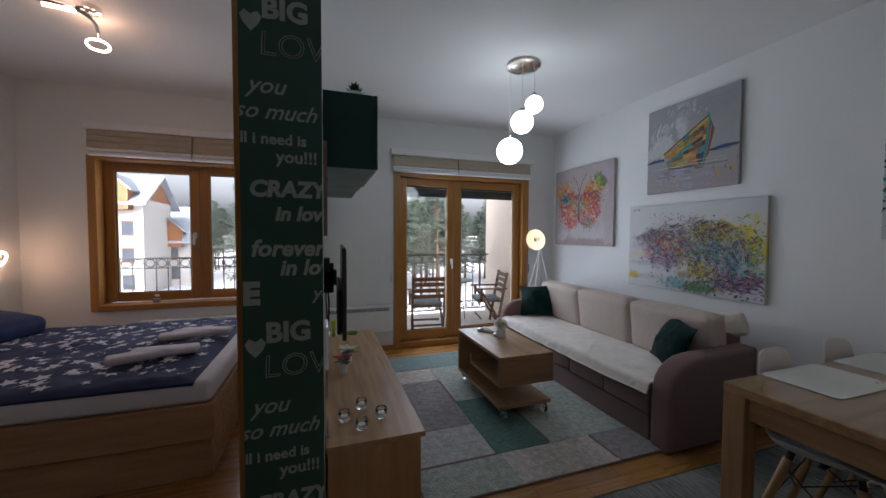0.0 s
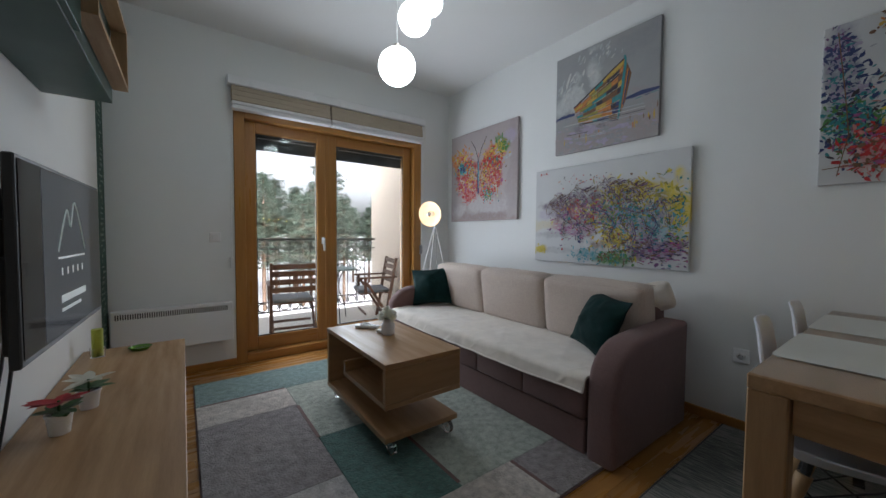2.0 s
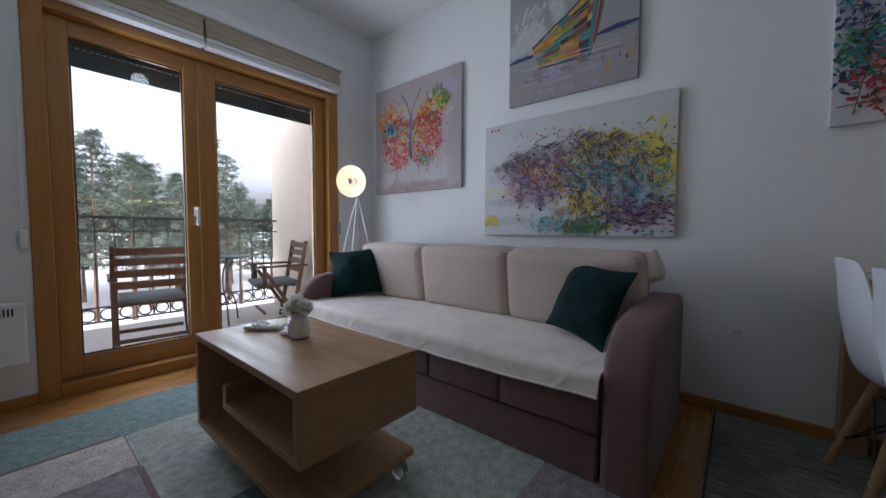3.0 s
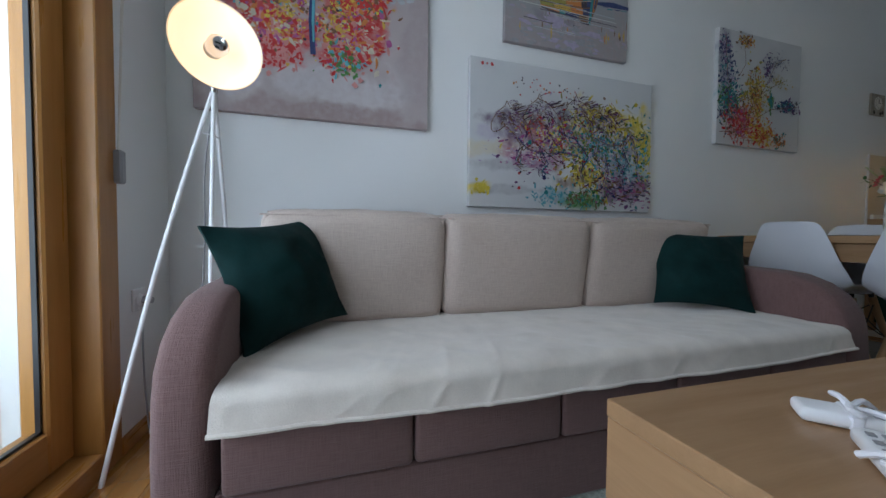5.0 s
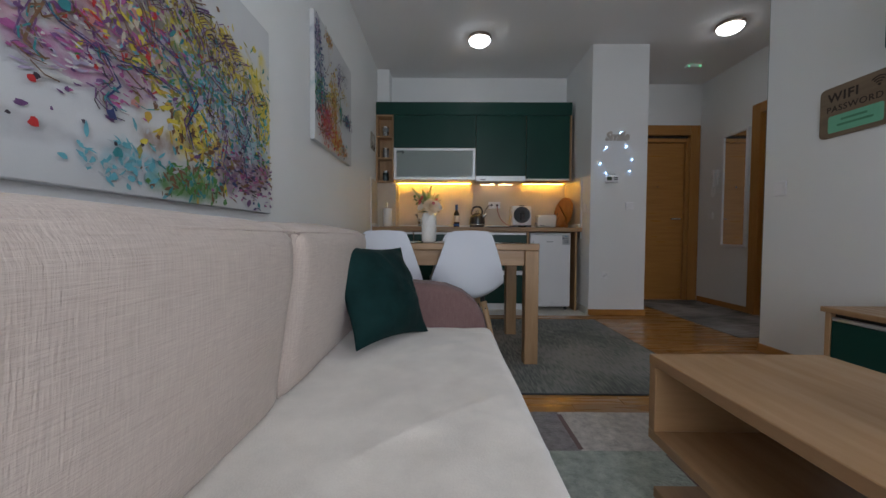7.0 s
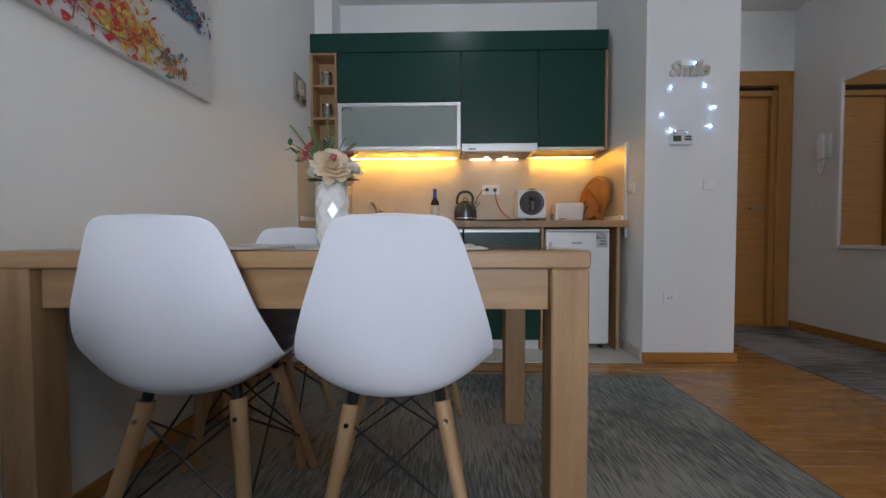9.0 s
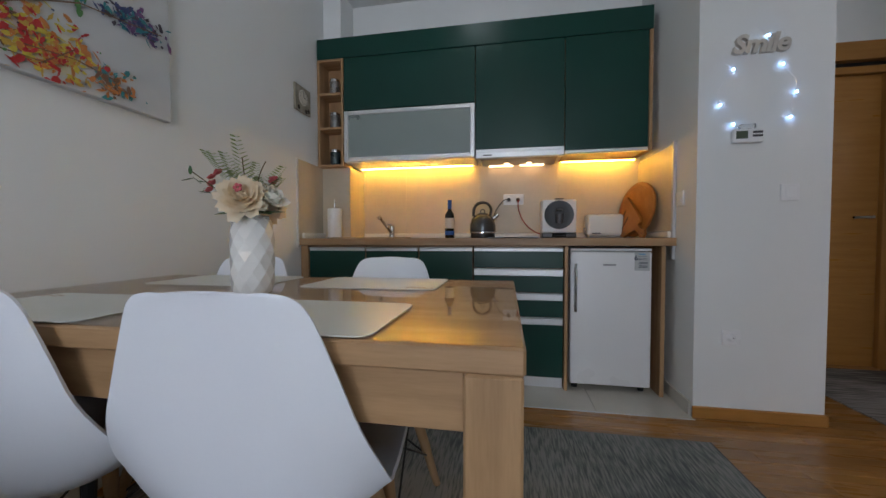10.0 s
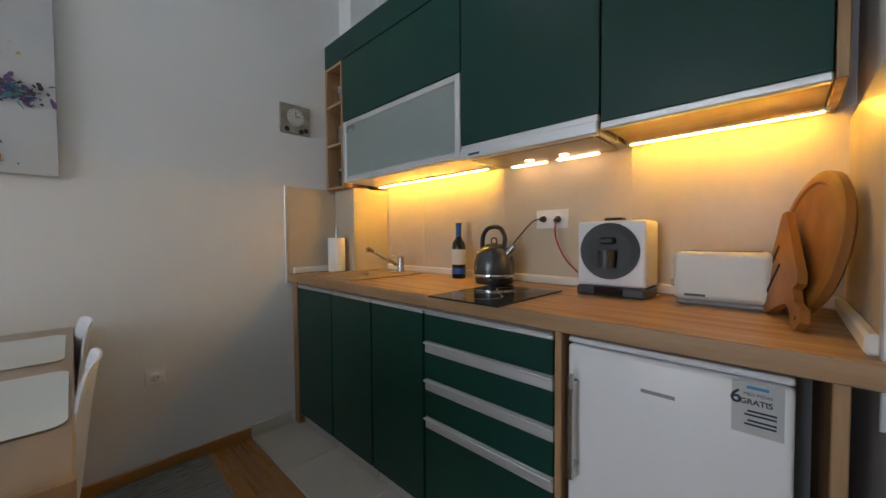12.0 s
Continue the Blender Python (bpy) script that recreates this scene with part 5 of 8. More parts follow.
def leaf_blade(bm, base, tip, w, droop=0.0):
    base, tip = Vector(base), Vector(tip)
    d = tip - base
    side = d.cross(Vector((0, 0, 1)))
    side = side.normalized() if side.length > 1e-4 else Vector((1, 0, 0))
    rows = []
    for k in range(6):
        s = k / 5
        p = base + d * s - Vector((0, 0, droop * s * s))
        ww = w * math.sin(math.pi * (0.06 + 0.94 * s) * 0.98) ** 0.8
        rows.append([bm.verts.new(p - side * ww), bm.verts.new(p - Vector((0, 0, 0.15 * ww))), bm.verts.new(p + side * ww)])
    for a, b in zip(rows, rows[1:]):
        bm.faces.new((a[0], a[1], b[1], b[0]))
        bm.faces.new((a[1], a[2], b[2], b[1]))


VC = (2.479, 0.726, TH + 0.0035)
va = thing("flower_vase", *VC, "white faceted ceramic vase of artificial peonies and ferns", "vase")
bm = bmesh.new()
rings = []
for k, (r, z) in enumerate(((0.046, 0.0), (0.052, 0.008), (0.0555, 0.034), (0.0565, 0.062), (0.0565, 0.090), (0.0565, 0.118), (0.0565, 0.146), (0.0555, 0.174), (0.050, 0.200), (0.045, 0.210), (0.044, 0.216))):
    n = 10
    rings.append([bm.verts.new((VC[0] + r * math.cos(2 * math.pi * (i + 0.5 * (k % 2)) / n), VC[1] + r * math.sin(2 * math.pi * (i + 0.5 * (k % 2)) / n), VC[2] + z)) for i in range(n)])
for k, (a, b) in enumerate(zip(rings, rings[1:])):
    n = len(a)
    for i in range(n):
        j = (i + 1) % n
        if k % 2 == 0:
            bm.faces.new((a[i], a[j], b[i]))
            bm.faces.new((a[j], b[j], b[i]))
        else:
            bm.faces.new((a[i], b[j], b[i]))
            bm.faces.new((a[i], a[j], b[j]))
bm.faces.new(rings[0][::-1])
part("vase", bm, M["glaze"], va, "white glazed faceted vase")
VT = VC[2] + 0.215
petals(Vector((VC[0] - 0.024, VC[1] + 0.072, VT + 0.052)), 0.054, PEONY, "petal_cream", va, "large cream peony", 3, (-0.42, 0.80, 0.42))
petals(Vector((VC[0] - 0.068, VC[1] + 0.008, VT + 0.048)), 0.044, ROSE, "petal_white", va, "white rose", 5, (-0.70, 0.20, 0.65))
petals(Vector((VC[0] - 0.012, VC[1] - 0.070, VT + 0.040)), 0.048, PEONY, "petal_cream", va, "cream peony", 9, (-0.25, -0.85, 0.35))
petals(Vector((VC[0] + 0.058, VC[1] - 0.02, VT + 0.045)), 0.040, ROSE, "petal_white", va, "white rose", 11, (0.75, -0.3, 0.5))
for k, (dx, dy, dz) in enumerate(((0.052, 0.05, 0.098), (0.064, 0.045, 0.066), (0.046, 0.035, 0.112), (-0.054, -0.05, 0.105), (-0.044, -0.06, 0.098), (0.062, 0.04, 0.082))):
    petals(Vector((VC[0] + dx, VC[1] + dy + 0.03, VT + dz)), 0.017, BLOSSOM, "petal_pink", va, "small red-pink blossom", 20 + k, (dx * 4, 0.5, 0.7))
for k in range(5):
    part("flower_heart", ball((VC[0] - 0.036 + 0.008 * math.cos(k * 1.26), VC[1] + 0.096, VT + 0.066 + 0.007 * math.sin(k * 1.26)), 0.005, 8, 6), M["petal_pink"], va)
bm = bmesh.new()
rnd = random.Random(4)
for k, (ax, ay, az) in enumerate(((0.12, 0.03, 0.178), (0.045, 0.05, 0.165), (-0.070, -0.04, 0.140), (0.0, -0.02, 0.150), (-0.022, 0.085, 0.195), (0.03, 0.105, 0.150), (0.080, -0.02, 0.13), (-0.06, -0.05, 0.11), (0.03, -0.07, 0.12))):
    b0, t0 = Vector((VC[0], VC[1], VT + 0.02)), Vector((VC[0] + ax, VC[1] + ay, VT + az))
    for s in range(5, 19):
        p = b0.lerp(t0, s / 18)
        L = 0.034 * (1.15 - s / 18)
        for sg in (-1, 1):
            leaf_blade(bm, p, p + Vector((sg * L, 0.012 * sg, L * 0.75)), 0.0075)
part("fern", bm, M["fern"], va, "pale green fern fronds")
bm = bmesh.new()
for k in range(9):
    a = k * 0.72 - 0.2
    leaf_blade(bm, (VC[0] + 0.03 * math.cos(a), VC[1] + 0.03 * math.sin(a), VT + 0.008), (VC[0] + 0.092 * math.cos(a), VC[1] + 0.085 * math.sin(a), VT + 0.012 + 0.03 * rnd.random()), 0.020, 0.012)
for k in range(7):
    leaf_blade(bm, (VC[0] + 0.075 + 0.004 * k, VC[1] + 0.055 + 0.007 * k, VT + 0.06 + 0.007 * k), (VC[0] + 0.080 + 0.004 * k + 0.018 * math.cos(k * 2.4), VC[1] + 0.06 + 0.007 * k + 0.016 * math.cos(k * 2.4), VT + 0.062 + 0.007 * k + 0.022 * math.sin(k * 2.4)), 0.011)
part("foliage", bm, M["leaf"], va, "dark green leaves")
bm = bmesh.new()
for ax, ay, az in ((0.10, 0.09, 0.11), (-0.09, 0.01, 0.10), (-0.045, 0.0, 0.15), (0.012, 0.02, 0.16)):
    tube([(VC[0], VC[1], VT), (VC[0] + ax * 0.5, VC[1] + ay, VT + az * 0.7), (VC[0] + ax, VC[1] + ay, VT + az)], 0.0015, 5, bm=bm)
part("twig", bm, M["stem"], va)

# ---- coffee table: castors and things on it ----
for xx, yy in ((1.36, 2.44), (1.725, 2.44), (1.36, 3.25), (1.725, 3.25)):
    cs = part("castor", rod((xx - 0.012, yy, 0.0525), (xx + 0.012, yy, 0.0525), 0.038, seg=24), M["clearplastic"], ct, "clear plastic castor", True)
    part("fork", box(xx - 0.017, yy - 0.010, 0.062, xx + 0.017, yy + 0.010, 0.099, 0.003), M["chrome"], cs)
    part("hub", rod((xx - 0.015, yy, 0.0525), (xx + 0.015, yy, 0.0525), 0.010), M["chrome"], cs)
vb = (1.573, 2.893, 0.508)
v2 = thing("small_vase", *vb, "small white ribbed vase of white carnations on the coffee table", "vase")
bm = lathe([(0, 0), (0.034, 0), (0.041, 0.007), (0.0435, 0.020), (0.0435, 0.060), (0.041, 0.072), (0.034, 0.081), (0.0325, 0.086), (0.0345, 0.100), (0.0345, 0.106), (0.031, 0.106), (0.029, 0.088)], vb, 32)
part("vase", bm, surf("pale_milk_glass", (0.74, 0.73, 0.77), (0.70, 0.69, 0.73), 4, 0.16, 0.0, rvar=0.04), v2, "", True)
for k, (dx, dy, dz) in enumerate(((-0.012, 0.006, 0.168), (0.040, 0.014, 0.138), (-0.046, -0.004, 0.136), (0.008, 0.046, 0.134), (0.004, -0.044, 0.136))):
    petals(Vector((vb[0] + dx, vb[1] + dy, vb[2] + dz)), 0.034, CARNATION, "petal_white", v2, "white carnation", 40 + k, (dx * 14, dy * 14, 0.75))
bm = bmesh.new()
for k in range(6):
    tube([(vb[0], vb[1], vb[2] + 0.05), (vb[0] + 0.02 * math.cos(k), vb[1] + 0.02 * math.sin(k), vb[2] + 0.10), (vb[0] + 0.035 * math.cos(k), vb[1] + 0.035 * math.sin(k), vb[2] + 0.14)], 0.002, 5, bm=bm)
part("stem", bm, M["leaf"], v2)
for cx, cy, rz, lab in ((1.605, 3.005, -48, "white remote control tied with a white ribbon bow"), (1.53, 3.125, 40, "pale grey remote control tied with a white ribbon")):
    RM = pose(cx, cy, 0.5085, 0, 0, rz)
    rem = thing("remote_control", cx, cy, 0.5085, lab, "remote control", "remote controls on the coffee table")
    part("case", turned(box(-0.026, -0.085, 0, 0.026, 0.085, 0.02, 0.008, 3), RM), M["white"], rem, "", True)
    for k in range(12):
        part("button", turned(box(-0.014 + 0.014 * (k % 3) - 0.004, -0.065 + 0.022 * (k // 3), 0.0195, -0.014 + 0.014 * (k % 3) + 0.004, -0.055 + 0.022 * (k // 3), 0.0215), RM), M["grey"], rem)
    part("ribbon_band", turned(box(-0.0275, 0.020, -0.0005, 0.0275, 0.038, 0.0215, 0.004), RM), M["satin"], rem)
    for sg in (-1, 1):
        part("bow_loop", turned(tube([(0, 0.029, 0.023), (sg * 0.014, 0.035, 0.032), (sg * 0.032, 0.038, 0.030), (sg * 0.029, 0.026, 0.024), (0, 0.028, 0.024)], 0.004, 6), RM), M["satin"], rem, "", True)
        part("ribbon_end", turned(tube([(0, 0.029, 0.023), (sg * 0.022, 0.010, 0.028), (sg * 0.040, -0.008, 0.014 if sg > 0 else 0.024)], 0.004, 6), RM), M["satin"], rem, "", True)

# ---- throw and cushions on the sofa ----
def crease(y, s):
    """Short gathers that run in from the front edge of the throw."""
    q = max(0.0, min(1.0, (s - 0.30) / 0.35))
    n = abs(noise.noise(Vector((y * 6.5 - 1.6 * s, s * 0.8, 2.3))))
    near = 0.5 + 0.5 * noise.noise(Vector((y * 1.4, 0, 6.6)))
    return (max(0.0, 0.16 - n) / 0.16) ** 1.3 * q * q * near


bm = bmesh.new()
nx_, ny_ = 60, 260
Y0, Y1 = SY0 + 0.168, SY1 - 0.118
rows = []
for j in range(ny_ + 1):
    y = Y0 + (Y1 - Y0) * j / ny_
    row = []
    for i in range(nx_ + 1):
        s = i / nx_
        n1 = noise.noise(Vector((y * 3.1, s * 4, 3.7)))
        n2 = noise.noise(Vector((y * 9, s * 9, 1.2)))
        if s < 0.70:
            x = 2.80 - (2.80 - (SX0 + 0.03)) * s / 0.70
            wr = abs(noise.noise(Vector((y * 5.0 + 1.5 * s, s * 7 + y * 2.2, 9.1))))
            fold = abs(noise.noise(Vector((y * 3.2 + 2.2 * s, s * 1.1, 5.3))))
            z = 0.432 + 0.008 * n1 + 0.003 * n2 + 0.003 * max(0.0, 0.20 - wr) / 0.20 * min(1, s * 3) + 0.006 * (max(0.0, 0.13 - fold) / 0.13) ** 1.5 * min(1.0, s * 2) + 0.007 * crease(y, s)
        elif s < 0.80:
            a = (s - 0.70) / 0.10 * math.pi / 2
            x, z = SX0 + 0.03 - 0.045 * math.sin(a), 0.432 - 0.035 + 0.035 * math.cos(a) + 0.006 * n1 + 0.007 * crease(y, s) * math.cos(a)
        else:
            q = (s - 0.80) / 0.20
            drop = 0.054 + 0.012 * noise.noise(Vector((y * 1.7, 0, 8))) - 0.014 * max(0, 1 - (y - Y0) * 2.5) - 0.008 * max(0, 1 - (Y1 - y) * 3)
            z = 0.397 - q * drop
            x = SX0 - 0.015 - 0.012 * q - 0.008 * crease(y, s) - 0.004 * q * math.sin(y * 17 + 3 * noise.noise(Vector((y * 2.1, 0, 4))) + 2.5 * math.sin(y * 4.3))
        row.append(bm.verts.new((x, y, z)))
    rows.append(row)
hem_line = [[v.co.copy() for v in r_[-1:]] for r_ in rows]
for a, b in zip(rows, rows[1:]):
    for i in range(nx_):
        bm.faces.new((a[i], a[i + 1], b[i + 1], b[i]))
bmesh.ops.recalc_face_normals(bm, faces=bm.faces[:])
bmesh.ops.solidify(bm, geom=bm.faces[:], thickness=0.012)
throw = thing("sofa_throw", 2.45, (Y0 + Y1) / 2, 0.432, "cream plush throw spread over the sofa seat", "blanket")
part("cloth", bm, M["plush"], throw, "", True)
hem = [(v[-1].x - 0.002, v[-1].y, v[-1].z + 0.004) for v in hem_line]
part("hem", tube(hem[::2], 0.0055, 6), M["plush"], throw, "stitched hem", True)


def scatter_cushion(corner_a, corner_b, base_mid, label, seed):
    """A square velvet cushion whose top edge runs from a to b."""
    a, b, c = Vector(corner_a), Vector(corner_b), Vector(base_mid)
    top = (a + b) / 2
    ex = (b - a).normalized()
    ez = (top - c)
    ez = (ez - ex * ez.dot(ex)).normalized()
    ey = ez.cross(ex)
    w, h = (b - a).length, (top - c).length
    bm = bmesh.new()
    n, grid = 26, {}
    for s in (-1, 1):
        for i in range(n + 1):
            for j in range(n + 1):
                u, v = 2 * i / n - 1, 2 * j / n - 1
                e = max(0.0, (1 - u ** 2)) ** 0.85 * max(0.0, (1 - v ** 2)) ** 0.85
                pinch = 1 - 0.10 * (1 - u * u) * abs(v) ** 4
                pinch2 = 1 - 0.10 * (1 - v * v) * abs(u) ** 4
                t = s * (0.004 + 0.088 * e * (1 + 0.14 * noise.noise(Vector((u * 2.5 + seed, v * 2.5, s)))) + 0.012 * e * (0.5 - abs(noise.noise(Vector((u * 3.1 + v * 2 + seed, v * 3.4 - u, s * 2.0))) * 2)))
                p = c + ex * (u * w / 2 * pinch2) + ez * ((v + 1) / 2 * h) + ez * (h / 2 * v * (pinch - 1)) + ey * t
                grid[s, i, j] = bm.verts.new(p)
    for s in (-1, 1):
        for i in range(n):
            for j in range(n):
                bm.faces.new((grid[s, i, j], grid[s, i + 1, j], grid[s, i + 1, j + 1], grid[s, i, j + 1]))
    loop = [(i, 0) for i in range(n)] + [(n, j) for j in range(n)] + [(i, n) for i in range(n, 0, -1)] + [(0, j) for j in range(n, 0, -1)]
    for p, q in zip(loop, loop[1:] + loop[:1]):
        bm.faces.new((grid[-1, p[0], p[1]], grid[1, p[0], p[1]], grid[1, q[0], q[1]], grid[-1, q[0], q[1]]))
    bmesh.ops.recalc_face_normals(bm, faces=bm.faces[:])
    return solo("scatter_cushion", bm, M["velvet"], label, "cushion", "green cushions on the sofa", smooth=True)


scatter_cushion((2.472, 4.05, 0.788), (2.772, 3.772, 0.832), (2.545, 3.80, 0.447), "dark green velvet cushion leaning in the far sofa corner", 1)
scatter_cushion((2.765, 2.15, 0.808), (2.555, 1.80, 0.780), (2.535, 2.085, 0.447), "dark green velvet cushion leaning by the near armrest", 5)
bm = cushion_mesh(0.22, 0.05, 0.17, 0.022, 0.012, 4.0)
turned(bm, pose(3.03, 1.86, 0.68, 0, 20, 90))
solo("sofa_blanket", bm, M["plush"], "folded cream throw tucked behind the back cushion", "blanket", smooth=True)
bm = cushion_mesh(0.09, 0.06, 0.16, 0.025, 0.012, 6.0)
turned(bm, pose(2.985, 3.93, 0.65, 0, -12, 90))
solo("sofa_blanket", bm, M["plush"], "folded cream throw tucked behind the far back cushion", "blanket", smooth=True)

# ---- pendant lamp ----
pd = thing("pendant_lamp", 1.62, 2.66, CEIL, "three white glass globes hung from a round nickel rose", "lamp")
part("ceiling_rose", lathe([(0, -0.03), (0.13, -0.03), (0.14, -0.024), (0.14, 0.0)], (1.63, 2.66, CEIL), 36), M["nickel"], pd, "brushed nickel rose", True)
for (gx, gy, gz), r in (((1.546, 2.728, 2.159), 0.110), ((1.545, 2.53, 2.345), 0.089), ((1.71, 2.62, 2.535), 0.073)):
    g = part("globe", ball((gx, gy, gz), r, 28, 18), M["globe"], pd, "lit opal glass globe", True)
    part("cap", rod((gx, gy, gz + r - 0.006), (gx, gy, gz + r + 0.018), 0.02), M["nickel"], g, "", True)
    part("cord", rod((gx, gy, gz + r + 0.015), (gx, gy, CEIL - 0.028), 0.002, seg=6), M["white"], g)

# ---- ceiling lights ----
for c, lab in (((2.016, -0.32), "round lit opal ceiling light by the kitchen"), ((-0.343, -0.083), "round lit opal ceiling light in the hall")):
    t = thing("ceiling_light", c[0], c[1], CEIL, lab, "ceiling light", "ceiling lights")
    part("rim", lathe([(0.118, 0), (0.122, -0.012), (0.12, -0.03), (0.108, -0.033)], (*c, CEIL), 36), M["nickel"], t, "nickel rim", True)
    part("dome", lathe([(0.110, -0.030), (0.10, -0.052), (0.075, -0.07), (0.04, -0.08), (0, -0.084)], (*c, CEIL), 36), M["dome"], t, "lit opal glass dome", True)
t = thing("smoke_detector", -0.55, -0.893, CEIL, "flat white emergency lamp with two green lights", "detector")
part("case", box(-0.63, -0.93, CEIL - 0.03, -0.47, -0.86, CEIL, 0.008, 2), M["white"], t)
for xx in (-0.615, -0.485):
    part("indicator", ball((xx, -0.862, CEIL - 0.026), 0.008, 8, 6), M["greenled"], t, "green indicator light")
structure("vent_ledge", box(-0.42, -1.42, 2.44, -0.15, -1.405, 2.452, 0.002), M["white"], "white vent cover above the door", "vent")

# ---- floor lamp ----
fl_ = thing("floor_lamp", 2.78, 4.15, 0, "white tripod floor lamp with a lit dish reflector", "lamp")
AP = Vector((2.795, 4.115, 1.285))
for fx, fy in ((2.625, 4.378), (2.665, 4.105), (3.10, 4.12)):
    foot = Vector((fx, fy, 0))
    bow = Vector((fx - AP.x, fy - AP.y, 0)).normalized() * 0.016
    part("leg", tube([AP, AP.lerp(foot, 0.25) + bow * 0.7, AP.lerp(foot, 0.5) + bow, AP.lerp(foot, 0.75) + bow * 0.7, foot], 0.0072, 10), M["white"], fl_, "", True)
    part("stay", rod((AP.x, AP.y, 1.118), AP.lerp(foot, 0.13) + bow * 0.4, 0.003), M["white"], fl_)
part("joint", rod(AP - Vector((0, 0, 0.02)), AP + Vector((0, 0, 0.07)), 0.012), M["steel"], fl_, "", True)
HEAD = look((2.715, 4.085, 1.392), (1.4, 3.35, 1.22))
head = part("reflector", turned(lathe([(0.012, 0.045), (0.05, 0.04), (0.09, 0.028), (0.122, 0.008), (0.136, -0.022), (0.138, -0.03)], seg=40), HEAD), surf("white_lacquer_dish", (0.80, 0.78, 0.74), None, 4, 0.35), fl_, "white enamel dish", True)
part("inner_face", turned(lathe([(0.030, 0.036), (0.05, 0.035), (0.09, 0.023), (0.121, 0.003), (0.134, -0.026)], seg=40), HEAD), M["warmdisc"], fl_, "glowing inner face", True)
part("bulb", turned(lathe([(0.0, -0.055), (0.022, -0.05), (0.033, -0.03), (0.033, 0.0), (0.022, 0.035)], seg=20), HEAD), M["chrome"], head, "mirrored bulb", True)
part("yoke", tube([AP + Vector((0, 0, 0.06)), (2.79, 4.12, 1.37), (2.755, 4.11, 1.395)], 0.007), M["white"], fl_, "", True)
cb = thing("lamp_cable", 2.86, 4.30, 0, "thin white lamp cable hanging in a loose bundle to the floor", "cable")
part("cord", tube([(2.83, 4.13, 1.22), (2.84, 4.16, 1.0), (2.86, 4.17, 0.72), (2.84, 4.18, 0.45), (2.87, 4.19, 0.22), (2.86, 4.2, 0.12), (2.88, 4.19, 0.03), (2.86, 4.25, 0.006), (2.86, 4.34, 0.01), (2.88, 4.37, 0.16), (2.90, 4.385, 0.36), (2.92, 4.39, 0.50)], 0.003), M["grey"], cb, "", True)
part("cable_coil", tube([(2.86 + 0.018 * math.sin(k * 1.7), 4.20 + 0.012 * math.cos(k * 1.3), 0.012 + 0.105 * (0.5 + 0.5 * math.sin(k * 2.2))) for k in range(16)], 0.003), M["grey"], cb, "", True)
part("tie", rod((2.845, 4.2, 0.062), (2.878, 4.2, 0.068), 0.006), M["grey"], cb)
part("plug", rod((2.92, YN - 0.008, 0.52), (2.92, YN - 0.05, 0.515), 0.016, 0.012), M["grey"], cb, "", True)
chn = thing("blind_chain", 2.80, 4.39, 1.0, "white bead chain of the blind with a clear tensioner", "chain")
part("chain", tube([(2.795, 4.34, 2.42), (2.795, 4.37, 1.8), (2.78, 4.392, 1.02)], 0.0022), M["cream"], chn)
part("chain", tube([(2.808, 4.34, 2.42), (2.806, 4.37, 1.8), (2.784, 4.392, 1.02)], 0.0022), M["cream"], chn)
part("tensioner", box(2.765, 4.375, 0.93, 2.795, 4.41, 1.04, 0.006), M["grey"], chn)
chn = thing("blind_chain", 0.835, 4.36, 0.85, "white bead chain of the blind beside the balcony door", "chain")
part("chain", tube([(0.845, 4.36, 2.38), (0.84, 4.38, 1.6), (0.838, 4.385, 0.95)], 0.0022), M["white"], chn)
part("tensioner", box(0.825, 4.375, 0.86, 0.853, 4.41, 0.96, 0.006), M["white"], chn)

# ---- convector heaters ----
def heater(x0, x1, z0, z1):
    t = thing("convector_heater", (x0 + x1) / 2, YN, z0, "white wall convector with a slotted grille", "heater", "convector heaters")
    part("case", box(x0, YN - 0.105, z0, x1, YN - 0.02, z1, 0.008, 2), M["white"], t)
    part("wall_mount", box(x0 + 0.1, YN - 0.02, z0 + 0.04, x1 - 0.1, YN, z1 - 0.04), M["grey"], t)
    n = int((x1 - x0 - 0.06) / 0.014)
    for i in range(n):
        part("grille_slot", box(x0 + 0.03 + i * 0.014, YN - 0.1065, z1 - 0.062, x0 + 0.037 + i * 0.014, YN - 0.1045, z1 - 0.022), M["black"], t)
    return t


heater(0.055, 0.835, 0.255, 0.578)
heater(-1.72, -0.72, 0.20, 0.56)

# ---- small things on the television cabinet ----
TZ = 0.4975
for gx, gy in ((0.314, 1.822), (0.226, 1.950), (0.130, 1.845), (0.207, 1.738)):
    t = thing("tealight_glass", gx, gy, TZ, "small clear glass tealight holder", "candle holder", "glass tealight holders")
    part("glass", lathe([(0, 0.0), (0.024, 0.0), (0.030, 0.01), (0.030, 0.045), (0.026, 0.05), (0.024, 0.045), (0.026, 0.015), (0, 0.010)], (gx, gy, TZ + 0.0005), 20), M["clear"], t, "", True)
    part("tealight", lathe([(0, 0.0), (0.018, 0.0), (0.018, 0.014), (0, 0.014)], (gx, gy, TZ + 0.012), 16), M["paper"], t, "", True)
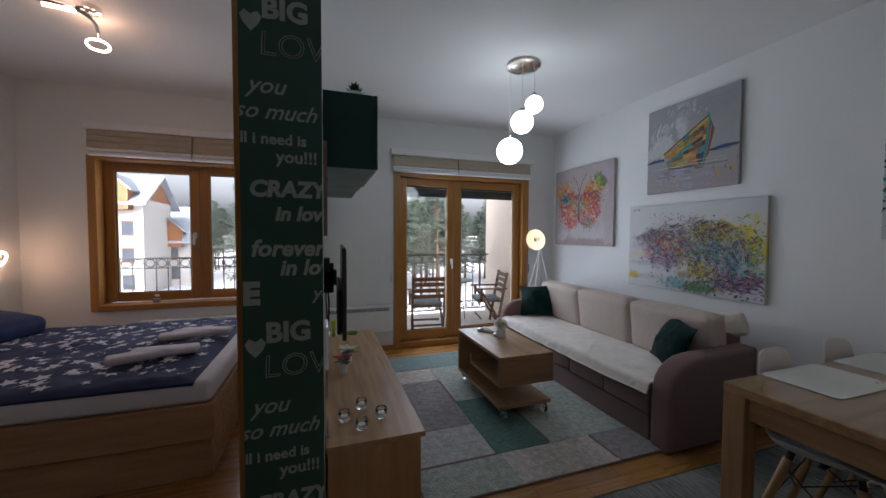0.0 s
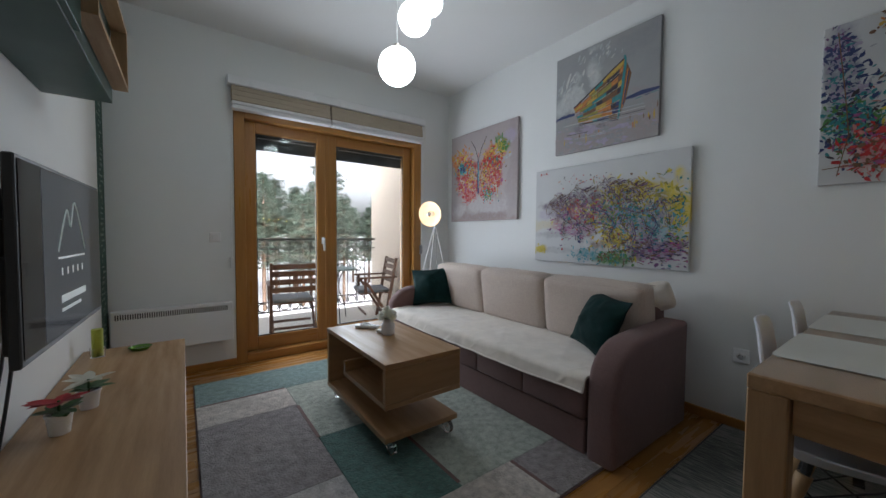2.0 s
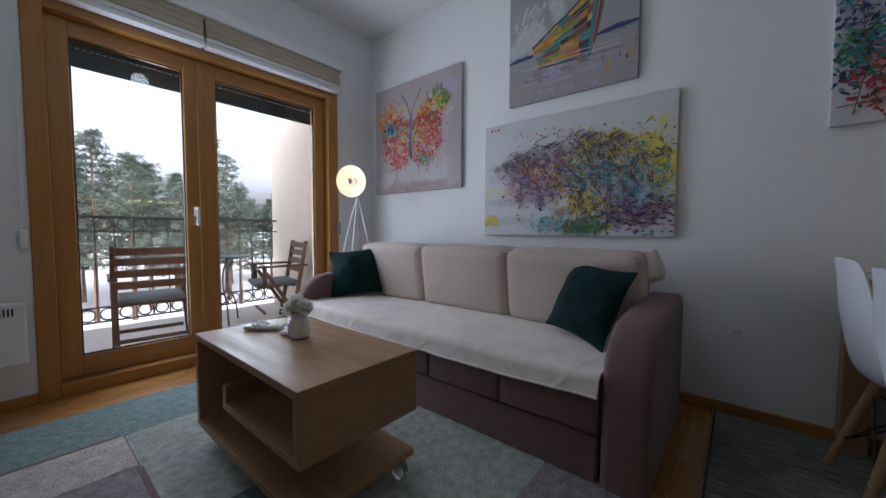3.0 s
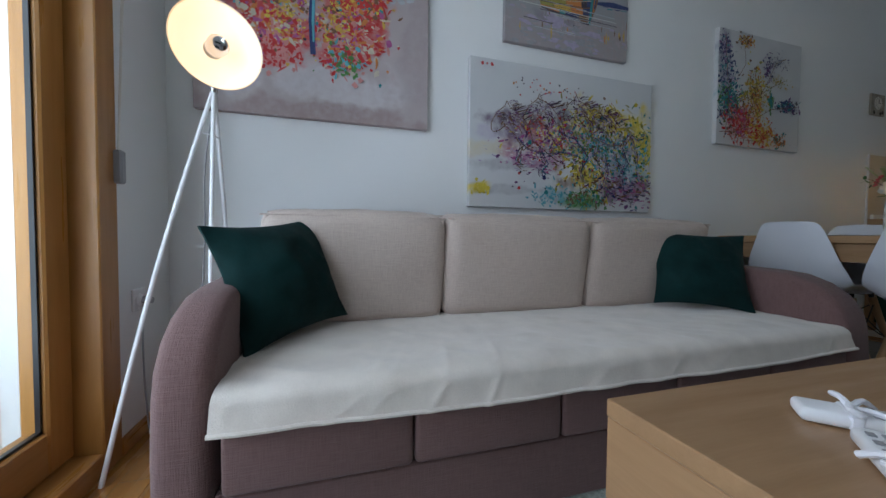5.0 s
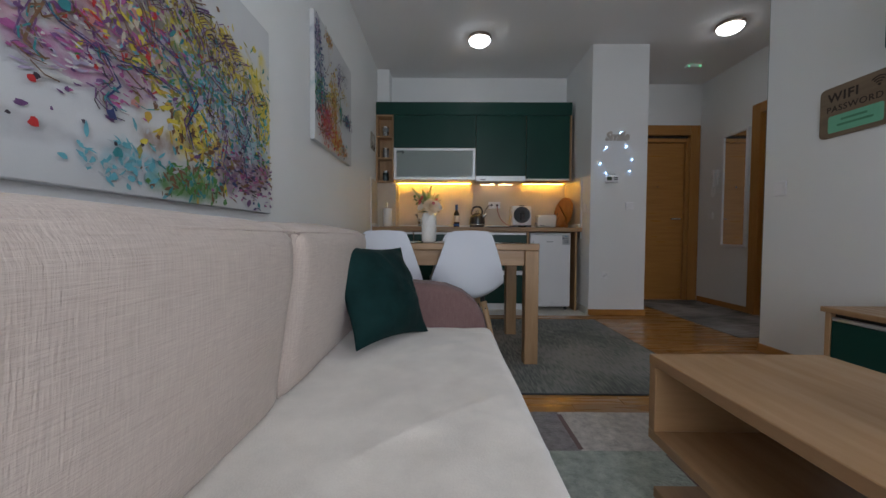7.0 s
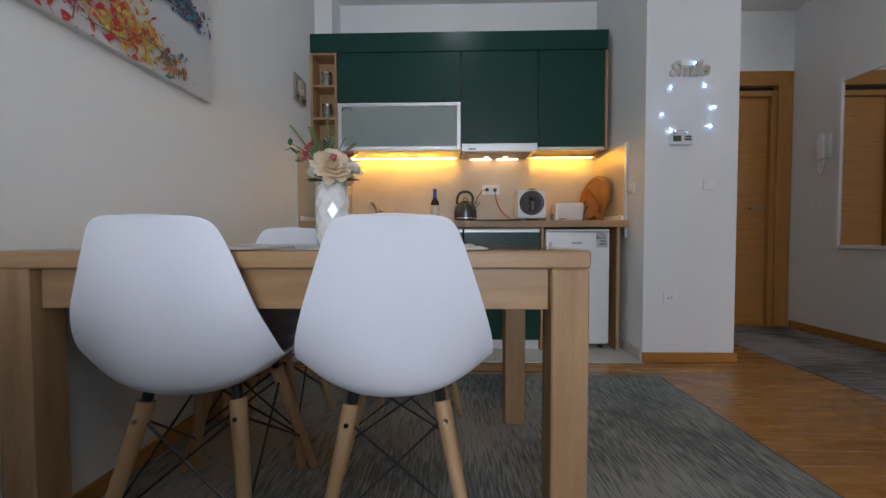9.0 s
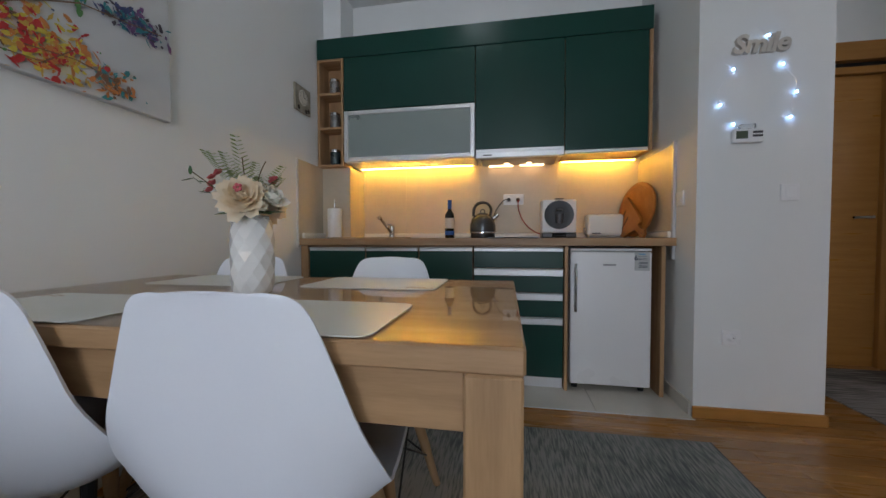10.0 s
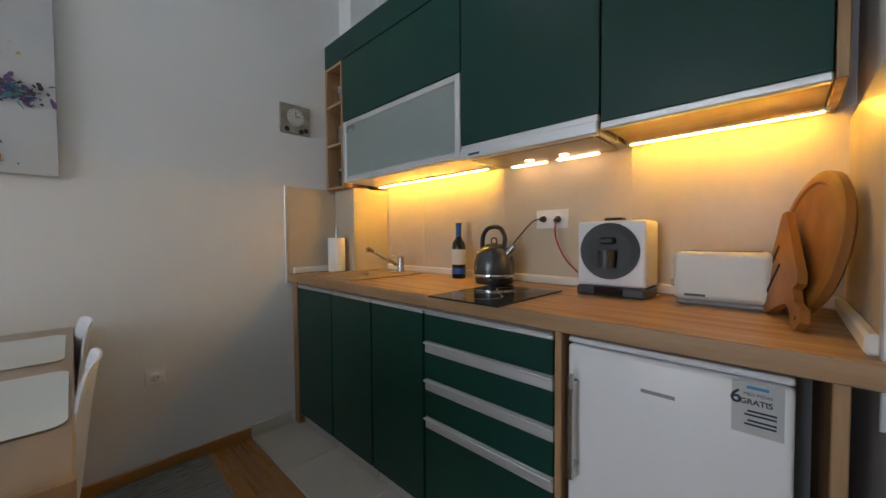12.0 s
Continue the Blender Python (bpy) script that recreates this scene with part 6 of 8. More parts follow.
def poinsettia(px, py, mat_name, lab, seed):
    c = (px, py, TZ + 0.0005)
    t = thing("potted_poinsettia", *c, lab, "potted plant", "small potted flowers")
    part("pot", lathe([(0, 0), (0.026, 0), (0.033, 0.06), (0.036, 0.062), (0.036, 0.07), (0.030, 0.07), (0.028, 0.055), (0, 0.055)], c, 20), M["white"], t, "white pot", True)
    rnd = random.Random(seed)
    for nm, mt, n, zz in (("leaf", "leaf", 8, 0.085), ("bract", mat_name, 12, 0.115)):
        for k in range(n):
            bm = bmesh.new()
            a = k * 2 * math.pi / n + rnd.random()
            r = rnd.uniform(0.050, 0.082)
            leaf_blade(bm, (px, py, TZ + zz - 0.01), (px + r * math.cos(a), py + r * math.sin(a), TZ + zz + rnd.uniform(-0.005, 0.02)), 0.019, 0.010)
            part(nm, bm, M[mt], t)
    part("stem", rod((px, py, TZ + 0.05), (px, py, TZ + 0.11), 0.004), M["leaf"], t)


poinsettia(0.158, 2.495, "petal_red", "small red poinsettia in a white pot", 2)
poinsettia(0.20, 2.68, "petal_white", "small white poinsettia in a white pot", 6)
t = thing("candle_glass", 0.12, 3.42, TZ, "tall glass with a yellow-green candle", "candle")
part("glass", lathe([(0, 0), (0.03, 0), (0.032, 0.05), (0.03, 0.05), (0.028, 0.006), (0, 0.006)], (0.12, 3.42, TZ + 0.0005), 18), M["clear"], t, "", True)
part("candle", lathe([(0, 0.007), (0.024, 0.007), (0.024, 0.15), (0, 0.152)], (0.12, 3.42, TZ), 18), surf("yellow_green_wax", (0.42, 0.48, 0.06), None, 8, 0.5), t, "yellow-green candle", True)
t = thing("ashtray", 0.29, 3.46, TZ, "small green glass dish", "dish")
part("dish", lathe([(0, 0), (0.04, 0), (0.055, 0.016), (0.05, 0.017), (0.038, 0.006), (0, 0.006)], (0.29, 3.46, TZ + 0.0005), 20), surf("green_glass", (0.10, 0.25, 0.03), None, 8, 0.1), t, "", True)
t = thing("succulent", 0.185, 1.80, 2.07, "small dark succulent in a white pot on the wall cabinet", "potted plant")
part("pot", lathe([(0, 0), (0.03, 0), (0.038, 0.055), (0.034, 0.055), (0, 0.05)], (0.185, 1.80, 2.0705), 18), M["white"], t, "white pot", True)
bm = bmesh.new()
for k in range(26):
    a, q = k * 2.4, k / 26
    leaf_blade(bm, (0.185, 1.80, 2.12), (0.185 + 0.05 * (1 - 0.7 * q) * math.cos(a), 1.80 + 0.05 * (1 - 0.7 * q) * math.sin(a), 2.135 + 0.045 * q), 0.010)
part("rosette", bm, M["leaf"], t, "dark green rosette")

# cables behind the television
t = thing("television_cable", 0.06, 2.75, 0.5, "black television cables hanging to the cabinet", "cable")
part("cord", tube([(0.09, 2.60, 1.2), (0.06, 2.58, 1.1), (0.07, 2.56, 0.95), (0.055, 2.52, 0.75), (0.05, 2.46, 0.60), (0.05, 2.40, 0.51)], 0.005), M["black"], t, "", True)
part("cord", tube([(0.09, 2.52, 1.15), (0.05, 2.50, 1.06), (0.055, 2.48, 0.90), (0.05, 2.42, 0.70), (0.05, 2.2, 0.505), (0.05, 1.7, 0.502)], 0.004), M["black"], t, "", True)
part("set_top_box", box(XT1 + 0.001, 2.42, 1.20, 0.075, 2.52, 1.29, 0.004), M["black"], t)
part("arm_joint", box(0.06, 2.5, 1.10, 0.12, 2.62, 1.20, 0.006), M["black"], t)

# ---- wifi board ----
def on_xwall(bm, x, y, z):
    """Flat things drawn in x, z (facing -y in text space) turned to hang on the partition, facing +x."""
    return turned(bm, Matrix.Translation((x, y, z)) @ Matrix.Rotation(radians(90), 4, "Z") @ Matrix.Rotation(radians(90), 4, "X"))


wf = thing("wifi_sign", XT1 + 0.008, 1.33, 1.585, "engraved plywood sign with a mint label", "sign")
WXS = XT1 + 0.013
bm = rounded_slab(1.15, 1.437, 1.515, 1.733, 0, 0.012, 0.03)
for v in bm.verts:
    v.co = Vector((XT1 + 0.001 + v.co.z, v.co.x, v.co.y))
bmesh.ops.recalc_face_normals(bm, faces=bm.faces[:])
part("board", bm, M["plywood"], wf)
part("lettering", on_xwall(text_mesh("WIFI", 0.072, 0.0006, bold=0.002, space=1.15), WXS, 1.275, 1.645), M["burnt"], wf)
part("lettering", on_xwall(text_mesh("PASSWORD", 0.05, 0.0006, bold=0.0006, space=1.1), WXS, 1.33, 1.585), M["burnt"], wf)
for r in (0.02, 0.034, 0.048):
    bm = tube([(WXS, 1.45 + r * math.sin(radians(a)), 1.655 + r * math.cos(radians(a))) for a in range(-45, 46, 15)], 0.0035, 6)
    part("radio_arc", bm, M["burnt"], wf)
part("radio_dot", ball((WXS, 1.45, 1.657), 0.007, 8, 6), M["burnt"], wf)
lb = rounded_slab(1.20, 1.462, 1.475, 1.562, 0, 0.001, 0.012)
for v in lb.verts:
    v.co = Vector((WXS + v.co.z, v.co.x, v.co.y))
bmesh.ops.recalc_face_normals(lb, faces=lb.faces[:])
lab = part("label", lb, M["mint"], wf, "mint-green paper label")
bm = bmesh.new()
for a, b, z in ((1.27, 1.40, 1.525), (1.25, 1.43, 1.495)):
    box(WXS + 0.0012, a, z, WXS + 0.0016, b, z + 0.012, bm=bm)
part("print", bm, surf("green_print", (0.06, 0.26, 0.15), None), lab)

# ---- wallpaper columns with lettering ----
wpn = structure("wallpaper_panel", box(XT0 + 0.0, YT - 0.003, 0.063, XT1, YT - 0.0005, CEIL - 0.001), M["wallpaper"], "dark green chalkboard wallpaper printed with love words", "wallpaper")
LINES = [("BIG", 0.056, 0, 0.0022, 0.000, 0.043), ("LOVE", 0.066, 0.05, -0.0006, 0.067, 0.040), ("you", 0.046, 0.35, 0.0004, 0.146, 0.010), ("so much", 0.044, 0.4, 0.0004, 0.195, -0.008), ("all i need is", 0.0300, 0, 0.0008, 0.248, -0.012), ("you!!!", 0.034, 0, 0.0008, 0.281, 0.064), ("CRAZY", 0.044, 0.12, 0.0020, 0.344, 0.017), ("in love", 0.040, 0.2, 0.0016, 0.392, 0.062), ("forever", 0.046, 0.2, 0.0014, 0.460, 0.018), ("in love", 0.044, 0.2, 0.0014, 0.499, 0.070), ("E", 0.060, 0, 0.0035, 0.548, 0.002), ("you", 0.036, 0.2, 0.0006, 0.552, 0.130)]
for rep in range(-2, 4):
    for body, size, slant, bold, dz, dx in LINES:
        z = 1.448 + 0.9955 * (1.887 - 0.627 * rep - dz - 0.35 * size - 1.46)
        if not 0.1 < z < 2.80:
            continue
        bm = text_mesh(body, size * 0.968, 0.0003, slant, bold, outline=0.0009 if body == "LOVE" else 0.0)
        wmin = min(v.co.x for v in bm.verts)
        turned(bm, Matrix.Translation((XT0 + 0.968 * dx - wmin, YT - 0.0038, z)) @ Matrix.Rotation(radians(90), 4, "X"))
        bmesh.ops.bisect_plane(bm, geom=bm.verts[:] + bm.edges[:] + bm.faces[:], plane_co=(XT1 - 0.001, 0, 0), plane_no=(1, 0, 0), clear_outer=True)
        bmesh.ops.bisect_plane(bm, geom=bm.verts[:] + bm.edges[:] + bm.faces[:], plane_co=(XT0 + 0.001, 0, 0), plane_no=(-1, 0, 0), clear_outer=True)
        if len(bm.faces):
            part("lettering", bm, M["chalk"], wpn)
        else:
            bm.free()
    zc = 1.448 + 0.9955 * (1.86 - 0.627 * rep - 1.46)
    if 0.1 < zc < 2.8:
        bm = prism([(-0.019, 0.006), (-0.011, 0.016), (0, 0.009), (0.011, 0.016), (0.019, 0.006), (0.013, -0.008), (0, -0.022), (-0.013, -0.008)], "y", YT - 0.0042, YT - 0.0032)
        part("heart", turned(bm, Matrix.Translation((XT0 + 0.022, 0, zc))), M["chalk"], wpn)
wp2 = structure("wallpaper_strip", box(XT1 + 0.0005, 4.17, 0.063, XT1 + 0.003, YN - 0.001, CEIL - 0.001), M["wallpaper"], "dark green chalkboard wallpaper strip in the corner", "wallpaper")
rnd = random.Random(8)
bm = bmesh.new()
for k in range(70):
    zz = 0.15 + k * 0.038
    a = 4.18 + rnd.random() * 0.08
    join(bm, on_xwall(text_mesh(LINES[k % 11][0], 0.03, 0.0002), XT1 + 0.0035, min(a + 0.06, 4.31), zz))
part("lettering", bm, M["chalk"], wp2)

# ---- pillar: letters, fairy lights, thermostat ----
sm = thing("smile_letters", 0.54, -0.43, 1.87, "white wooden word on the pillar wall", "wall letters")
bm = text_mesh("Smile", 0.125, 0.009, 0.25, 0.004, 0.92)
turned(bm, Matrix.Translation((0.545, -0.4275, 1.865)) @ Matrix.Rotation(radians(180), 4, "Z") @ Matrix.Rotation(radians(90), 4, "X"))
part("word", bm, surf("white_wood_letters", (0.62, 0.58, 0.52), (0.5, 0.46, 0.4), 12, 0.6), sm)
fy_ = thing("fairy_lights", 0.54, -0.43, 1.5, "string of small cold white star lights on the pillar", "fairy lights")
SPOTS = [(0.607, 1.948), (0.507, 1.945), (0.422, 1.91), (0.442, 1.798), (0.381, 1.661), (0.404, 1.539), (0.654, 1.516), (0.715, 1.617), (0.659, 1.79)]
part("wire", tube([(x, -0.431, z) for x, z in ((0.62, 1.50), (0.654, 1.516), (0.67, 1.60), (0.715, 1.617), (0.72, 1.70), (0.659, 1.79), (0.71, 1.85), (0.607, 1.948), (0.56, 1.99), (0.507, 1.945), (0.45, 1.98), (0.422, 1.91), (0.375, 1.85), (0.442, 1.798), (0.385, 1.73), (0.381, 1.661), (0.40, 1.60), (0.404, 1.539), (0.47, 1.55), (0.56, 1.51))], 0.0007, 5), M["white"], fy_)
for x, z in SPOTS:
    part("star_light", ball((x, -0.425, z), 0.005, 8, 6), M["fairy"], fy_, "glowing cold white star")
th = thing("thermostat", 0.593, -0.43, 1.463, "white wall thermostat with a small display", "thermostat")
part("case", box(0.524, -0.4375, 1.418, 0.662, -0.405, 1.488, 0.01, 2), M["white"], th, "", True)
part("display", box(0.60, -0.4048, 1.437, 0.652, -0.4035, 1.475), M["lcd"], th)
for zz in (1.462, 1.444):
    part("button", box(0.535, -0.405, zz, 0.58, -0.402, zz + 0.011, 0.002), M["darkgrey"], th)
part("battery_box", box(0.56, -0.4375, 1.4885, 0.63, -0.41, 1.512, 0.003), M["clearplastic"], th)

# ---- hall ----
mr = thing("wall_mirror", -1.03, -0.83, 0.73, "tall wall mirror in a narrow white frame", "mirror")
part("glass", box(-1.036, -0.99, 0.75, -1.028, -0.67, 2.05), M["mirror"], mr, "silvered mirror glass")
for a in ((-1.039, -1.02, 0.73, -1.015, -0.99, 2.08), (-1.039, -0.67, 0.73, -1.015, -0.64, 2.08)):
    part("frame", box(*a, 0.003), M["white"], mr)
for a in ((-1.039, -0.99, 0.73, -1.016, -0.67, 0.76), (-1.039, -0.99, 2.05, -1.016, -0.67, 2.08)):
    part("frame", box(*a, 0.003), M["white"], mr)
ic = thing("intercom", -1.03, -1.12, 1.45, "white wall intercom handset with curled cord", "intercom")
part("base", box(-1.0395, -1.155, 1.48, -1.015, -1.07, 1.68, 0.006), M["white"], ic)
part("handset", box(-1.014, -1.15, 1.47, -0.985, -1.105, 1.69, 0.012, 2), M["white"], ic, "", True)
part("cord", tube([(-1.0, -1.13, 1.47), (-1.005, -1.15, 1.40), (-1.01, -1.14, 1.36), (-1.01, -1.12, 1.38), (-1.02, -1.11, 1.48)], 0.006), M["white"], ic, "", True)

# ---- paintings on the long wall ----
PAINT = {
    "white": (0.62, 0.62, 0.60), "grey": (0.34, 0.34, 0.36), "mauve": (0.40, 0.34, 0.35), "dark": (0.05, 0.035, 0.05), "purple": (0.17, 0.07, 0.20),
    "magenta": (0.42, 0.10, 0.28), "red": (0.55, 0.03, 0.03), "orange": (0.62, 0.22, 0.05), "yellow": (0.68, 0.54, 0.06), "teal": (0.03, 0.26, 0.28),
    "cyan": (0.12, 0.42, 0.50), "green": (0.08, 0.24, 0.06), "navy": (0.03, 0.05, 0.16), "brown": (0.20, 0.10, 0.05), "lilac": (0.42, 0.36, 0.50),
    "pink": (0.62, 0.26, 0.24), "cream": (0.60, 0.55, 0.42), "sky": (0.46, 0.49, 0.52), "olive": (0.32, 0.29, 0.06), "gold": (0.60, 0.38, 0.06)}
PNAMES = list(PAINT)
PM = [surf("paint_" + k, v, tuple(c * 0.72 for c in v), 40, 0.55, 0.5, 220, dist=0.0015) for k, v in PAINT.items()]


def wash_mat(name, c1, c2, w, h, washes):
    """A primed canvas with soft feathered washes; each is (u, v, reach in u, reach in v, colour, strength), u to the viewer's right."""
    m, n, l, b = node_mat(name)
    tc, sep, uv = n.new("ShaderNodeTexCoord"), n.new("ShaderNodeSeparateXYZ"), n.new("ShaderNodeCombineXYZ")
    l.new(tc.outputs["Object"], sep.inputs[0])
    for out, inp, k, off in (("Y", "X", -1 / w, 0.5), ("Z", "Y", 1 / h, 0.0)):
        ma = n.new("ShaderNodeMath")
        ma.operation = "MULTIPLY_ADD"
        ma.inputs[1].default_value, ma.inputs[2].default_value = k, off
        l.new(sep.outputs[out], ma.inputs[0])
        l.new(ma.outputs[0], uv.inputs[inp])
    warp, grain, weave = n.new("ShaderNodeTexNoise"), n.new("ShaderNodeTexNoise"), n.new("ShaderNodeTexNoise")
    for t, sc, det in ((warp, 7.0, 8), (grain, 30.0, 6), (weave, 420.0, 2)):
        t.inputs["Scale"].default_value, t.inputs["Detail"].default_value = sc, det
        l.new(tc.outputs["Object"], t.inputs["Vector"])
    split = n.new("ShaderNodeSeparateColor")
    l.new(warp.outputs["Color"], split.inputs[0])
    base = n.new("ShaderNodeMix")
    base.data_type = "RGBA"
    base.inputs[6].default_value, base.inputs[7].default_value = (*c1, 1), (*c2, 1)
    l.new(warp.outputs[0], base.inputs[0])
    col = base.outputs[2]
    for k, (u, v, su, sv, c, amount) in enumerate(washes):
        off, sc, ln, ad, mr, mu, mix = (n.new("ShaderNode" + t) for t in ("VectorMath", "VectorMath", "VectorMath", "Math", "MapRange", "Math", "Mix"))
        off.operation, sc.operation, ln.operation, ad.operation, mu.operation = "SUBTRACT", "MULTIPLY", "LENGTH", "MULTIPLY_ADD", "MULTIPLY"
        off.inputs[1].default_value, sc.inputs[1].default_value = (u, v, 0), (1 / su, 1 / sv, 0)
        l.new(uv.outputs[0], off.inputs[0])
        l.new(off.outputs[0], sc.inputs[0])
        l.new(sc.outputs[0], ln.inputs[0])
        l.new(split.outputs[k % 3], ad.inputs[0])
        ad.inputs[1].default_value = 3.6
        l.new(ln.outputs["Value"], ad.inputs[2])
        mr.interpolation_type = "SMOOTHSTEP"
        mr.inputs[1].default_value, mr.inputs[2].default_value, mr.inputs[3].default_value, mr.inputs[4].default_value = 2.35, 3.15, min(1.0, amount * 1.15), 0.0
        l.new(ad.outputs[0], mr.inputs[0])
        g = n.new("ShaderNodeMapRange")
        g.inputs[1].default_value, g.inputs[2].default_value, g.inputs[3].default_value = 0.30, 0.62, 0.55
        l.new(grain.outputs[0], g.inputs[0])
        l.new(mr.outputs[0], mu.inputs[0])
        l.new(g.outputs[0], mu.inputs[1])
        mix.data_type = "RGBA"
        l.new(mu.outputs[0], mix.inputs[0])
        l.new(col, mix.inputs[6])
        mix.inputs[7].default_value = (*c, 1)
        col = mix.outputs[2]
    l.new(col, b.inputs["Base Color"])
    b.inputs["Roughness"].default_value = 0.6
    bp = n.new("ShaderNodeBump")
    bp.inputs["Strength"].default_value, bp.inputs["Distance"].default_value = 0.35, 0.0015
    ad = n.new("ShaderNodeMath")
    l.new(grain.outputs[0], ad.inputs[0])
    l.new(weave.outputs[0], ad.inputs[1])
    l.new(ad.outputs[0], bp.inputs["Height"])
    l.new(bp.outputs[0], b.inputs["Normal"])
    return m


class Canvas:
    """Paint laid as thin brush strokes and dabs on a stretched canvas; u runs to the viewer's right, v up."""

    def __init__(self, y0, y1, z0, z1, ground, label, seed, fine=1.0, dabs=0.2, many=1.0):
        self.fine, self.dabs, self.many = fine, dabs, many
        self.y0, self.y1, self.z0, self.z1 = y0, y1, z0, z1
        self.t = thing("painting", XR, (y0 + y1) / 2, z0, label, "painting", "canvases on the wall")
        part("canvas", box(XR - 0.032, y0, z0, XR - 0.001, y1, z1, 0.003), ground(y1 - y0, z1 - z0), self.t)
        self.bm, self.k, self.rnd = bmesh.new(), 0, random.Random(seed)

    def p(self, u, v):
        return (XR - 0.0325 - 0.000003 * self.k, self.y1 - u * (self.y1 - self.y0), self.z0 + v * (self.z1 - self.z0))

    def face(self, uv, color):
        self.k += 1
        uv = [(min(max(a, 0.0), 1.0), min(max(b, 0.0), 1.0)) for a, b in uv]
        vs = [self.bm.verts.new(self.p(a, b)) for a, b in uv]
        f = self.bm.faces.new(vs)
        f.material_index = PNAMES.index(color)

    def blob(self, u, v, r, color, stretch=1.0, ang=0.0, n=9):
        asp = (self.y1 - self.y0) / (self.z1 - self.z0)
        pts = []
        for i in range(n):
            a = -2 * math.pi * i / n
            q = r * self.rnd.uniform(0.55, 1.15)
            x, y = q * stretch * math.cos(a), q * math.sin(a)
            pts.append((u + (x * math.cos(ang) - y * math.sin(ang)), v + (x * math.sin(ang) + y * math.cos(ang)) * asp))
        self.face(pts, color)

    def stroke(self, u, v, length, w, color, ang):
        """A tapered, slightly bent brush mark."""
        asp = (self.y1 - self.y0) / (self.z1 - self.z0)
        bend, up, down = self.rnd.uniform(-0.35, 0.35), [], []
        for i in range(6):
            q = i / 5
            x, y = (q - 0.5) * length, bend * length * (q - 0.5) ** 2
            t = w * math.sin(math.pi * (0.08 + 0.86 * q)) * self.rnd.uniform(0.6, 1.15)
            for lst, yy in ((up, y + t), (down, y - t)):
                lst.append((u + x * math.cos(ang) - yy * math.sin(ang), v + (x * math.sin(ang) + yy * math.cos(ang)) * asp))
        self.face(up + down[::-1], color)

    def cloud(self, u, v, su, sv, n, r, colors, stretch=1.4, ang=None):
        for _ in range(int(1.5 * self.many * n / self.fine ** 1.6)):
            a, b, c_, q = self.rnd.gauss(u, su), self.rnd.gauss(v, sv), self.rnd.choice(colors), r * self.fine
            turn = self.rnd.uniform(0, 3.1) if ang is None else ang + self.rnd.gauss(0, 0.25)
            if self.rnd.random() < self.dabs:
                self.blob(a, b, q * self.rnd.uniform(0.2, 0.75), c_, self.rnd.uniform(1, stretch), turn)
            else:
                self.stroke(a, b, q * self.rnd.uniform(0.9, 2.6), q * self.rnd.uniform(0.14, 0.42), c_, turn)

    def line(self, pts, w, color):
        for (a, b), (c, d) in zip(pts, pts[1:]):
            L = math.hypot(c - a, d - b) or 1e-6
            nx, ny = -(d - b) / L * w, (c - a) / L * w
            j = self.rnd.uniform(0.6, 1.2)
            self.face([(a + nx, b + ny), (a - nx, b - ny), (c - nx * j, d - ny * j), (c + nx * j, d + ny * j)][::-1], color)

    def done(self):
        part("paint", self.bm, PM, self.t, "layers of brushed paint")
        return self.t


def boat_ground(w, h):
    return wash_mat("grey_sky_and_water", (0.34, 0.345, 0.35), (0.27, 0.275, 0.285), w, h, [(0.5, 0.12, 0.6, 0.26, (0.33, 0.28, 0.28), 0.8), (0.18, 0.55, 0.14, 0.16, (0.55, 0.57, 0.57), 0.7), (0.42, 0.75, 0.07, 0.16, (0.55, 0.57, 0.57), 0.7), (0.75, 0.85, 0.3, 0.12, (0.25, 0.26, 0.28), 0.6), (0.45, 0.22, 0.22, 0.04, (0.20, 0.18, 0.22), 0.6)])


def horse_ground(w, h):
    P = PAINT
    return wash_mat("white_ground_with_washes", (0.60, 0.61, 0.60), (0.54, 0.55, 0.57), w, h, [
        (0.15, 0.50, 0.20, 0.05, P["lilac"], 0.5), (0.14, 0.40, 0.20, 0.05, P["cream"], 0.8), (0.30, 0.30, 0.30, 0.035, P["grey"], 0.5), (0.30, 0.13, 0.34, 0.03, P["grey"], 0.4), (0.32, 0.36, 0.17, 0.06, P["magenta"], 0.6),
        (0.72, 0.67, 0.20, 0.13, P["yellow"], 0.95), (0.95, 0.52, 0.07, 0.22, P["yellow"], 0.9), (0.40, 0.50, 0.15, 0.14, (0.28, 0.16, 0.20), 0.8), (0.36, 0.56, 0.06, 0.06, P["red"], 0.6), (0.55, 0.50, 0.12, 0.12, P["olive"], 0.7),
        (0.62, 0.30, 0.11, 0.13, P["yellow"], 0.95), (0.60, 0.22, 0.12, 0.08, P["brown"], 0.7), (0.74, 0.42, 0.14, 0.15, P["teal"], 0.7), (0.80, 0.34, 0.08, 0.16, (0.34, 0.34, 0.36), 0.8), (0.70, 0.52, 0.05, 0.08, P["cyan"], 0.8), (0.90, 0.33, 0.09, 0.10, P["cyan"], 0.6),
        (0.86, 0.17, 0.15, 0.09, (0.22, 0.12, 0.20), 0.8), (0.60, 0.07, 0.09, 0.05, P["green"], 0.8), (0.41, 0.10, 0.09, 0.05, P["cyan"], 0.7), (0.05, 0.13, 0.04, 0.04, P["yellow"], 0.9), (0.24, 0.60, 0.14, 0.08, (0.14, 0.08, 0.14), 0.75), (0.48, 0.62, 0.10, 0.10, (0.12, 0.13, 0.16), 0.7), (0.66, 0.52, 0.08, 0.14, (0.08, 0.20, 0.22), 0.7), (0.84, 0.52, 0.04, 0.14, (0.16, 0.13, 0.12), 0.7)])


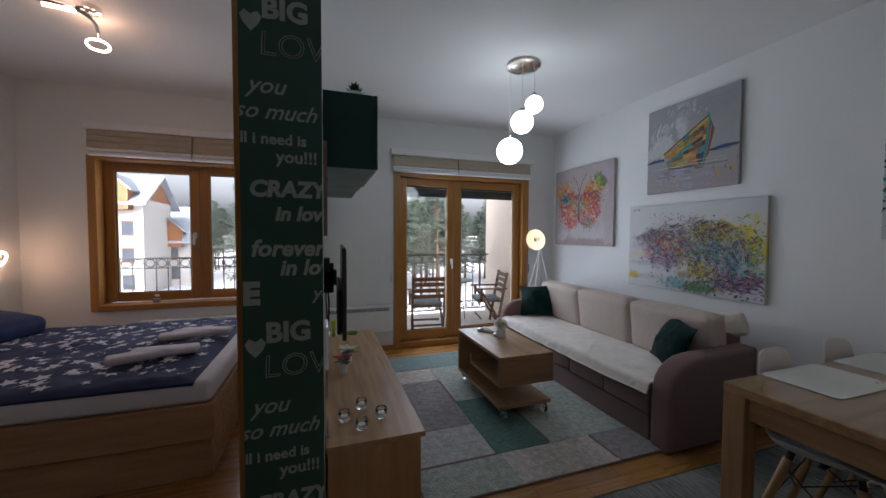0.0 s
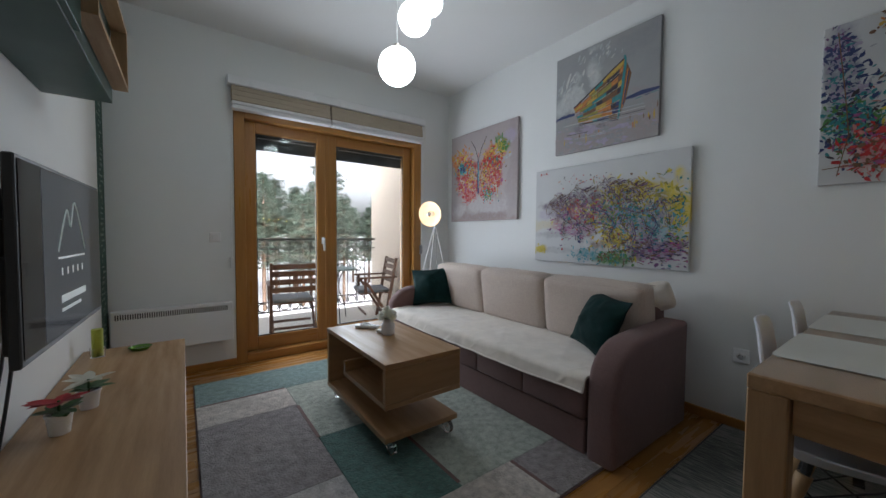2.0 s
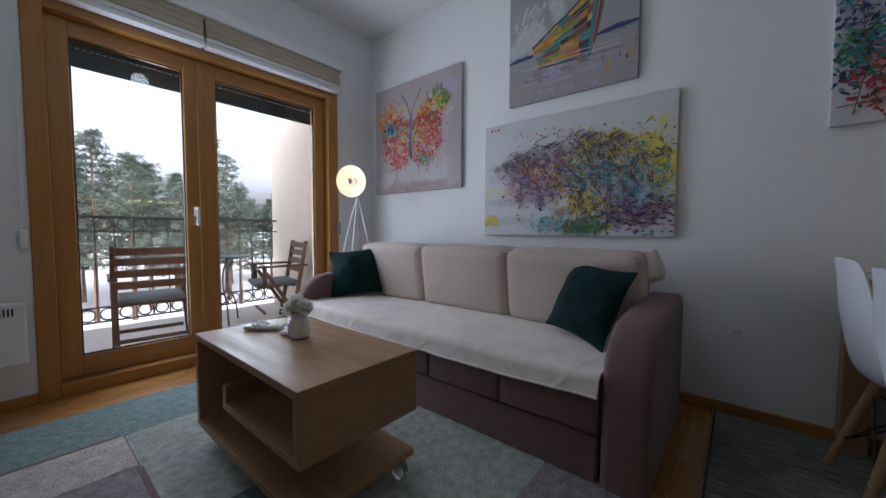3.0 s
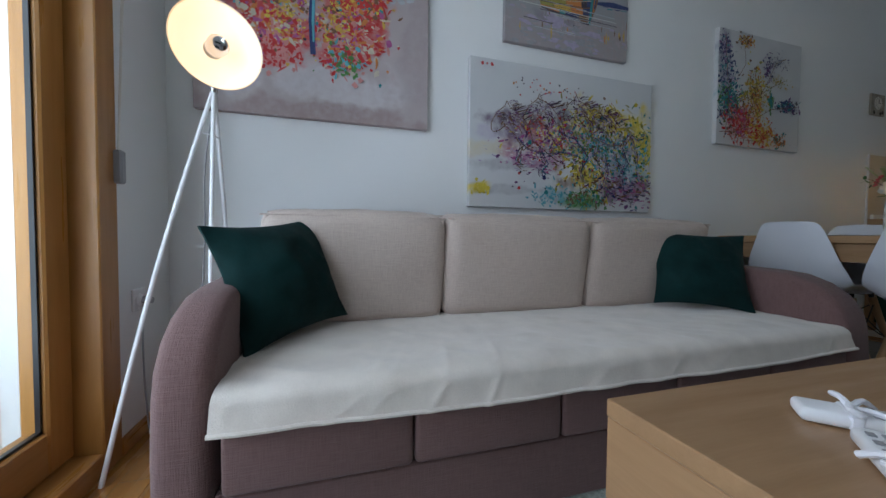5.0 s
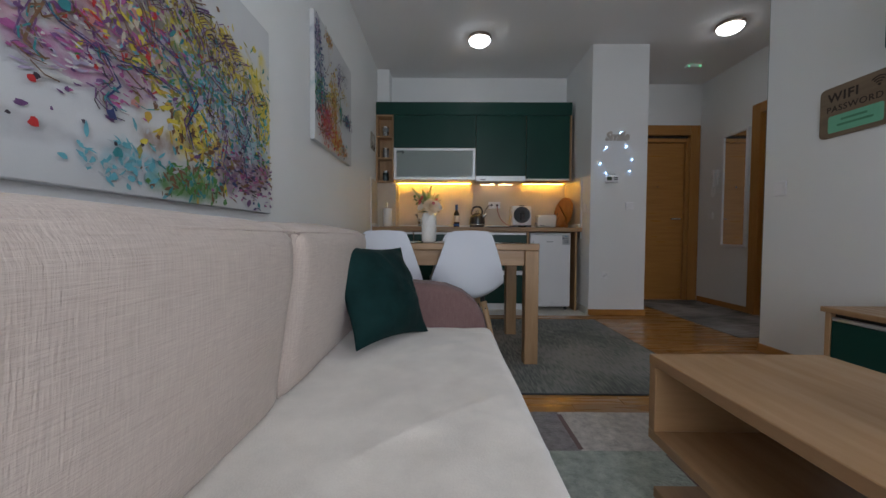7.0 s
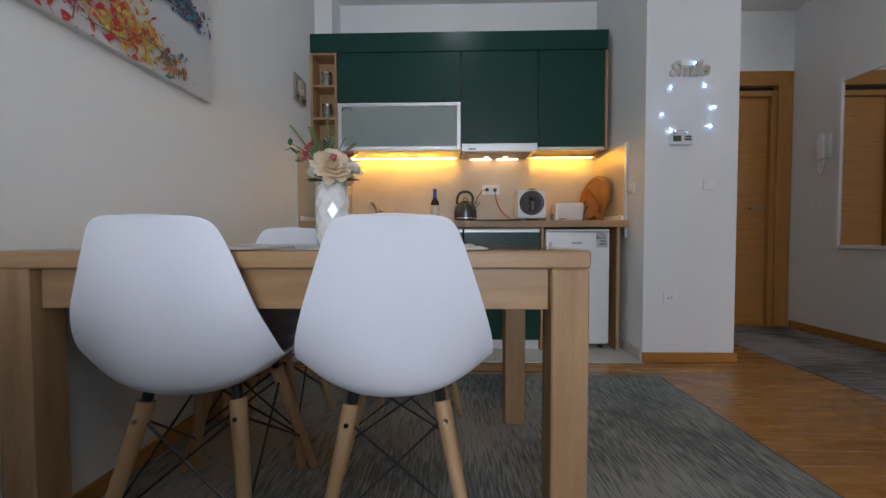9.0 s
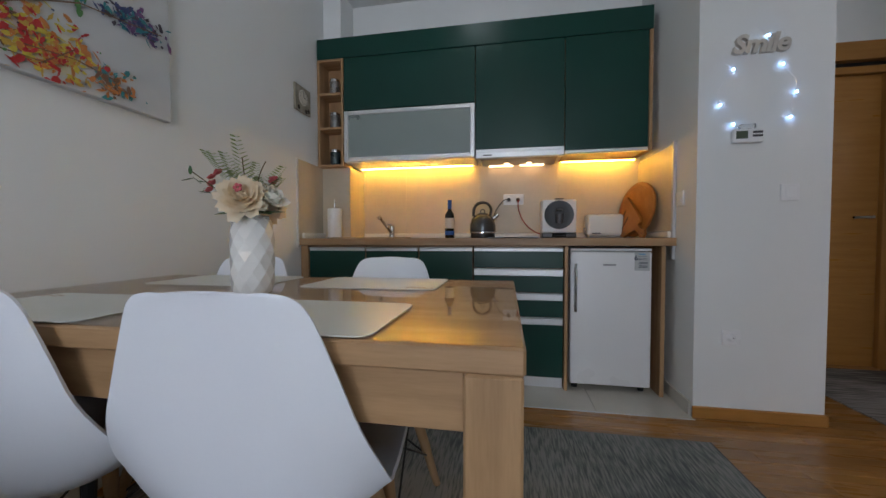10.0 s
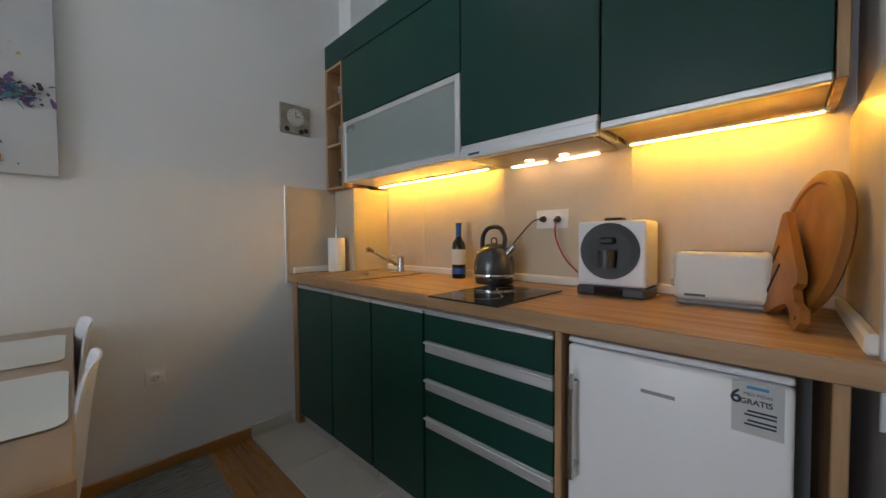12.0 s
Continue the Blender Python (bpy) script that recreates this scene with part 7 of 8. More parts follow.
def butterfly_ground(w, h):
    P = PAINT
    ws = [(0.5, 0.16, 0.42, 0.10, (0.52, 0.49, 0.50), 0.8), (0.3, 0.88, 0.4, 0.12, (0.40, 0.35, 0.35), 0.7), (0.5, 0.02, 0.6, 0.06, (0.33, 0.25, 0.24), 0.9), (0.95, 0.5, 0.08, 0.5, (0.36, 0.30, 0.30), 0.7)]
    for sg in (-1, 1):
        ws += [(0.46 + sg * 0.27, 0.70, 0.14, 0.10, P["orange"], 0.9), (0.46 + sg * 0.20, 0.58, 0.17, 0.12, (0.40, 0.03, 0.03), 1.0), (0.46 + sg * 0.16, 0.42, 0.17, 0.14, (0.50, 0.05, 0.05), 1.0), (0.46 + sg * 0.14, 0.30, 0.10, 0.06, P["red"], 0.7)]
    ws += [(0.20, 0.62, 0.06, 0.06, P["cyan"], 0.9), (0.80, 0.77, 0.08, 0.07, P["green"], 0.8), (0.90, 0.84, 0.07, 0.06, P["lilac"], 0.7)]
    return wash_mat("mauve_plaster_ground", (0.46, 0.405, 0.40), (0.39, 0.33, 0.33), w, h, ws)


def branch_ground(w, h):
    P = PAINT
    return wash_mat("pale_ground_with_branches", (0.60, 0.605, 0.60), (0.53, 0.54, 0.55), w, h, [(0.08, 0.75, 0.06, 0.20, P["navy"], 0.5), (0.14, 0.36, 0.10, 0.12, P["teal"], 0.5), (0.28, 0.2, 0.12, 0.10, P["red"], 0.45), (0.45, 0.45, 0.09, 0.14, P["gold"], 0.45), (0.52, 0.12, 0.12, 0.07, P["yellow"], 0.45), (0.84, 0.41, 0.08, 0.05, P["navy"], 0.4)])


# boat on grey water
c = Canvas(1.955, 2.798, 1.862, 2.680, boat_ground, "oil painting of a colourful patchwork boat on grey water", 11)
c.cloud(0.18, 0.65, 0.1, 0.12, 22, 0.03, ["white", "sky"], 4.0, 1.1)
c.cloud(0.45, 0.88, 0.12, 0.05, 14, 0.025, ["white", "sky"], 4.0, 1.0)
c.cloud(0.5, 0.12, 0.32, 0.10, 110, 0.04, ["mauve", "mauve", "grey", "grey", "lilac"], 4.0, 0.0)
c.face([(0, 0.355), (0, 0.375), (0.10, 0.405), (0.22, 0.395), (0.22, 0.36)][::-1], "navy")
for k in range(20):
    c.stroke(c.rnd.choice((c.rnd.uniform(0.0, 0.2), c.rnd.uniform(0.74, 1.0))), 0.385 + c.rnd.gauss(0, 0.012), 0.05, 0.006, c.rnd.choice(["teal", "navy", "grey"]), 0.1)
c.face([(0.70, 0.375), (0.74, 0.40), (0.86, 0.42), (1.0, 0.41), (1.0, 0.385)][::-1], "navy")
c.line([(0, 0.36), (0.22, 0.365)], 0.004, "grey")
c.line([(0.68, 0.36), (1.0, 0.385)], 0.004, "grey")
hull = [((0.21, 0.445), (0.27, 0.275)), ((0.30, 0.50), (0.36, 0.262)), ((0.40, 0.565), (0.45, 0.25)), ((0.50, 0.625), (0.54, 0.235)), ((0.60, 0.69), (0.61, 0.225)), ((0.71, 0.755), (0.66, 0.22))]
COL = ["gold", "orange", "brown", "teal", "brown", "cream", "dark", "gold", "olive", "brown", "navy", "brown", "mauve", "brown", "teal", "orange", "dark"]
c.face([h[0] for h in hull] + [h[1] for h in hull[::-1]], "brown")
def hull_at(q, r):
    """A point of the hull: q from stern to bow, r from gunwale to keel."""
    k = min(int(q * 5), 4)
    top = Vector(hull[k][0]).lerp(Vector(hull[k + 1][0]), q * 5 - k)
    return tuple(top.lerp(Vector(hull[k][1]).lerp(Vector(hull[k + 1][1]), q * 5 - k), r))


for r in range(9):                              # planks of uneven, patched lengths
    q = 0.0
    while q < 0.99:
        q2 = min(1.0, q + c.rnd.uniform(0.10, 0.30))
        r0, r1 = r / 9 + 0.004, (r + 1) / 9 - 0.014 * c.rnd.random()
        mid = (q + q2) / 2
        c.face([hull_at(q, r0), hull_at(q, r1), hull_at(mid, r1), hull_at(q2 - 0.004, r1), hull_at(q2 - 0.004, r0), hull_at(mid, r0)][::-1], c.rnd.choice(COL))
        q = q2
for r in range(1, 12):
    c.line([tuple(Vector(h[0]).lerp(Vector(h[1]), r / 12 + 0.01)) for h in hull[r % 3:]], 0.0016, ["dark", "brown", "cream"][r % 3])
c.face([(0.71, 0.76), (0.77, 0.60), (0.72, 0.36), (0.66, 0.22)], "brown")
for k in range(6):
    c.line([(0.715 + 0.008 * k, 0.74 - 0.028 * k), (0.665 + 0.009 * k, 0.24 + 0.025 * k)], 0.0045, ["dark", "teal", "brown", "orange", "navy", "brown"][k])
c.line([h[0] for h in hull], 0.008, "dark")
c.line([(0.705, 0.78), (0.715, 0.745), (0.66, 0.22)], 0.009, "teal")
c.line([h[1] for h in hull], 0.006, "dark")
for k in range(34):
    u = c.rnd.choice((0.10, 0.33, 0.45, 0.72, 0.80, 0.93)) + c.rnd.gauss(0, 0.03)
    c.stroke(u, c.rnd.uniform(0.10, 0.27), c.rnd.uniform(0.03, 0.09), c.rnd.uniform(0.003, 0.009), c.rnd.choice(["gold", "orange", "mauve", "grey", "mauve", "brown", "grey"]), math.pi / 2)
for k in range(16):
    v = c.rnd.uniform(0.12, 0.34)
    c.line([(c.rnd.uniform(0.05, 0.6), v), (c.rnd.uniform(0.2, 0.9), v - 0.01)], 0.0025, c.rnd.choice(["white", "sky", "grey", "dark"]))
c.done()

# running horses
c = Canvas(1.747, 3.002, 0.932, 1.749, horse_ground, "watercolour-style canvas of running horses in splashed colours", 12, 0.7, 0.2, 1.15)
c.cloud(0.72, 0.66, 0.11, 0.08, 90, 0.028, ["yellow", "yellow", "olive", "cream"])
c.cloud(0.62, 0.30, 0.07, 0.09, 80, 0.026, ["yellow", "gold", "olive", "brown"])
c.cloud(0.94, 0.45, 0.035, 0.12, 60, 0.022, ["yellow", "yellow", "teal", "green"])
c.cloud(0.78, 0.42, 0.09, 0.12, 110, 0.022, ["cyan", "teal", "lilac", "white", "sky"])
c.cloud(0.58, 0.50, 0.10, 0.09, 110, 0.020, ["purple", "teal", "green", "olive", "lilac", "cyan"])
c.cloud(0.38, 0.52, 0.08, 0.08, 100, 0.018, ["magenta", "red", "purple", "yellow", "pink", "cream"])
c.cloud(0.30, 0.36, 0.10, 0.06, 60, 0.014, ["magenta", "purple", "lilac", "white"], 3, 0)
c.cloud(0.85, 0.16, 0.10, 0.06, 90, 0.018, ["dark", "purple", "magenta", "lilac", "navy", "brown"], 2.5, 0)
c.cloud(0.60, 0.08, 0.07, 0.04, 40, 0.02, ["green", "green", "brown", "teal"])
c.cloud(0.40, 0.10, 0.06, 0.04, 26, 0.018, ["cyan", "cyan", "sky"])
c.cloud(0.06, 0.13, 0.02, 0.02, 12, 0.02, ["yellow"])
HEADS = [((0.10, 0.60), 1.0), ((0.26, 0.67), 1.05), ((0.47, 0.72), 0.9), ((0.62, 0.66), 0.95)]
for (u, v), s in HEADS:
    head = [(0, -0.07), (0.0, -0.03), (0.03, 0.05), (0.065, 0.09), (0.075, 0.13), (0.09, 0.09), (0.13, 0.06), (0.19, -0.03), (0.21, -0.14), (0.16, -0.20), (0.12, -0.10), (0.07, -0.04), (0.035, -0.08), (0.01, -0.09)]
    poly = [(u + a * s, v + b * s) for a, b in head]
    c.cloud(u + 0.10 * s, v + 0.0 * s, 0.035, 0.05, 40, 0.013, ["brown", "purple", "dark", "lilac", "white", "mauve"])
    c.line(poly + poly[:1], 0.0019, "brown")
    for k in range(9):
        a = c.rnd.uniform(0.08, 0.2)
        c.line([(u + a * s, v + (0.08 - 0.5 * (a - 0.08)) * s), (u + (a + 0.06) * s, v + (0.10 - 0.5 * (a - 0.08) + 0.03 * c.rnd.random()) * s)], 0.0022, c.rnd.choice(["dark", "purple", "brown"]))
    c.blob(u + 0.06 * s, v + 0.03 * s, 0.006, "dark")
BODY = [[(0.22, 0.50), (0.27, 0.42), (0.36, 0.40), (0.45, 0.42), (0.55, 0.40)], [(0.25, 0.45), (0.23, 0.38), (0.22, 0.33), (0.25, 0.31)], [(0.34, 0.42), (0.38, 0.33), (0.35, 0.28), (0.37, 0.25)],
        [(0.45, 0.55), (0.53, 0.52), (0.60, 0.40), (0.56, 0.30), (0.58, 0.22)], [(0.63, 0.55), (0.72, 0.50), (0.82, 0.52), (0.86, 0.60), (0.90, 0.56), (0.95, 0.60)], [(0.70, 0.42), (0.72, 0.30), (0.70, 0.20), (0.74, 0.14)],
        [(0.80, 0.50), (0.84, 0.38), (0.80, 0.28), (0.82, 0.16)], [(0.86, 0.58), (0.89, 0.48), (0.90, 0.38)], [(0.66, 0.50), (0.64, 0.40), (0.68, 0.33)], [(0.30, 0.48), (0.42, 0.36), (0.46, 0.34)], [(0.76, 0.45), (0.78, 0.36), (0.81, 0.33)]]
for b in BODY:
    c.line(b, 0.0017, "purple")
    c.line([(a + 0.012, d - 0.01) for a, d in b], 0.0025, c.rnd.choice(["purple", "brown", "navy"]))
for b in BODY:
    for (ua, va), (ub, vb_) in zip(b, b[1:]):
        for k in range(6):
            q = c.rnd.random()
            a, d = ua + (ub - ua) * q + c.rnd.gauss(0, 0.014), va + (vb_ - va) * q + c.rnd.gauss(0, 0.02)
            e = c.rnd.uniform(0.01, 0.03)
            ang = math.atan2(vb_ - va, ub - ua) + c.rnd.gauss(0, 0.4)
            c.line([(a, d), (a + e * math.cos(ang), d + e * math.sin(ang)), (a + 1.7 * e * math.cos(ang + 0.3), d + 1.7 * e * math.sin(ang + 0.3))], 0.0016, c.rnd.choice(["dark", "brown", "purple", "mauve", "mauve", "teal"]))
for (u, v), s in HEADS:
    for k in range(26):
        q = c.rnd.random()
        a, d = u + (0.02 + 0.15 * q) * s + c.rnd.gauss(0, 0.010), v + (0.03 - 0.10 * q * q) * s + c.rnd.gauss(0, 0.028)
        c.line([(a, d), (a + 0.014, d + 0.012 - 0.03 * q), (a + 0.024, d + 0.010 - 0.06 * q)], 0.0017, c.rnd.choice(["dark", "dark", "brown", "brown", "mauve", "purple"]))
    for k in range(13):
        q = c.rnd.random()
        a, d = u + (0.08 + 0.12 * q) * s, v + (0.12 - 0.16 * q) * s
        c.line([(a, d), (a + 0.02, d + 0.02), (a + 0.045, d + 0.012 + 0.02 * c.rnd.random())], 0.0015, c.rnd.choice(["dark", "dark", "brown", "purple"]))
for k in range(70):
    c.blob(c.rnd.uniform(0.2, 0.95), c.rnd.uniform(0.1, 0.85), c.rnd.uniform(0.0025, 0.006), c.rnd.choice(["dark", "red", "dark", "teal", "purple"]))
for k in range(34):
    q = k / 34
    c.blob(0.22 + 0.33 * q + c.rnd.gauss(0, 0.015), 0.80 + 0.10 * c.rnd.random(), c.rnd.uniform(0.003, 0.006), c.rnd.choice(["red", "red", "orange", "dark"]))
for u, v, r in ((0.055, 0.955, 0.009), (0.075, 0.955, 0.006), (0.10, 0.955, 0.009), (0.24, 0.24, 0.008), (0.24, 0.14, 0.01)):
    c.blob(u, v, r, "red")
for u, v, col in ((0.37, 0.225, "navy"), (0.38, 0.12, "teal"), (0.29, 0.46, "teal")):
    c.blob(u, v, 0.012, col)
c.done()

# butterfly
c = Canvas(3.235, 4.30, 1.322, 2.326, butterfly_ground, "textured canvas of a red and gold butterfly", 13, 0.95, 0.6, 1.7)
for sg in (-1, 1):
    c.cloud(0.46 + sg * 0.27, 0.72, 0.07, 0.055, 60, 0.028, ["orange", "gold", "yellow", "pink", "green" if sg > 0 else "orange", "sky"])
    c.cloud(0.46 + sg * 0.20, 0.60, 0.07, 0.05, 90, 0.026, ["red", "orange", "red", "gold", "cyan" if sg < 0 else "red", "brown", "teal"])
    c.cloud(0.46 + sg * 0.17, 0.40, 0.075, 0.07, 110, 0.025, ["red", "red", "pink", "pink", "cream", "orange", "magenta"])
    c.cloud(0.46 + sg * 0.14, 0.29, 0.05, 0.035, 40, 0.02, ["red", "pink", "cyan" if sg > 0 else "red", "green" if sg > 0 else "pink"])
    c.cloud(0.46 + sg * 0.10, 0.5, 0.04, 0.06, 40, 0.014, ["gold", "gold", "yellow", "brown"])
    c.line([(0.465, 0.66), (0.465 + sg * 0.05, 0.80), (0.465 + sg * 0.12, 0.90)], 0.0035, "dark")
c.cloud(0.20, 0.60, 0.03, 0.03, 16, 0.03, ["teal", "cyan", "navy"])
c.cloud(0.80, 0.76, 0.03, 0.03, 16, 0.03, ["green", "yellow", "olive"])
for k in range(90):
    c.blob(0.46 + c.rnd.gauss(0, 0.17), 0.5 + c.rnd.gauss(0, 0.13), c.rnd.uniform(0.004, 0.010), c.rnd.choice(["gold", "yellow", "cream", "brown", "dark", "teal", "red"]))
c.line([(0.462, 0.66), (0.466, 0.55), (0.462, 0.44), (0.468, 0.30)], 0.012, "navy")
c.line([(0.468, 0.64), (0.47, 0.55), (0.468, 0.46), (0.47, 0.36)], 0.006, "cyan")
c.done()

# blossoming branches
c = Canvas(0.327, 1.178, 1.430, 2.222, branch_ground, "canvas of thin branches with leaves in rainbow colours", 14, 1.5, 0.5, 3.0)
c.cloud(0.07, 0.84, 0.03, 0.06, 60, 0.0109, ["navy", "navy", "purple", "lilac"], 2.5)
c.cloud(0.10, 0.60, 0.06, 0.10, 120, 0.0122, ["navy", "lilac", "teal", "sky", "navy"], 2.5)
c.cloud(0.14, 0.36, 0.07, 0.09, 165, 0.0136, ["teal", "teal", "green", "navy", "dark"], 2.2)
c.cloud(0.27, 0.22, 0.08, 0.09, 165, 0.0129, ["red", "red", "magenta", "brown", "pink"], 2.2)
c.cloud(0.43, 0.46, 0.07, 0.12, 150, 0.0129, ["gold", "yellow", "orange", "olive", "brown"], 2.2)
c.cloud(0.52, 0.12, 0.09, 0.06, 105, 0.0129, ["yellow", "orange", "red", "gold"], 2.2)
c.cloud(0.30, 0.93, 0.05, 0.03, 36, 0.0109, ["orange", "brown", "gold"], 2.2)
c.cloud(0.58, 0.72, 0.03, 0.06, 45, 0.0102, ["purple", "lilac", "navy"], 2.2)
c.cloud(0.72, 0.80, 0.06, 0.04, 33, 0.0088, ["sky", "navy", "grey"], 2.4)
c.cloud(0.84, 0.41, 0.06, 0.03, 66, 0.0109, ["navy", "purple", "dark", "teal"], 2.6)
c.cloud(0.72, 0.62, 0.05, 0.03, 27, 0.0088, ["gold", "olive", "cream"], 2.4)
c.cloud(0.62, 0.43, 0.015, 0.04, 12, 0.02, ["teal", "green"], 2.4, 1.4)
c.cloud(0.74, 0.08, 0.04, 0.035, 36, 0.0109, ["teal", "brown", "orange"], 2.4)
for b in ([(0.02, 0.10), (0.20, 0.12), (0.35, 0.18), (0.48, 0.28), (0.62, 0.36), (0.80, 0.39), (0.95, 0.42)], [(0.30, 0.02), (0.32, 0.18), (0.38, 0.32), (0.44, 0.55), (0.40, 0.70)], [(0.08, 0.05), (0.12, 0.30), (0.10, 0.55), (0.06, 0.95)],
          [(0.44, 0.40), (0.58, 0.62), (0.66, 0.78), (0.78, 0.84)], [(0.46, 0.46), (0.60, 0.55), (0.78, 0.64)], [(0.45, 0.10), (0.60, 0.12), (0.74, 0.10)], [(0.34, 0.05), (0.50, 0.06), (0.60, 0.16)], [(0.22, 0.60), (0.30, 0.72), (0.28, 0.88)]):
    c.line(b, 0.0026, "brown")
for k in range(80):
    c.blob(c.rnd.uniform(0.02, 0.7), c.rnd.uniform(0.02, 0.6), c.rnd.uniform(0.003, 0.007), c.rnd.choice(["dark", "red", "navy", "green", "brown"]))
c.done()

# ---- picture on the television ----
m = pose(0.150, 2.17, 0, 0, 0, -1.7)
M["tvpic"] = glow("lit_screen_grey", (0.42, 0.52, 0.62), 0.018)
M["tvpic"].node_tree.nodes["Principled BSDF"].inputs["Base Color"].default_value = (0.012, 0.013, 0.015, 1)
M["tvpic"].node_tree.nodes["Principled BSDF"].inputs["Roughness"].default_value = 0.12
M["tvgreen"] = glow("lit_screen_green", (0.20, 0.50, 0.36), 0.03)
scr = part("screen_image", turned(box(0.0147, 0.17, 0.835, 0.0150, 0.70, 1.345), m), M["tvpic"], tv, "pale greeting picture on the screen")
bm = bmesh.new()
tube([(0.0155, 0.30, 1.10), (0.0155, 0.40, 1.24), (0.0155, 0.44, 1.18), (0.0155, 0.50, 1.27), (0.0155, 0.62, 1.10)], 0.003, 5, bm=bm)
box(0.0151, 0.30, 1.075, 0.0153, 0.62, 1.082, bm=bm)
for k in range(5):
    box(0.0151, 0.33 + 0.06 * k, 1.02, 0.0153, 0.345 + 0.06 * k, 1.045, bm=bm)
box(0.0151, 0.32, 0.93, 0.0153, 0.62, 0.955, bm=bm)
box(0.0151, 0.32, 0.90, 0.0153, 0.55, 0.912, bm=bm)
part("emblem", turned(bm, m), M["tvgreen"], scr, "green mountain emblem and bars of writing")

# ---- bedroom ----
bed = thing("bed", -1.6, 3.2, 0, "double bed with oak box frame and star-patterned navy bedding", "bed")
BX0, BX1, BY0, BY1 = -2.62, -0.58, 2.37, 4.02
part("frame", box(BX0, BY0, 0.24, BX1, BY1, 0.45, 0.004), M["oak_x"], bed)
part("plinth", box(BX0, BY0 + 0.03, 0.0, BX1 - 0.02, BY1 - 0.03, 0.238, 0.004), M["oak_x"], bed)
part("mattress", box(BX0 + 0.02, BY0 + 0.01, 0.451, BX1 - 0.012, BY1 - 0.02, 0.585, 0.035, 3), M["bedwhite"], bed, "white fitted sheet on the mattress", True)


def duvet_z(x, y):
    return 0.612 + 0.022 * noise.noise(Vector((x * 3, y * 4, 0))) + 0.014 * noise.noise(Vector((x * 9, y * 13, 5)))


bm = bmesh.new()
nx_, ny_ = 60, 50
rows = []
for j in range(ny_ + 1):
    row = []
    for i in range(nx_ + 1):
        x, y = BX0 + 0.03 + (BX1 - 0.10 - BX0 - 0.03) * i / nx_, BY0 + 0.0 + (BY1 - BY0 - 0.02) * j / ny_
        e = min(i, nx_ - i) / 3
        z = duvet_z(x, y)
        z = z if e >= 1 and j > 2 else min(z, 0.585 + 0.03 * min(e, j / 2.0))
        row.append(bm.verts.new((x, y, z)))
    rows.append(row)
for a, b in zip(rows, rows[1:]):
    for i in range(nx_):
        bm.faces.new((a[i], a[i + 1], b[i + 1], b[i]))
bmesh.ops.recalc_face_normals(bm, faces=bm.faces[:])
bmesh.ops.solidify(bm, geom=bm.faces[:], thickness=0.02)
dv = thing("duvet", -1.6, 3.2, 0.6, "crumpled navy duvet printed with white stars and moons", "duvet")
part("cover", bm, M["navy"], dv, "", True)
rnd = random.Random(21)
bm = bmesh.new()
for k in range(340):
    x, y, s, a0 = rnd.uniform(BX0 + 0.1, BX1 - 0.14), rnd.uniform(BY0 + 0.06, BY1 - 0.08), rnd.uniform(0.018, 0.05), rnd.uniform(0, 6.3)
    if k % 5 == 0:
        outer = [(s * math.cos(a0 + t * 0.35), s * math.sin(a0 + t * 0.35)) for t in range(11)]
        inner = [(s * 0.35 * math.cos(a0 + 1.75) + s * 0.8 * math.cos(a0 + t * 0.35), s * 0.35 * math.sin(a0 + 1.75) + s * 0.8 * math.sin(a0 + t * 0.35)) for t in range(10, -1, -1)]
        for i in range(10):
            q = [outer[i], outer[i + 1], inner[9 - i], inner[10 - i]]
            bm.faces.new([bm.verts.new((x + u, y + v, duvet_z(x + u, y + v) + 0.0035)) for u, v in q])
    else:
        star = [((s if i % 2 == 0 else s * 0.42) * math.cos(a0 + i * math.pi / 5), (s if i % 2 == 0 else s * 0.42) * math.sin(a0 + i * math.pi / 5)) for i in range(10)]
        mid = bm.verts.new((x, y, duvet_z(x, y) + 0.0045))
        vs = [bm.verts.new((x + u, y + v, duvet_z(x + u, y + v) + 0.0035)) for u, v in star]
        for i in range(10):
            bm.faces.new((mid, vs[i], vs[(i + 1) % 10]))
bmesh.ops.recalc_face_normals(bm, faces=bm.faces[:])
part("star_print", bm, M["bedwhite"], dv, "white stars and moons")
for (x, y, a) in ((-1.08, 2.80, 25), (-0.98, 3.28, 15)):
    t = thing("folded_towel", x, y, 0.64, "two folded white towels laid crosswise on the bed", "towel", "towels on the bed")
    for k, da in enumerate((0, -24)):
        part("towel", turned(box(-0.19, -0.06, 0, 0.19, 0.06, 0.05, 0.02, 3), pose(x + 0.1 * k, y + 0.05 * k, 0.625 + 0.005 * k, 0, 0, a + da)), M["towel"], t, "", True)
bm = cushion_mesh(0.6, 0.16, 0.42, 0.06, 0.03, 8.0)
turned(bm, pose(-2.24, 3.62, 0.66, 80, 0, -102))
solo("pillow", bm, M["navy"], "navy pillow at the head of the bed", "pillow", smooth=True)
t = thing("ring_wall_lamp", -2.65, 4.12, 1.22, "small lit ring reading lamp on the bedroom wall", "lamp")
part("arm", rod((-2.65, 4.12, 1.25), (-2.60, 4.10, 1.24), 0.012), M["chrome"], t)
bm = tube([(-2.585 + 0.012 * math.sin(a), 4.09 + 0.055 * math.cos(a), 1.22 + 0.055 * math.sin(a)) for a in [k * math.pi / 8 for k in range(17)]], 0.008, 8)
part("ring", bm, M["ringled"], t, "glowing ring", True)
t = thing("bedroom_ceiling_lamp", -1.36, 2.90, CEIL, "chrome ceiling spot lamp with lit ring heads", "lamp")
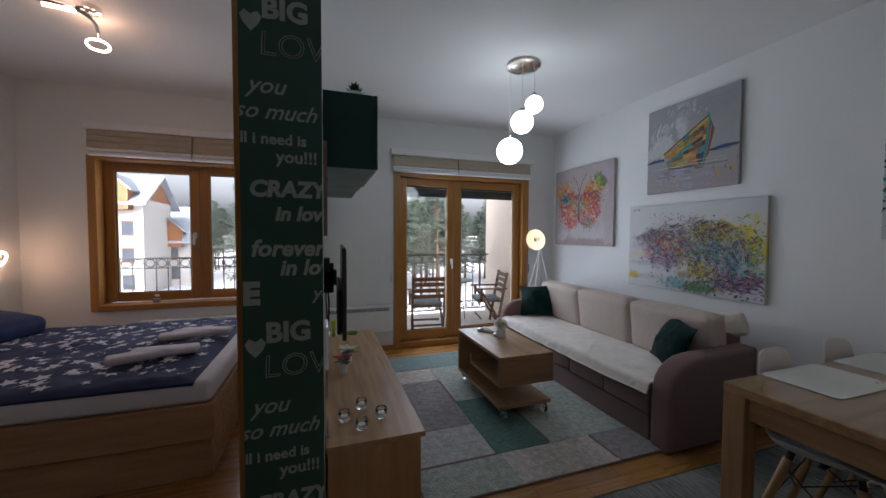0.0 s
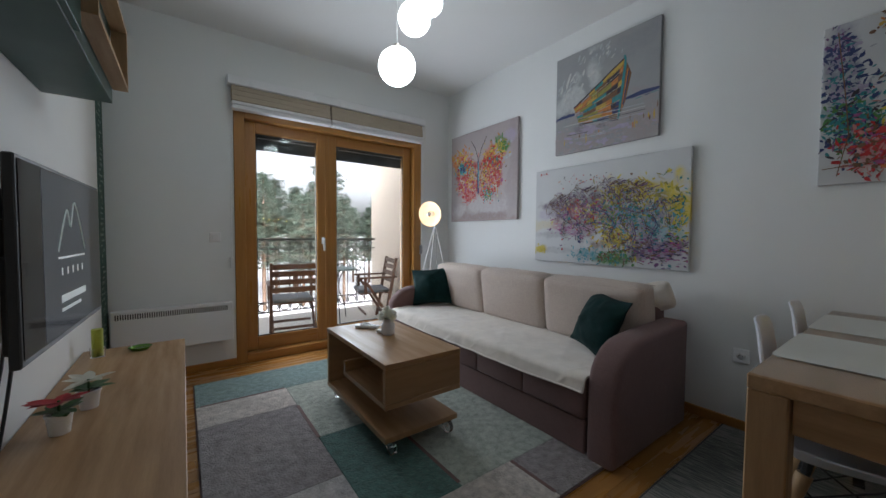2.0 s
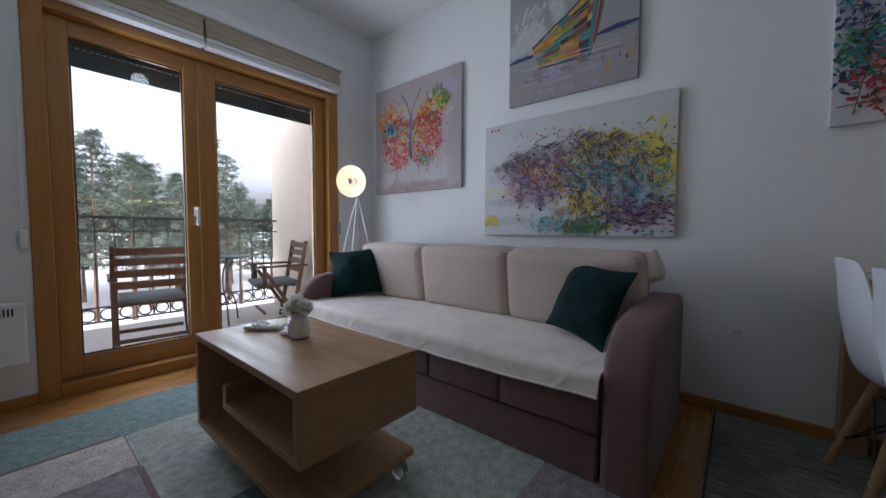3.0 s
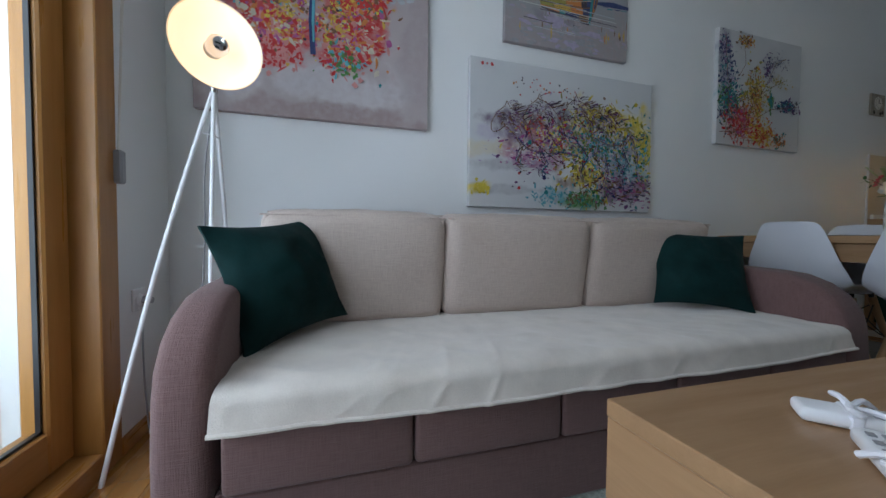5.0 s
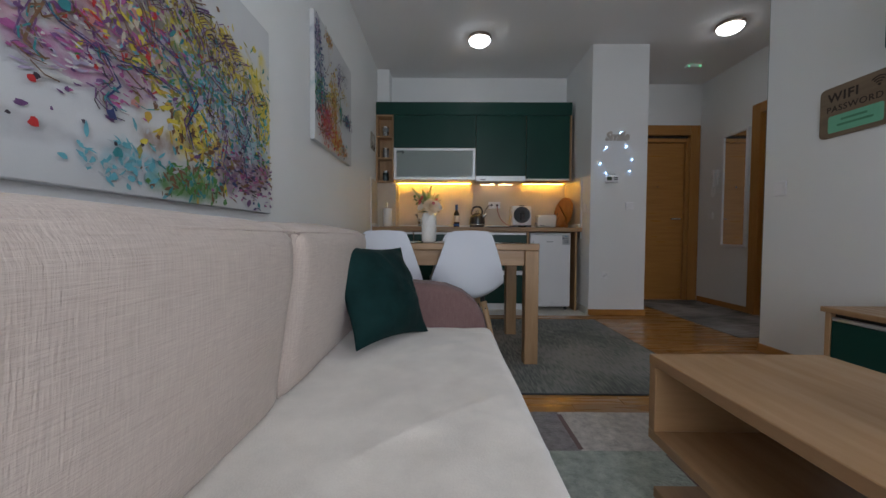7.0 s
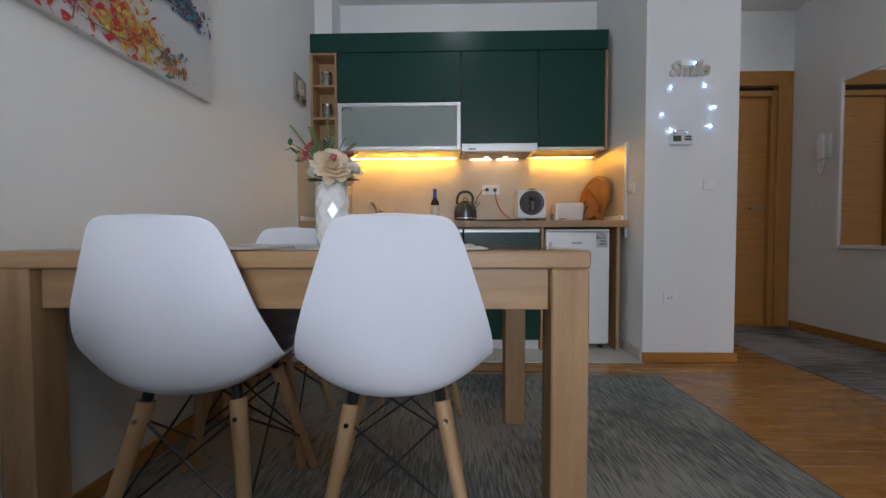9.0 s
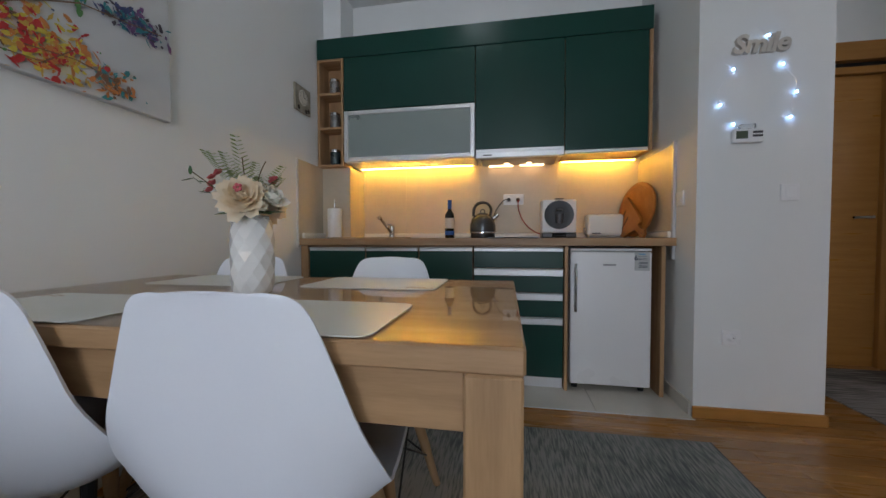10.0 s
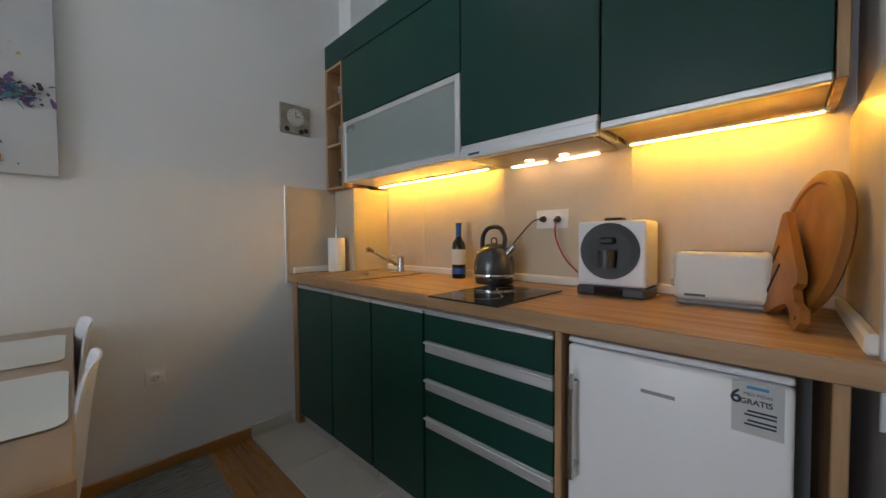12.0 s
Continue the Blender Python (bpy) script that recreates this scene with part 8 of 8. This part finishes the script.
part("base", lathe([(0, -0.03), (0.06, -0.03), (0.065, 0)], (-1.36, 2.90, CEIL), 24), M["chrome"], t, "", True)
part("bar", tube([(-1.56, 2.80, CEIL - 0.05), (-1.42, 2.86, CEIL - 0.04), (-1.36, 2.95, CEIL - 0.06), (-1.37, 3.02, CEIL - 0.10)], 0.011), M["chrome"], t, "", True)
part("curved_light", tube([(-1.53, 2.80, CEIL - 0.075), (-1.46, 2.82, CEIL - 0.070), (-1.39, 2.82, CEIL - 0.078)], 0.010), M["ringled"], t, "lit curved bar", True)
bm = tube([(-1.39 + 0.062 * math.cos(a), 3.06 + 0.03 * math.sin(a), CEIL - 0.165 + 0.045 * math.sin(a) - 0.018 * math.cos(a)) for a in [k * math.pi / 8 for k in range(17)]], 0.007, 8)
part("ring_head", bm, M["ringled"], t, "lit ring head", True)
part("link", rod((-1.37, 3.02, CEIL - 0.095), (-1.385, 3.07, CEIL - 0.125), 0.007), M["chrome"], t)
t = thing("sill_plant", -1.62, 4.46, WZ0 + 0.06, "tiny white pot with a flower on the window sill", "potted plant")
part("pot", box(-1.65, 4.435, WZ0 + 0.0605, -1.59, 4.485, WZ0 + 0.10, 0.006), M["grey"], t)
petals(Vector((-1.62, 4.46, WZ0 + 0.125)), 0.026, ROSE, "petal_white", t, "white flower", 77)

# ---- balcony ----
structure("balcony_floor", box(-3.3, YN + 0.301, -0.25, 3.3, 6.35, -0.02), surf("balcony_tiles", (0.66, 0.63, 0.58), (0.58, 0.55, 0.51), 3, 0.6, 0.2, 60), "pale tiled balcony floor", "floor")
structure("balcony_wall", box(3.03, YN + 0.301, -0.25, 3.35, 6.30, 3.2), M["stucco"], "beige stucco side wall of the balcony", "wall")
rail = thing("balcony_railing", 0, 6.19, -0.02, "black wrought-iron balcony railing with bands of rings", "railing")
for zz, hh in ((1.085, 0.025), (0.945, 0.014), (0.21, 0.014), (0.07, 0.014)):
    part("bar", box(-3.25, 6.175, zz - hh / 2, 3.03, 6.205, zz + hh / 2, 0.003), M["iron"], rail)
ring_bm = bmesh.new()
n, seg = 20, 6
vs = [[ring_bm.verts.new((math.cos(2 * math.pi * i / n) * (0.055 + 0.007 * math.cos(2 * math.pi * k / seg)), 0.007 * math.sin(2 * math.pi * k / seg), math.sin(2 * math.pi * i / n) * (0.055 + 0.007 * math.cos(2 * math.pi * k / seg)))) for k in range(seg)] for i in range(n)]
for i in range(n):
    for k in range(seg):
        ring_bm.faces.new((vs[i][k], vs[i][(k + 1) % seg], vs[(i + 1) % n][(k + 1) % seg], vs[(i + 1) % n][k]))
first = part("ring", turned(ring_bm, Matrix.Translation(BASE[rail])), M["iron"], rail, "", True)
bal = part("baluster", turned(box(-0.006, -0.006, 0.09, 0.006, 0.006, 1.09), Matrix.Translation(BASE[rail])), M["iron"], rail)
for i in range(44):
    x = -3.18 + 0.142 * i
    for z in (1.035, 0.16):
        if i == 0 and z > 1:
            first.location = (x, 0, z)
            continue
        o = new("ring", first.data)
        o.parent = rail
        o.location = (x, 0, z)
    if i:
        o = new("baluster", bal.data)
        o.parent = rail
        o.location = (x - 0.071, 0, 0)
bal.location = (-3.25, 0, 0)

M["stain"] = surf("brown_stained_wood", (0.13, 0.065, 0.04), (0.09, 0.042, 0.026), 4, 0.5, 0.15, 40, stretch=(2, 2, 2))
M["pad"] = surf("grey_blue_pad", (0.20, 0.23, 0.26), (0.15, 0.18, 0.21), 8, 0.9, 0.3, 200)


def folding_chair():
    t = thing("garden_chair", 0, 0, 0, "brown stained wooden folding chair with a grey pad on the balcony", "chair", "balcony chairs")
    for sx in (-0.24, 0.24):
        part("leg", turned(box(-0.014, -0.02, 0, 0.014, 0.02, 0.88, 0.003), pose(sx, -0.10, 0, 10, 0, 0)), M["stain"], t)
        part("leg", turned(box(-0.012, -0.018, 0, 0.012, 0.018, 0.64, 0.003), pose(sx * 0.92, -0.2, 0, -32, 0, 0)), M["stain"], t)
        part("armrest", box(sx - 0.028, -0.26, 0.60, sx + 0.028, 0.24, 0.622, 0.004), M["stain"], t)
        part("arm_post", box(sx - 0.012, 0.14, 0.40, sx + 0.012, 0.18, 0.60, 0.003), M["stain"], t)
    for z in (0.56, 0.65, 0.74, 0.82):
        part("back_slat", turned(box(-0.23, -0.01, -0.03, 0.23, 0.01, 0.03, 0.004), pose(0, -0.10 - z * 0.176, z, 10, 0, 0)), M["stain"], t)
    for k in range(5):
        part("seat_slat", box(-0.225, -0.16 + 0.08 * k, 0.39, 0.225, -0.10 + 0.08 * k, 0.408, 0.003), M["stain"], t)
    part("crossbar", box(-0.23, 0.15, 0.12, 0.23, 0.17, 0.15, 0.003), M["stain"], t)
    part("crossbar", box(-0.23, -0.13, 0.10, 0.23, -0.11, 0.13, 0.003), M["stain"], t)
    part("seat_pad", box(-0.21, -0.17, 0.41, 0.21, 0.24, 0.455, 0.018, 3), M["pad"], t, "grey seat pad", True)
    return t


gc = folding_chair()
gc.matrix_basis = pose(1.52, 5.20, -0.02, 0, 0, -6)
copy_thing(gc, pose(2.62, 5.35, -0.02, 0, 0, 78))
gt = thing("bistro_table", 2.16, 5.62, -0.02, "small round green metal bistro table with curved legs", "table")
part("tabletop", lathe([(0, 0.70), (0.29, 0.70), (0.30, 0.705), (0.30, 0.715), (0, 0.718)], (2.16, 5.62, -0.02), 32), surf("green_metal", (0.05, 0.12, 0.11), None, 6, 0.4), gt, "", True)
for k in range(3):
    a = k * 2.094 + 0.5
    part("leg", tube([(2.16 + r * math.cos(a), 5.62 + r * math.sin(a), z) for r, z in ((0.24, -0.02), (0.20, 0.2), (0.10, 0.38), (0.12, 0.55), (0.24, 0.69))], 0.008), M["iron"], gt, "", True)

# ---- outdoors ----
M["snow"] = surf("trodden_snow", (0.80, 0.82, 0.86), (0.62, 0.62, 0.62), 0.12, 0.8, 0.6, 3, dist=0.1)
bm = bmesh.new()
vs = [bm.verts.new(p) for p in ((-3000, -3000, -5.2), (3000, -3000, -5.2), (3000, 3000, -5.2), (-3000, 3000, -5.2))]
bm.faces.new(vs)
structure("ground", bm, M["snow"], "snow-covered ground and car park below the flat", "ground")
M["bark"] = surf("pine_bark", (0.14, 0.085, 0.055), (0.09, 0.055, 0.04), 3, 0.9, 0.8, 20, dist=0.02)
M["needles"] = surf("pine_needles", (0.048, 0.075, 0.054), (0.072, 0.10, 0.074), 1.2, 0.8, 0.2, 9, vary=0.25)
rnd = random.Random(31)


def pine(h, seed):
    """A pine: tapered trunk, whorled limbs, and a crown of many small needle tufts."""
    rn = random.Random(seed)
    t = thing("pine_tree", 0, 0, 0, "tall green pine standing in snow", "tree", "pines behind the balcony")
    part("trunk", rod((0, 0, 0), (0.1 * rn.uniform(-1, 1), 0, h), 0.16, 0.03, 8), M["bark"], t, "", True)
    limbs, crown = bmesh.new(), bmesh.new()
    z = h * 0.30
    while z < h:
        q = (z - h * 0.30) / (h * 0.70)
        for k in range(5):
            a, L = rn.uniform(0, 6.28), (1 - q) ** 0.75 * h * 0.20 * rn.uniform(0.6, 1.15) + 0.25
            tip = Vector((L * math.cos(a), L * math.sin(a), z + L * rn.uniform(-0.05, 0.25)))
            rod((0, 0, z), tip, 0.03, 0.008, 4, bm=limbs, caps=False)
            for s in range(12):
                p = Vector((0, 0, z)).lerp(tip, 0.25 + 0.75 * (s / 10)) + Vector((rn.gauss(0, 0.16), rn.gauss(0, 0.16), rn.gauss(0, 0.10)))
                for w in range(9):
                    d = Vector((rn.gauss(0, 1), rn.gauss(0, 1), rn.gauss(0.25, 0.6))).normalized() * rn.uniform(0.14, 0.34)
                    side = d.cross(Vector((rn.random(), rn.random(), 1))).normalized() * 0.024
                    crown.faces.new((crown.verts.new(p - side), crown.verts.new(p + side), crown.verts.new(p + d)))
        z += h * 0.032
    part("limbs", limbs, M["bark"], t)
    part("crown", crown, M["needles"], t, "tufted green crown")
    return t


kinds = [pine(11.3, 1), pine(12.8, 2), pine(9.8, 3)]
spots = []
for k in range(136):
    x = -36 + k * 0.66 + rnd.uniform(-0.8, 0.8)
    y = rnd.choice((31, 36, 42, 48)) + rnd.uniform(-3, 3)
    if -24 < x < -6:
        y += 42
    spots.append((x, y))
for k, (x, y) in enumerate(spots):
    m = pose(x, y, -5.2, 0, 0, rnd.uniform(0, 360)) 
    s = rnd.uniform(0.85, 1.15)
    src = kinds[k % 3]
    if k < 3:
        src.matrix_basis = m
    else:
        copy_thing(src, m)
M["render_white"] = surf("white_render", (0.56, 0.54, 0.51), (0.48, 0.46, 0.43), 0.8, 0.9, 0.2, 8)
M["roof_snow"] = surf("snowy_grey_roof", (0.46, 0.50, 0.56), (0.26, 0.29, 0.33), 0.5, 0.8, 0.2, 6)
M["timber"] = surf("orange_timber", (0.36, 0.15, 0.06), (0.28, 0.11, 0.04), 1, 0.7, 0.2, 10)
M["darkpane"] = surf("dark_window_pane", (0.05, 0.06, 0.08), (0.08, 0.09, 0.11), 1, 0.15, 0.0)


def house(cx, cy, w, d, eave, ridge, label, rot):
    t = thing("apartment_house", 0, 0, 0, label, "house", "houses across the car park")
    part("wall", box(-w / 2, -d / 2, 0, w / 2, d / 2, eave), M["render_white"], t)
    rf = part("roof", prism([(-d / 2 - 1.4, eave - 0.5), (0, ridge), (d / 2 + 1.4, eave - 0.5), (d / 2 + 1.4, eave - 0.75), (0, ridge - 0.3), (-d / 2 - 1.4, eave - 0.75)], "x", -w / 2 - 0.7, w / 2 + 0.7), M["roof_snow"], t)
    part("gable", prism([(-d / 2, eave), (0, ridge - 0.35), (d / 2, eave)], "x", -w / 2 - 0.05, w / 2 + 0.05), M["timber"], t)
    part("dormer", prism([(w / 2 - 3.4, eave - 1.2), (w / 2 - 3.4, eave + 1.0), (w / 2 - 2.1, eave + 2.2), (w / 2 - 0.8, eave + 1.0), (w / 2 - 0.8, eave - 1.2)], "y", -d / 2 - 1.3, -d / 2 + 3.0), M["timber"], rf)
    part("dormer_roof", prism([(w / 2 - 3.8, eave + 0.8), (w / 2 - 2.1, eave + 2.5), (w / 2 - 0.4, eave + 0.8), (w / 2 - 0.4, eave + 0.6), (w / 2 - 2.1, eave + 2.25), (w / 2 - 3.8, eave + 0.6)], "y", -d / 2 - 1.7, -d / 2 + 3.2), M["roof_snow"], rf)
    nfl = max(2, int(eave / 2.8))
    for f in range(nfl):
        z = 0.9 + f * 2.8
        for k in range(int(w / 2.2)):
            x = -w / 2 + 1.1 + k * 2.2
            wn_ = part("window", box(x - 0.5, -d / 2 - 0.06, z, x + 0.5, -d / 2 + 0.02, z + 1.4), M["darkpane"], t)
            part("frame", box(x - 0.6, -d / 2 - 0.09, z - 0.1, x + 0.6, -d / 2 - 0.05, z), M["timber"], wn_)
            part("frame", box(x - 0.6, -d / 2 - 0.09, z + 1.4, x + 0.6, -d / 2 - 0.05, z + 1.5), M["timber"], wn_)
        part("balcony", box(-w / 2 + 1, -d / 2 - 1.2, z - 0.55, 0.5, -d / 2 - 0.05, z - 0.4), M["render_white"], t)
        part("balcony_rail", box(-w / 2 + 1, -d / 2 - 1.22, z - 0.4, 0.5, -d / 2 - 1.15, z + 0.35), M["timber"], t)
    for x in (-w / 2 + 1, 0.5):
        part("post", box(x - 0.1, -d / 2 - 1.2, 0, x + 0.1, -d / 2 - 1.0, eave), M["timber"], t)
    t.matrix_basis = pose(cx, cy, -5.2, 0, 0, rot)
    return t


house(-22.0, 58, 9.5, 9, 6.2, 10.4, "white apartment house with snowy grey roof and timber balconies", 12)
house(-22.6, 49.5, 9, 9, 10.3, 13.3, "white house with orange timber and snowy roof", 4)


def car(col, label):
    t = thing("parked_car", 0, 0, 0, label, "car", "parked cars")
    bm = prism([(-2.1, 0.35), (-2.1, 0.75), (-1.4, 0.88), (-0.8, 1.35), (0.9, 1.38), (1.5, 0.95), (2.1, 0.85), (2.15, 0.35)], "x", -0.85, 0.85)
    bmesh.ops.bevel(bm, geom=bm.edges[:], offset=0.08, segments=2, affect="EDGES")
    part("body", bm, col, t, "", True)
    part("windscreen", prism([(-1.36, 0.92), (-0.84, 1.30), (0.86, 1.33), (1.36, 0.98)], "x", -0.862, 0.862), M["darkpane"], t)
    for sx in (-0.8, 0.8):
        for yy in (-1.3, 1.3):
            w_ = part("wheel", rod((sx - 0.1, yy, 0.32), (sx + 0.1, yy, 0.32), 0.32, seg=16), M["black"], t)
            part("rim", rod((sx - 0.11, yy, 0.32), (sx + 0.11, yy, 0.32), 0.19, seg=12), M["alu"], w_)
    return t


grey_car = car(surf("dark_car_paint", (0.05, 0.055, 0.07), None, 3, 0.3, 0.0), "dark grey parked car in the snow")
grey_car.matrix_basis = pose(-9.5, 24, -5.2, 0, 0, 80)
copy_thing(grey_car, pose(-6.8, 27, -5.2, 0, 0, 95))
white_car = car(surf("white_car_paint", (0.6, 0.62, 0.64), None, 3, 0.3, 0.0), "white parked car in the snow")
white_car.matrix_basis = pose(-12.2, 25, -5.2, 0, 0, 85)
copy_thing(white_car, pose(-4.2, 26, -5.2, 0, 0, 100))

# ---- rugs ----
def rug_mat(name, a, b):
    return surf(name, tuple(2.9 * v for v in a), tuple(1.6 * v for v in b), 26, 0.97, 1.0, 95, sheen=0.15, dist=0.012)


RT, RS, RG, RB, RL, RD = (rug_mat("rug_teal", (0.085, 0.125, 0.12), (0.06, 0.095, 0.09)), rug_mat("rug_sage", (0.175, 0.19, 0.165), (0.135, 0.15, 0.13)), rug_mat("rug_taupe", (0.125, 0.11, 0.11), (0.09, 0.08, 0.08)),
                          rug_mat("rug_beige", (0.25, 0.225, 0.205), (0.19, 0.17, 0.155)), rug_mat("rug_light_grey", (0.22, 0.21, 0.205), (0.17, 0.16, 0.158)), rug_mat("rug_dark_teal", (0.030, 0.074, 0.064), (0.026, 0.048, 0.044)))
rug = thing("patchwork_rug", 1.55, 2.9, 0, "patchwork rug of teal, sage, taupe and beige rectangles", "rug")
part("backing", box(0.540, 1.737, 0.0005, 2.505, 4.060, 0.006), M["fabric_brown"], rug)
PATCH = [(0.545, 3.62, 2.50, 4.055, RT), (0.545, 3.30, 1.10, 3.62, RB), (1.10, 2.82, 1.51, 3.62, RS), (0.545, 2.44, 1.10, 3.30, RG), (1.10, 2.045, 1.515, 2.82, RD), (0.545, 2.045, 1.10, 2.44, RL), (1.515, 2.045, 2.5, 3.62, RS),
         (0.545, 1.742, 1.12, 2.045, RS), (1.12, 1.742, 1.83, 2.045, RB), (1.83, 1.742, 2.5, 2.045, RG)]
for x0, y0, x1, y1, mt in PATCH:
    part("patch", box(x0 + 0.001, y0 + 0.001, 0.0062, x1 - 0.001, y1 - 0.001, 0.0135 + 0.0006 * rnd.random(), 0.002), mt, rug)
for x0, y0, x1, y1 in ((1.09, 2.82, 1.11, 3.28), (1.505, 2.07, 1.525, 2.60), (1.82, 1.77, 1.84, 2.04), (0.57, 3.61, 1.09, 3.63), (0.57, 2.035, 1.10, 2.055), (2.0, 3.61, 2.4, 3.63)):
    part("dark_line", box(x0, y0, 0.012, x1, y1, 0.0152, 0.001), M["fabric_brown"], rug)


def streaked(name, stretch, a, b, c3):
    m, n, l, bs = node_mat(name)
    tc, mp, nz, cr, n2 = n.new("ShaderNodeTexCoord"), n.new("ShaderNodeMapping"), n.new("ShaderNodeTexNoise"), n.new("ShaderNodeValToRGB"), n.new("ShaderNodeTexNoise")
    mp.inputs["Scale"].default_value = stretch
    l.new(tc.outputs["Object"], mp.inputs["Vector"])
    l.new(mp.outputs[0], nz.inputs["Vector"])
    l.new(tc.outputs["Object"], n2.inputs["Vector"])
    n2.inputs["Scale"].default_value = 1.7
    nz.inputs["Scale"].default_value, nz.inputs["Detail"].default_value = 9, 5
    ad = n.new("ShaderNodeMath")
    ad.operation = "MULTIPLY_ADD"
    l.new(n2.outputs[0], ad.inputs[0])
    ad.inputs[1].default_value = 0.75
    sb = n.new("ShaderNodeMath")
    sb.operation = "SUBTRACT"
    l.new(nz.outputs[0], sb.inputs[0])
    sb.inputs[1].default_value = 0.36
    l.new(sb.outputs[0], ad.inputs[2])
    e = cr.color_ramp.elements
    e[0].position, e[0].color, e[1].position, e[1].color = 0.34, (*a, 1), 0.60, (*c3, 1)
    mid = e.new(0.47)
    mid.color = (*b, 1)
    l.new(ad.outputs[0], cr.inputs[0])
    l.new(cr.outputs[0], bs.inputs["Base Color"])
    bs.inputs["Roughness"].default_value = 0.95
    bp = n.new("ShaderNodeBump")
    bp.inputs["Strength"].default_value, bp.inputs["Distance"].default_value = 0.6, 0.003
    l.new(nz.outputs[0], bp.inputs["Height"])
    l.new(bp.outputs[0], bs.inputs["Normal"])
    return m


r2 = thing("dining_rug", 2.0, 0.68, 0, "flat grey-green rug with streaked stripes under the table", "rug")
part("rug_surface", rounded_slab(0.855, -0.175, 3.175, 1.535, 0.0005, 0.0085, 0.006), streaked("streaked_rug", (14.0, 1.3, 1.0), (0.085, 0.092, 0.09), (0.155, 0.165, 0.15), (0.27, 0.26, 0.24)), r2)
M["edge"] = surf("rug_edge", (0.05, 0.055, 0.06), None, 30, 0.9)
part("border", box(0.852, -0.178, 0.0005, 0.862, 1.538, 0.009, 0.002), M["edge"], r2)
part("border", box(0.862, 1.53, 0.0005, 3.175, 1.54, 0.009, 0.002), M["edge"], r2)
r3 = thing("hall_runner", -0.53, -0.4, 0, "grey striped runner in the hall", "rug")
part("rug_surface", rounded_slab(-0.97, -1.36, -0.10, 0.42, 0.0005, 0.008, 0.006), streaked("striped_runner", (0.5, 12.0, 1.0), (0.05, 0.05, 0.052), (0.16, 0.15, 0.14), (0.34, 0.32, 0.30)), r3)

# ---- floors, piece by piece ----
floor = structure("floor", box(-2.85, -1.62, -0.1, XR, YN + 0.30, -0.013), M["grout"], "honey-brown oak parquet floor", "floor")
plank_mesh = {}


def plank_data(L, W):
    key = (round(L, 3), W)
    if key not in plank_mesh:
        bm = box(0, 0, -0.012, L - 0.0012, W - 0.001, 0.0, 0.0008)
        me = bpy.data.meshes.new("plank")
        bm.to_mesh(me)
        bm.free()
        me.materials.append(M["parquet"])
        plank_mesh[key] = me
    return plank_mesh[key]


rest = bmesh.new()
rnd = random.Random(5)
W, L, count = 0.09, 0.56, 0
y, row = -1.60, 0
while y < YN - 0.01:
    x = -2.64 - rnd.random() * L
    while x < XR - 0.002:
        a, b = max(x, -2.64), min(x + L, XR - 0.001)
        ym = y + W / 2
        kitchen = ym < -0.405 and b > 0.215
        if kitchen:
            b = min(b, 0.214) if a < 0.214 else a
        if b - a > 0.03 and not (a > 0.82 and ym < -0.405):
            under = (a > 0.62 and b < 2.5 and 1.80 < ym < 4.0) or (a > 0.9 and -0.12 < ym < 1.48) or (a > 2.3 and ym > 1.75) or (b < -0.10 and ym > 0.75) or (b < -1.04) or (a < -0.15 and -1.3 < ym < 0.4) or (b < 0.45 and ym > 1.65)
            if not under and count < 300:
                o = new("plank", plank_data(b - a, W))
                o.location = (a, y, 0)
                o.parent = floor
                count += 1
            else:
                vs = [rest.verts.new(p) for p in ((a, y, 0), (b - 0.0012, y, 0), (b - 0.0012, y + W - 0.001, 0), (a, y + W - 0.001, 0))]
                rest.faces.new(vs)
        x += L
    y += W
    row += 1
rp = part("plank_field", rest, M["parquet"], floor)
tagged(rp, kind="stuff")
tf = structure("floor_kitchen", box(0.812, YK, -0.0128, XR - 0.001, -0.405, -0.004), M["tile_grout"], "grey ceramic tile floor of the kitchen", "floor")
for i in range(5):
    for j in range(2):
        a, b = 0.815 + i * 0.48, min(0.815 + (i + 1) * 0.48 - 0.003, XR - 0.002)
        c0, c1 = (YK + 0.001, -0.835) if j == 0 else (-0.832, -0.408)
        if b > a:
            part("tile", box(a, c0, -0.0035, b, c1, 0.002, 0.001), M["tile"], tf)
structure("floor_trim", box(0.812, -0.408, -0.002, XR - 0.014, -0.400, 0.003, 0.001), M["alu"], "metal strip between tiles and parquet", "trim")
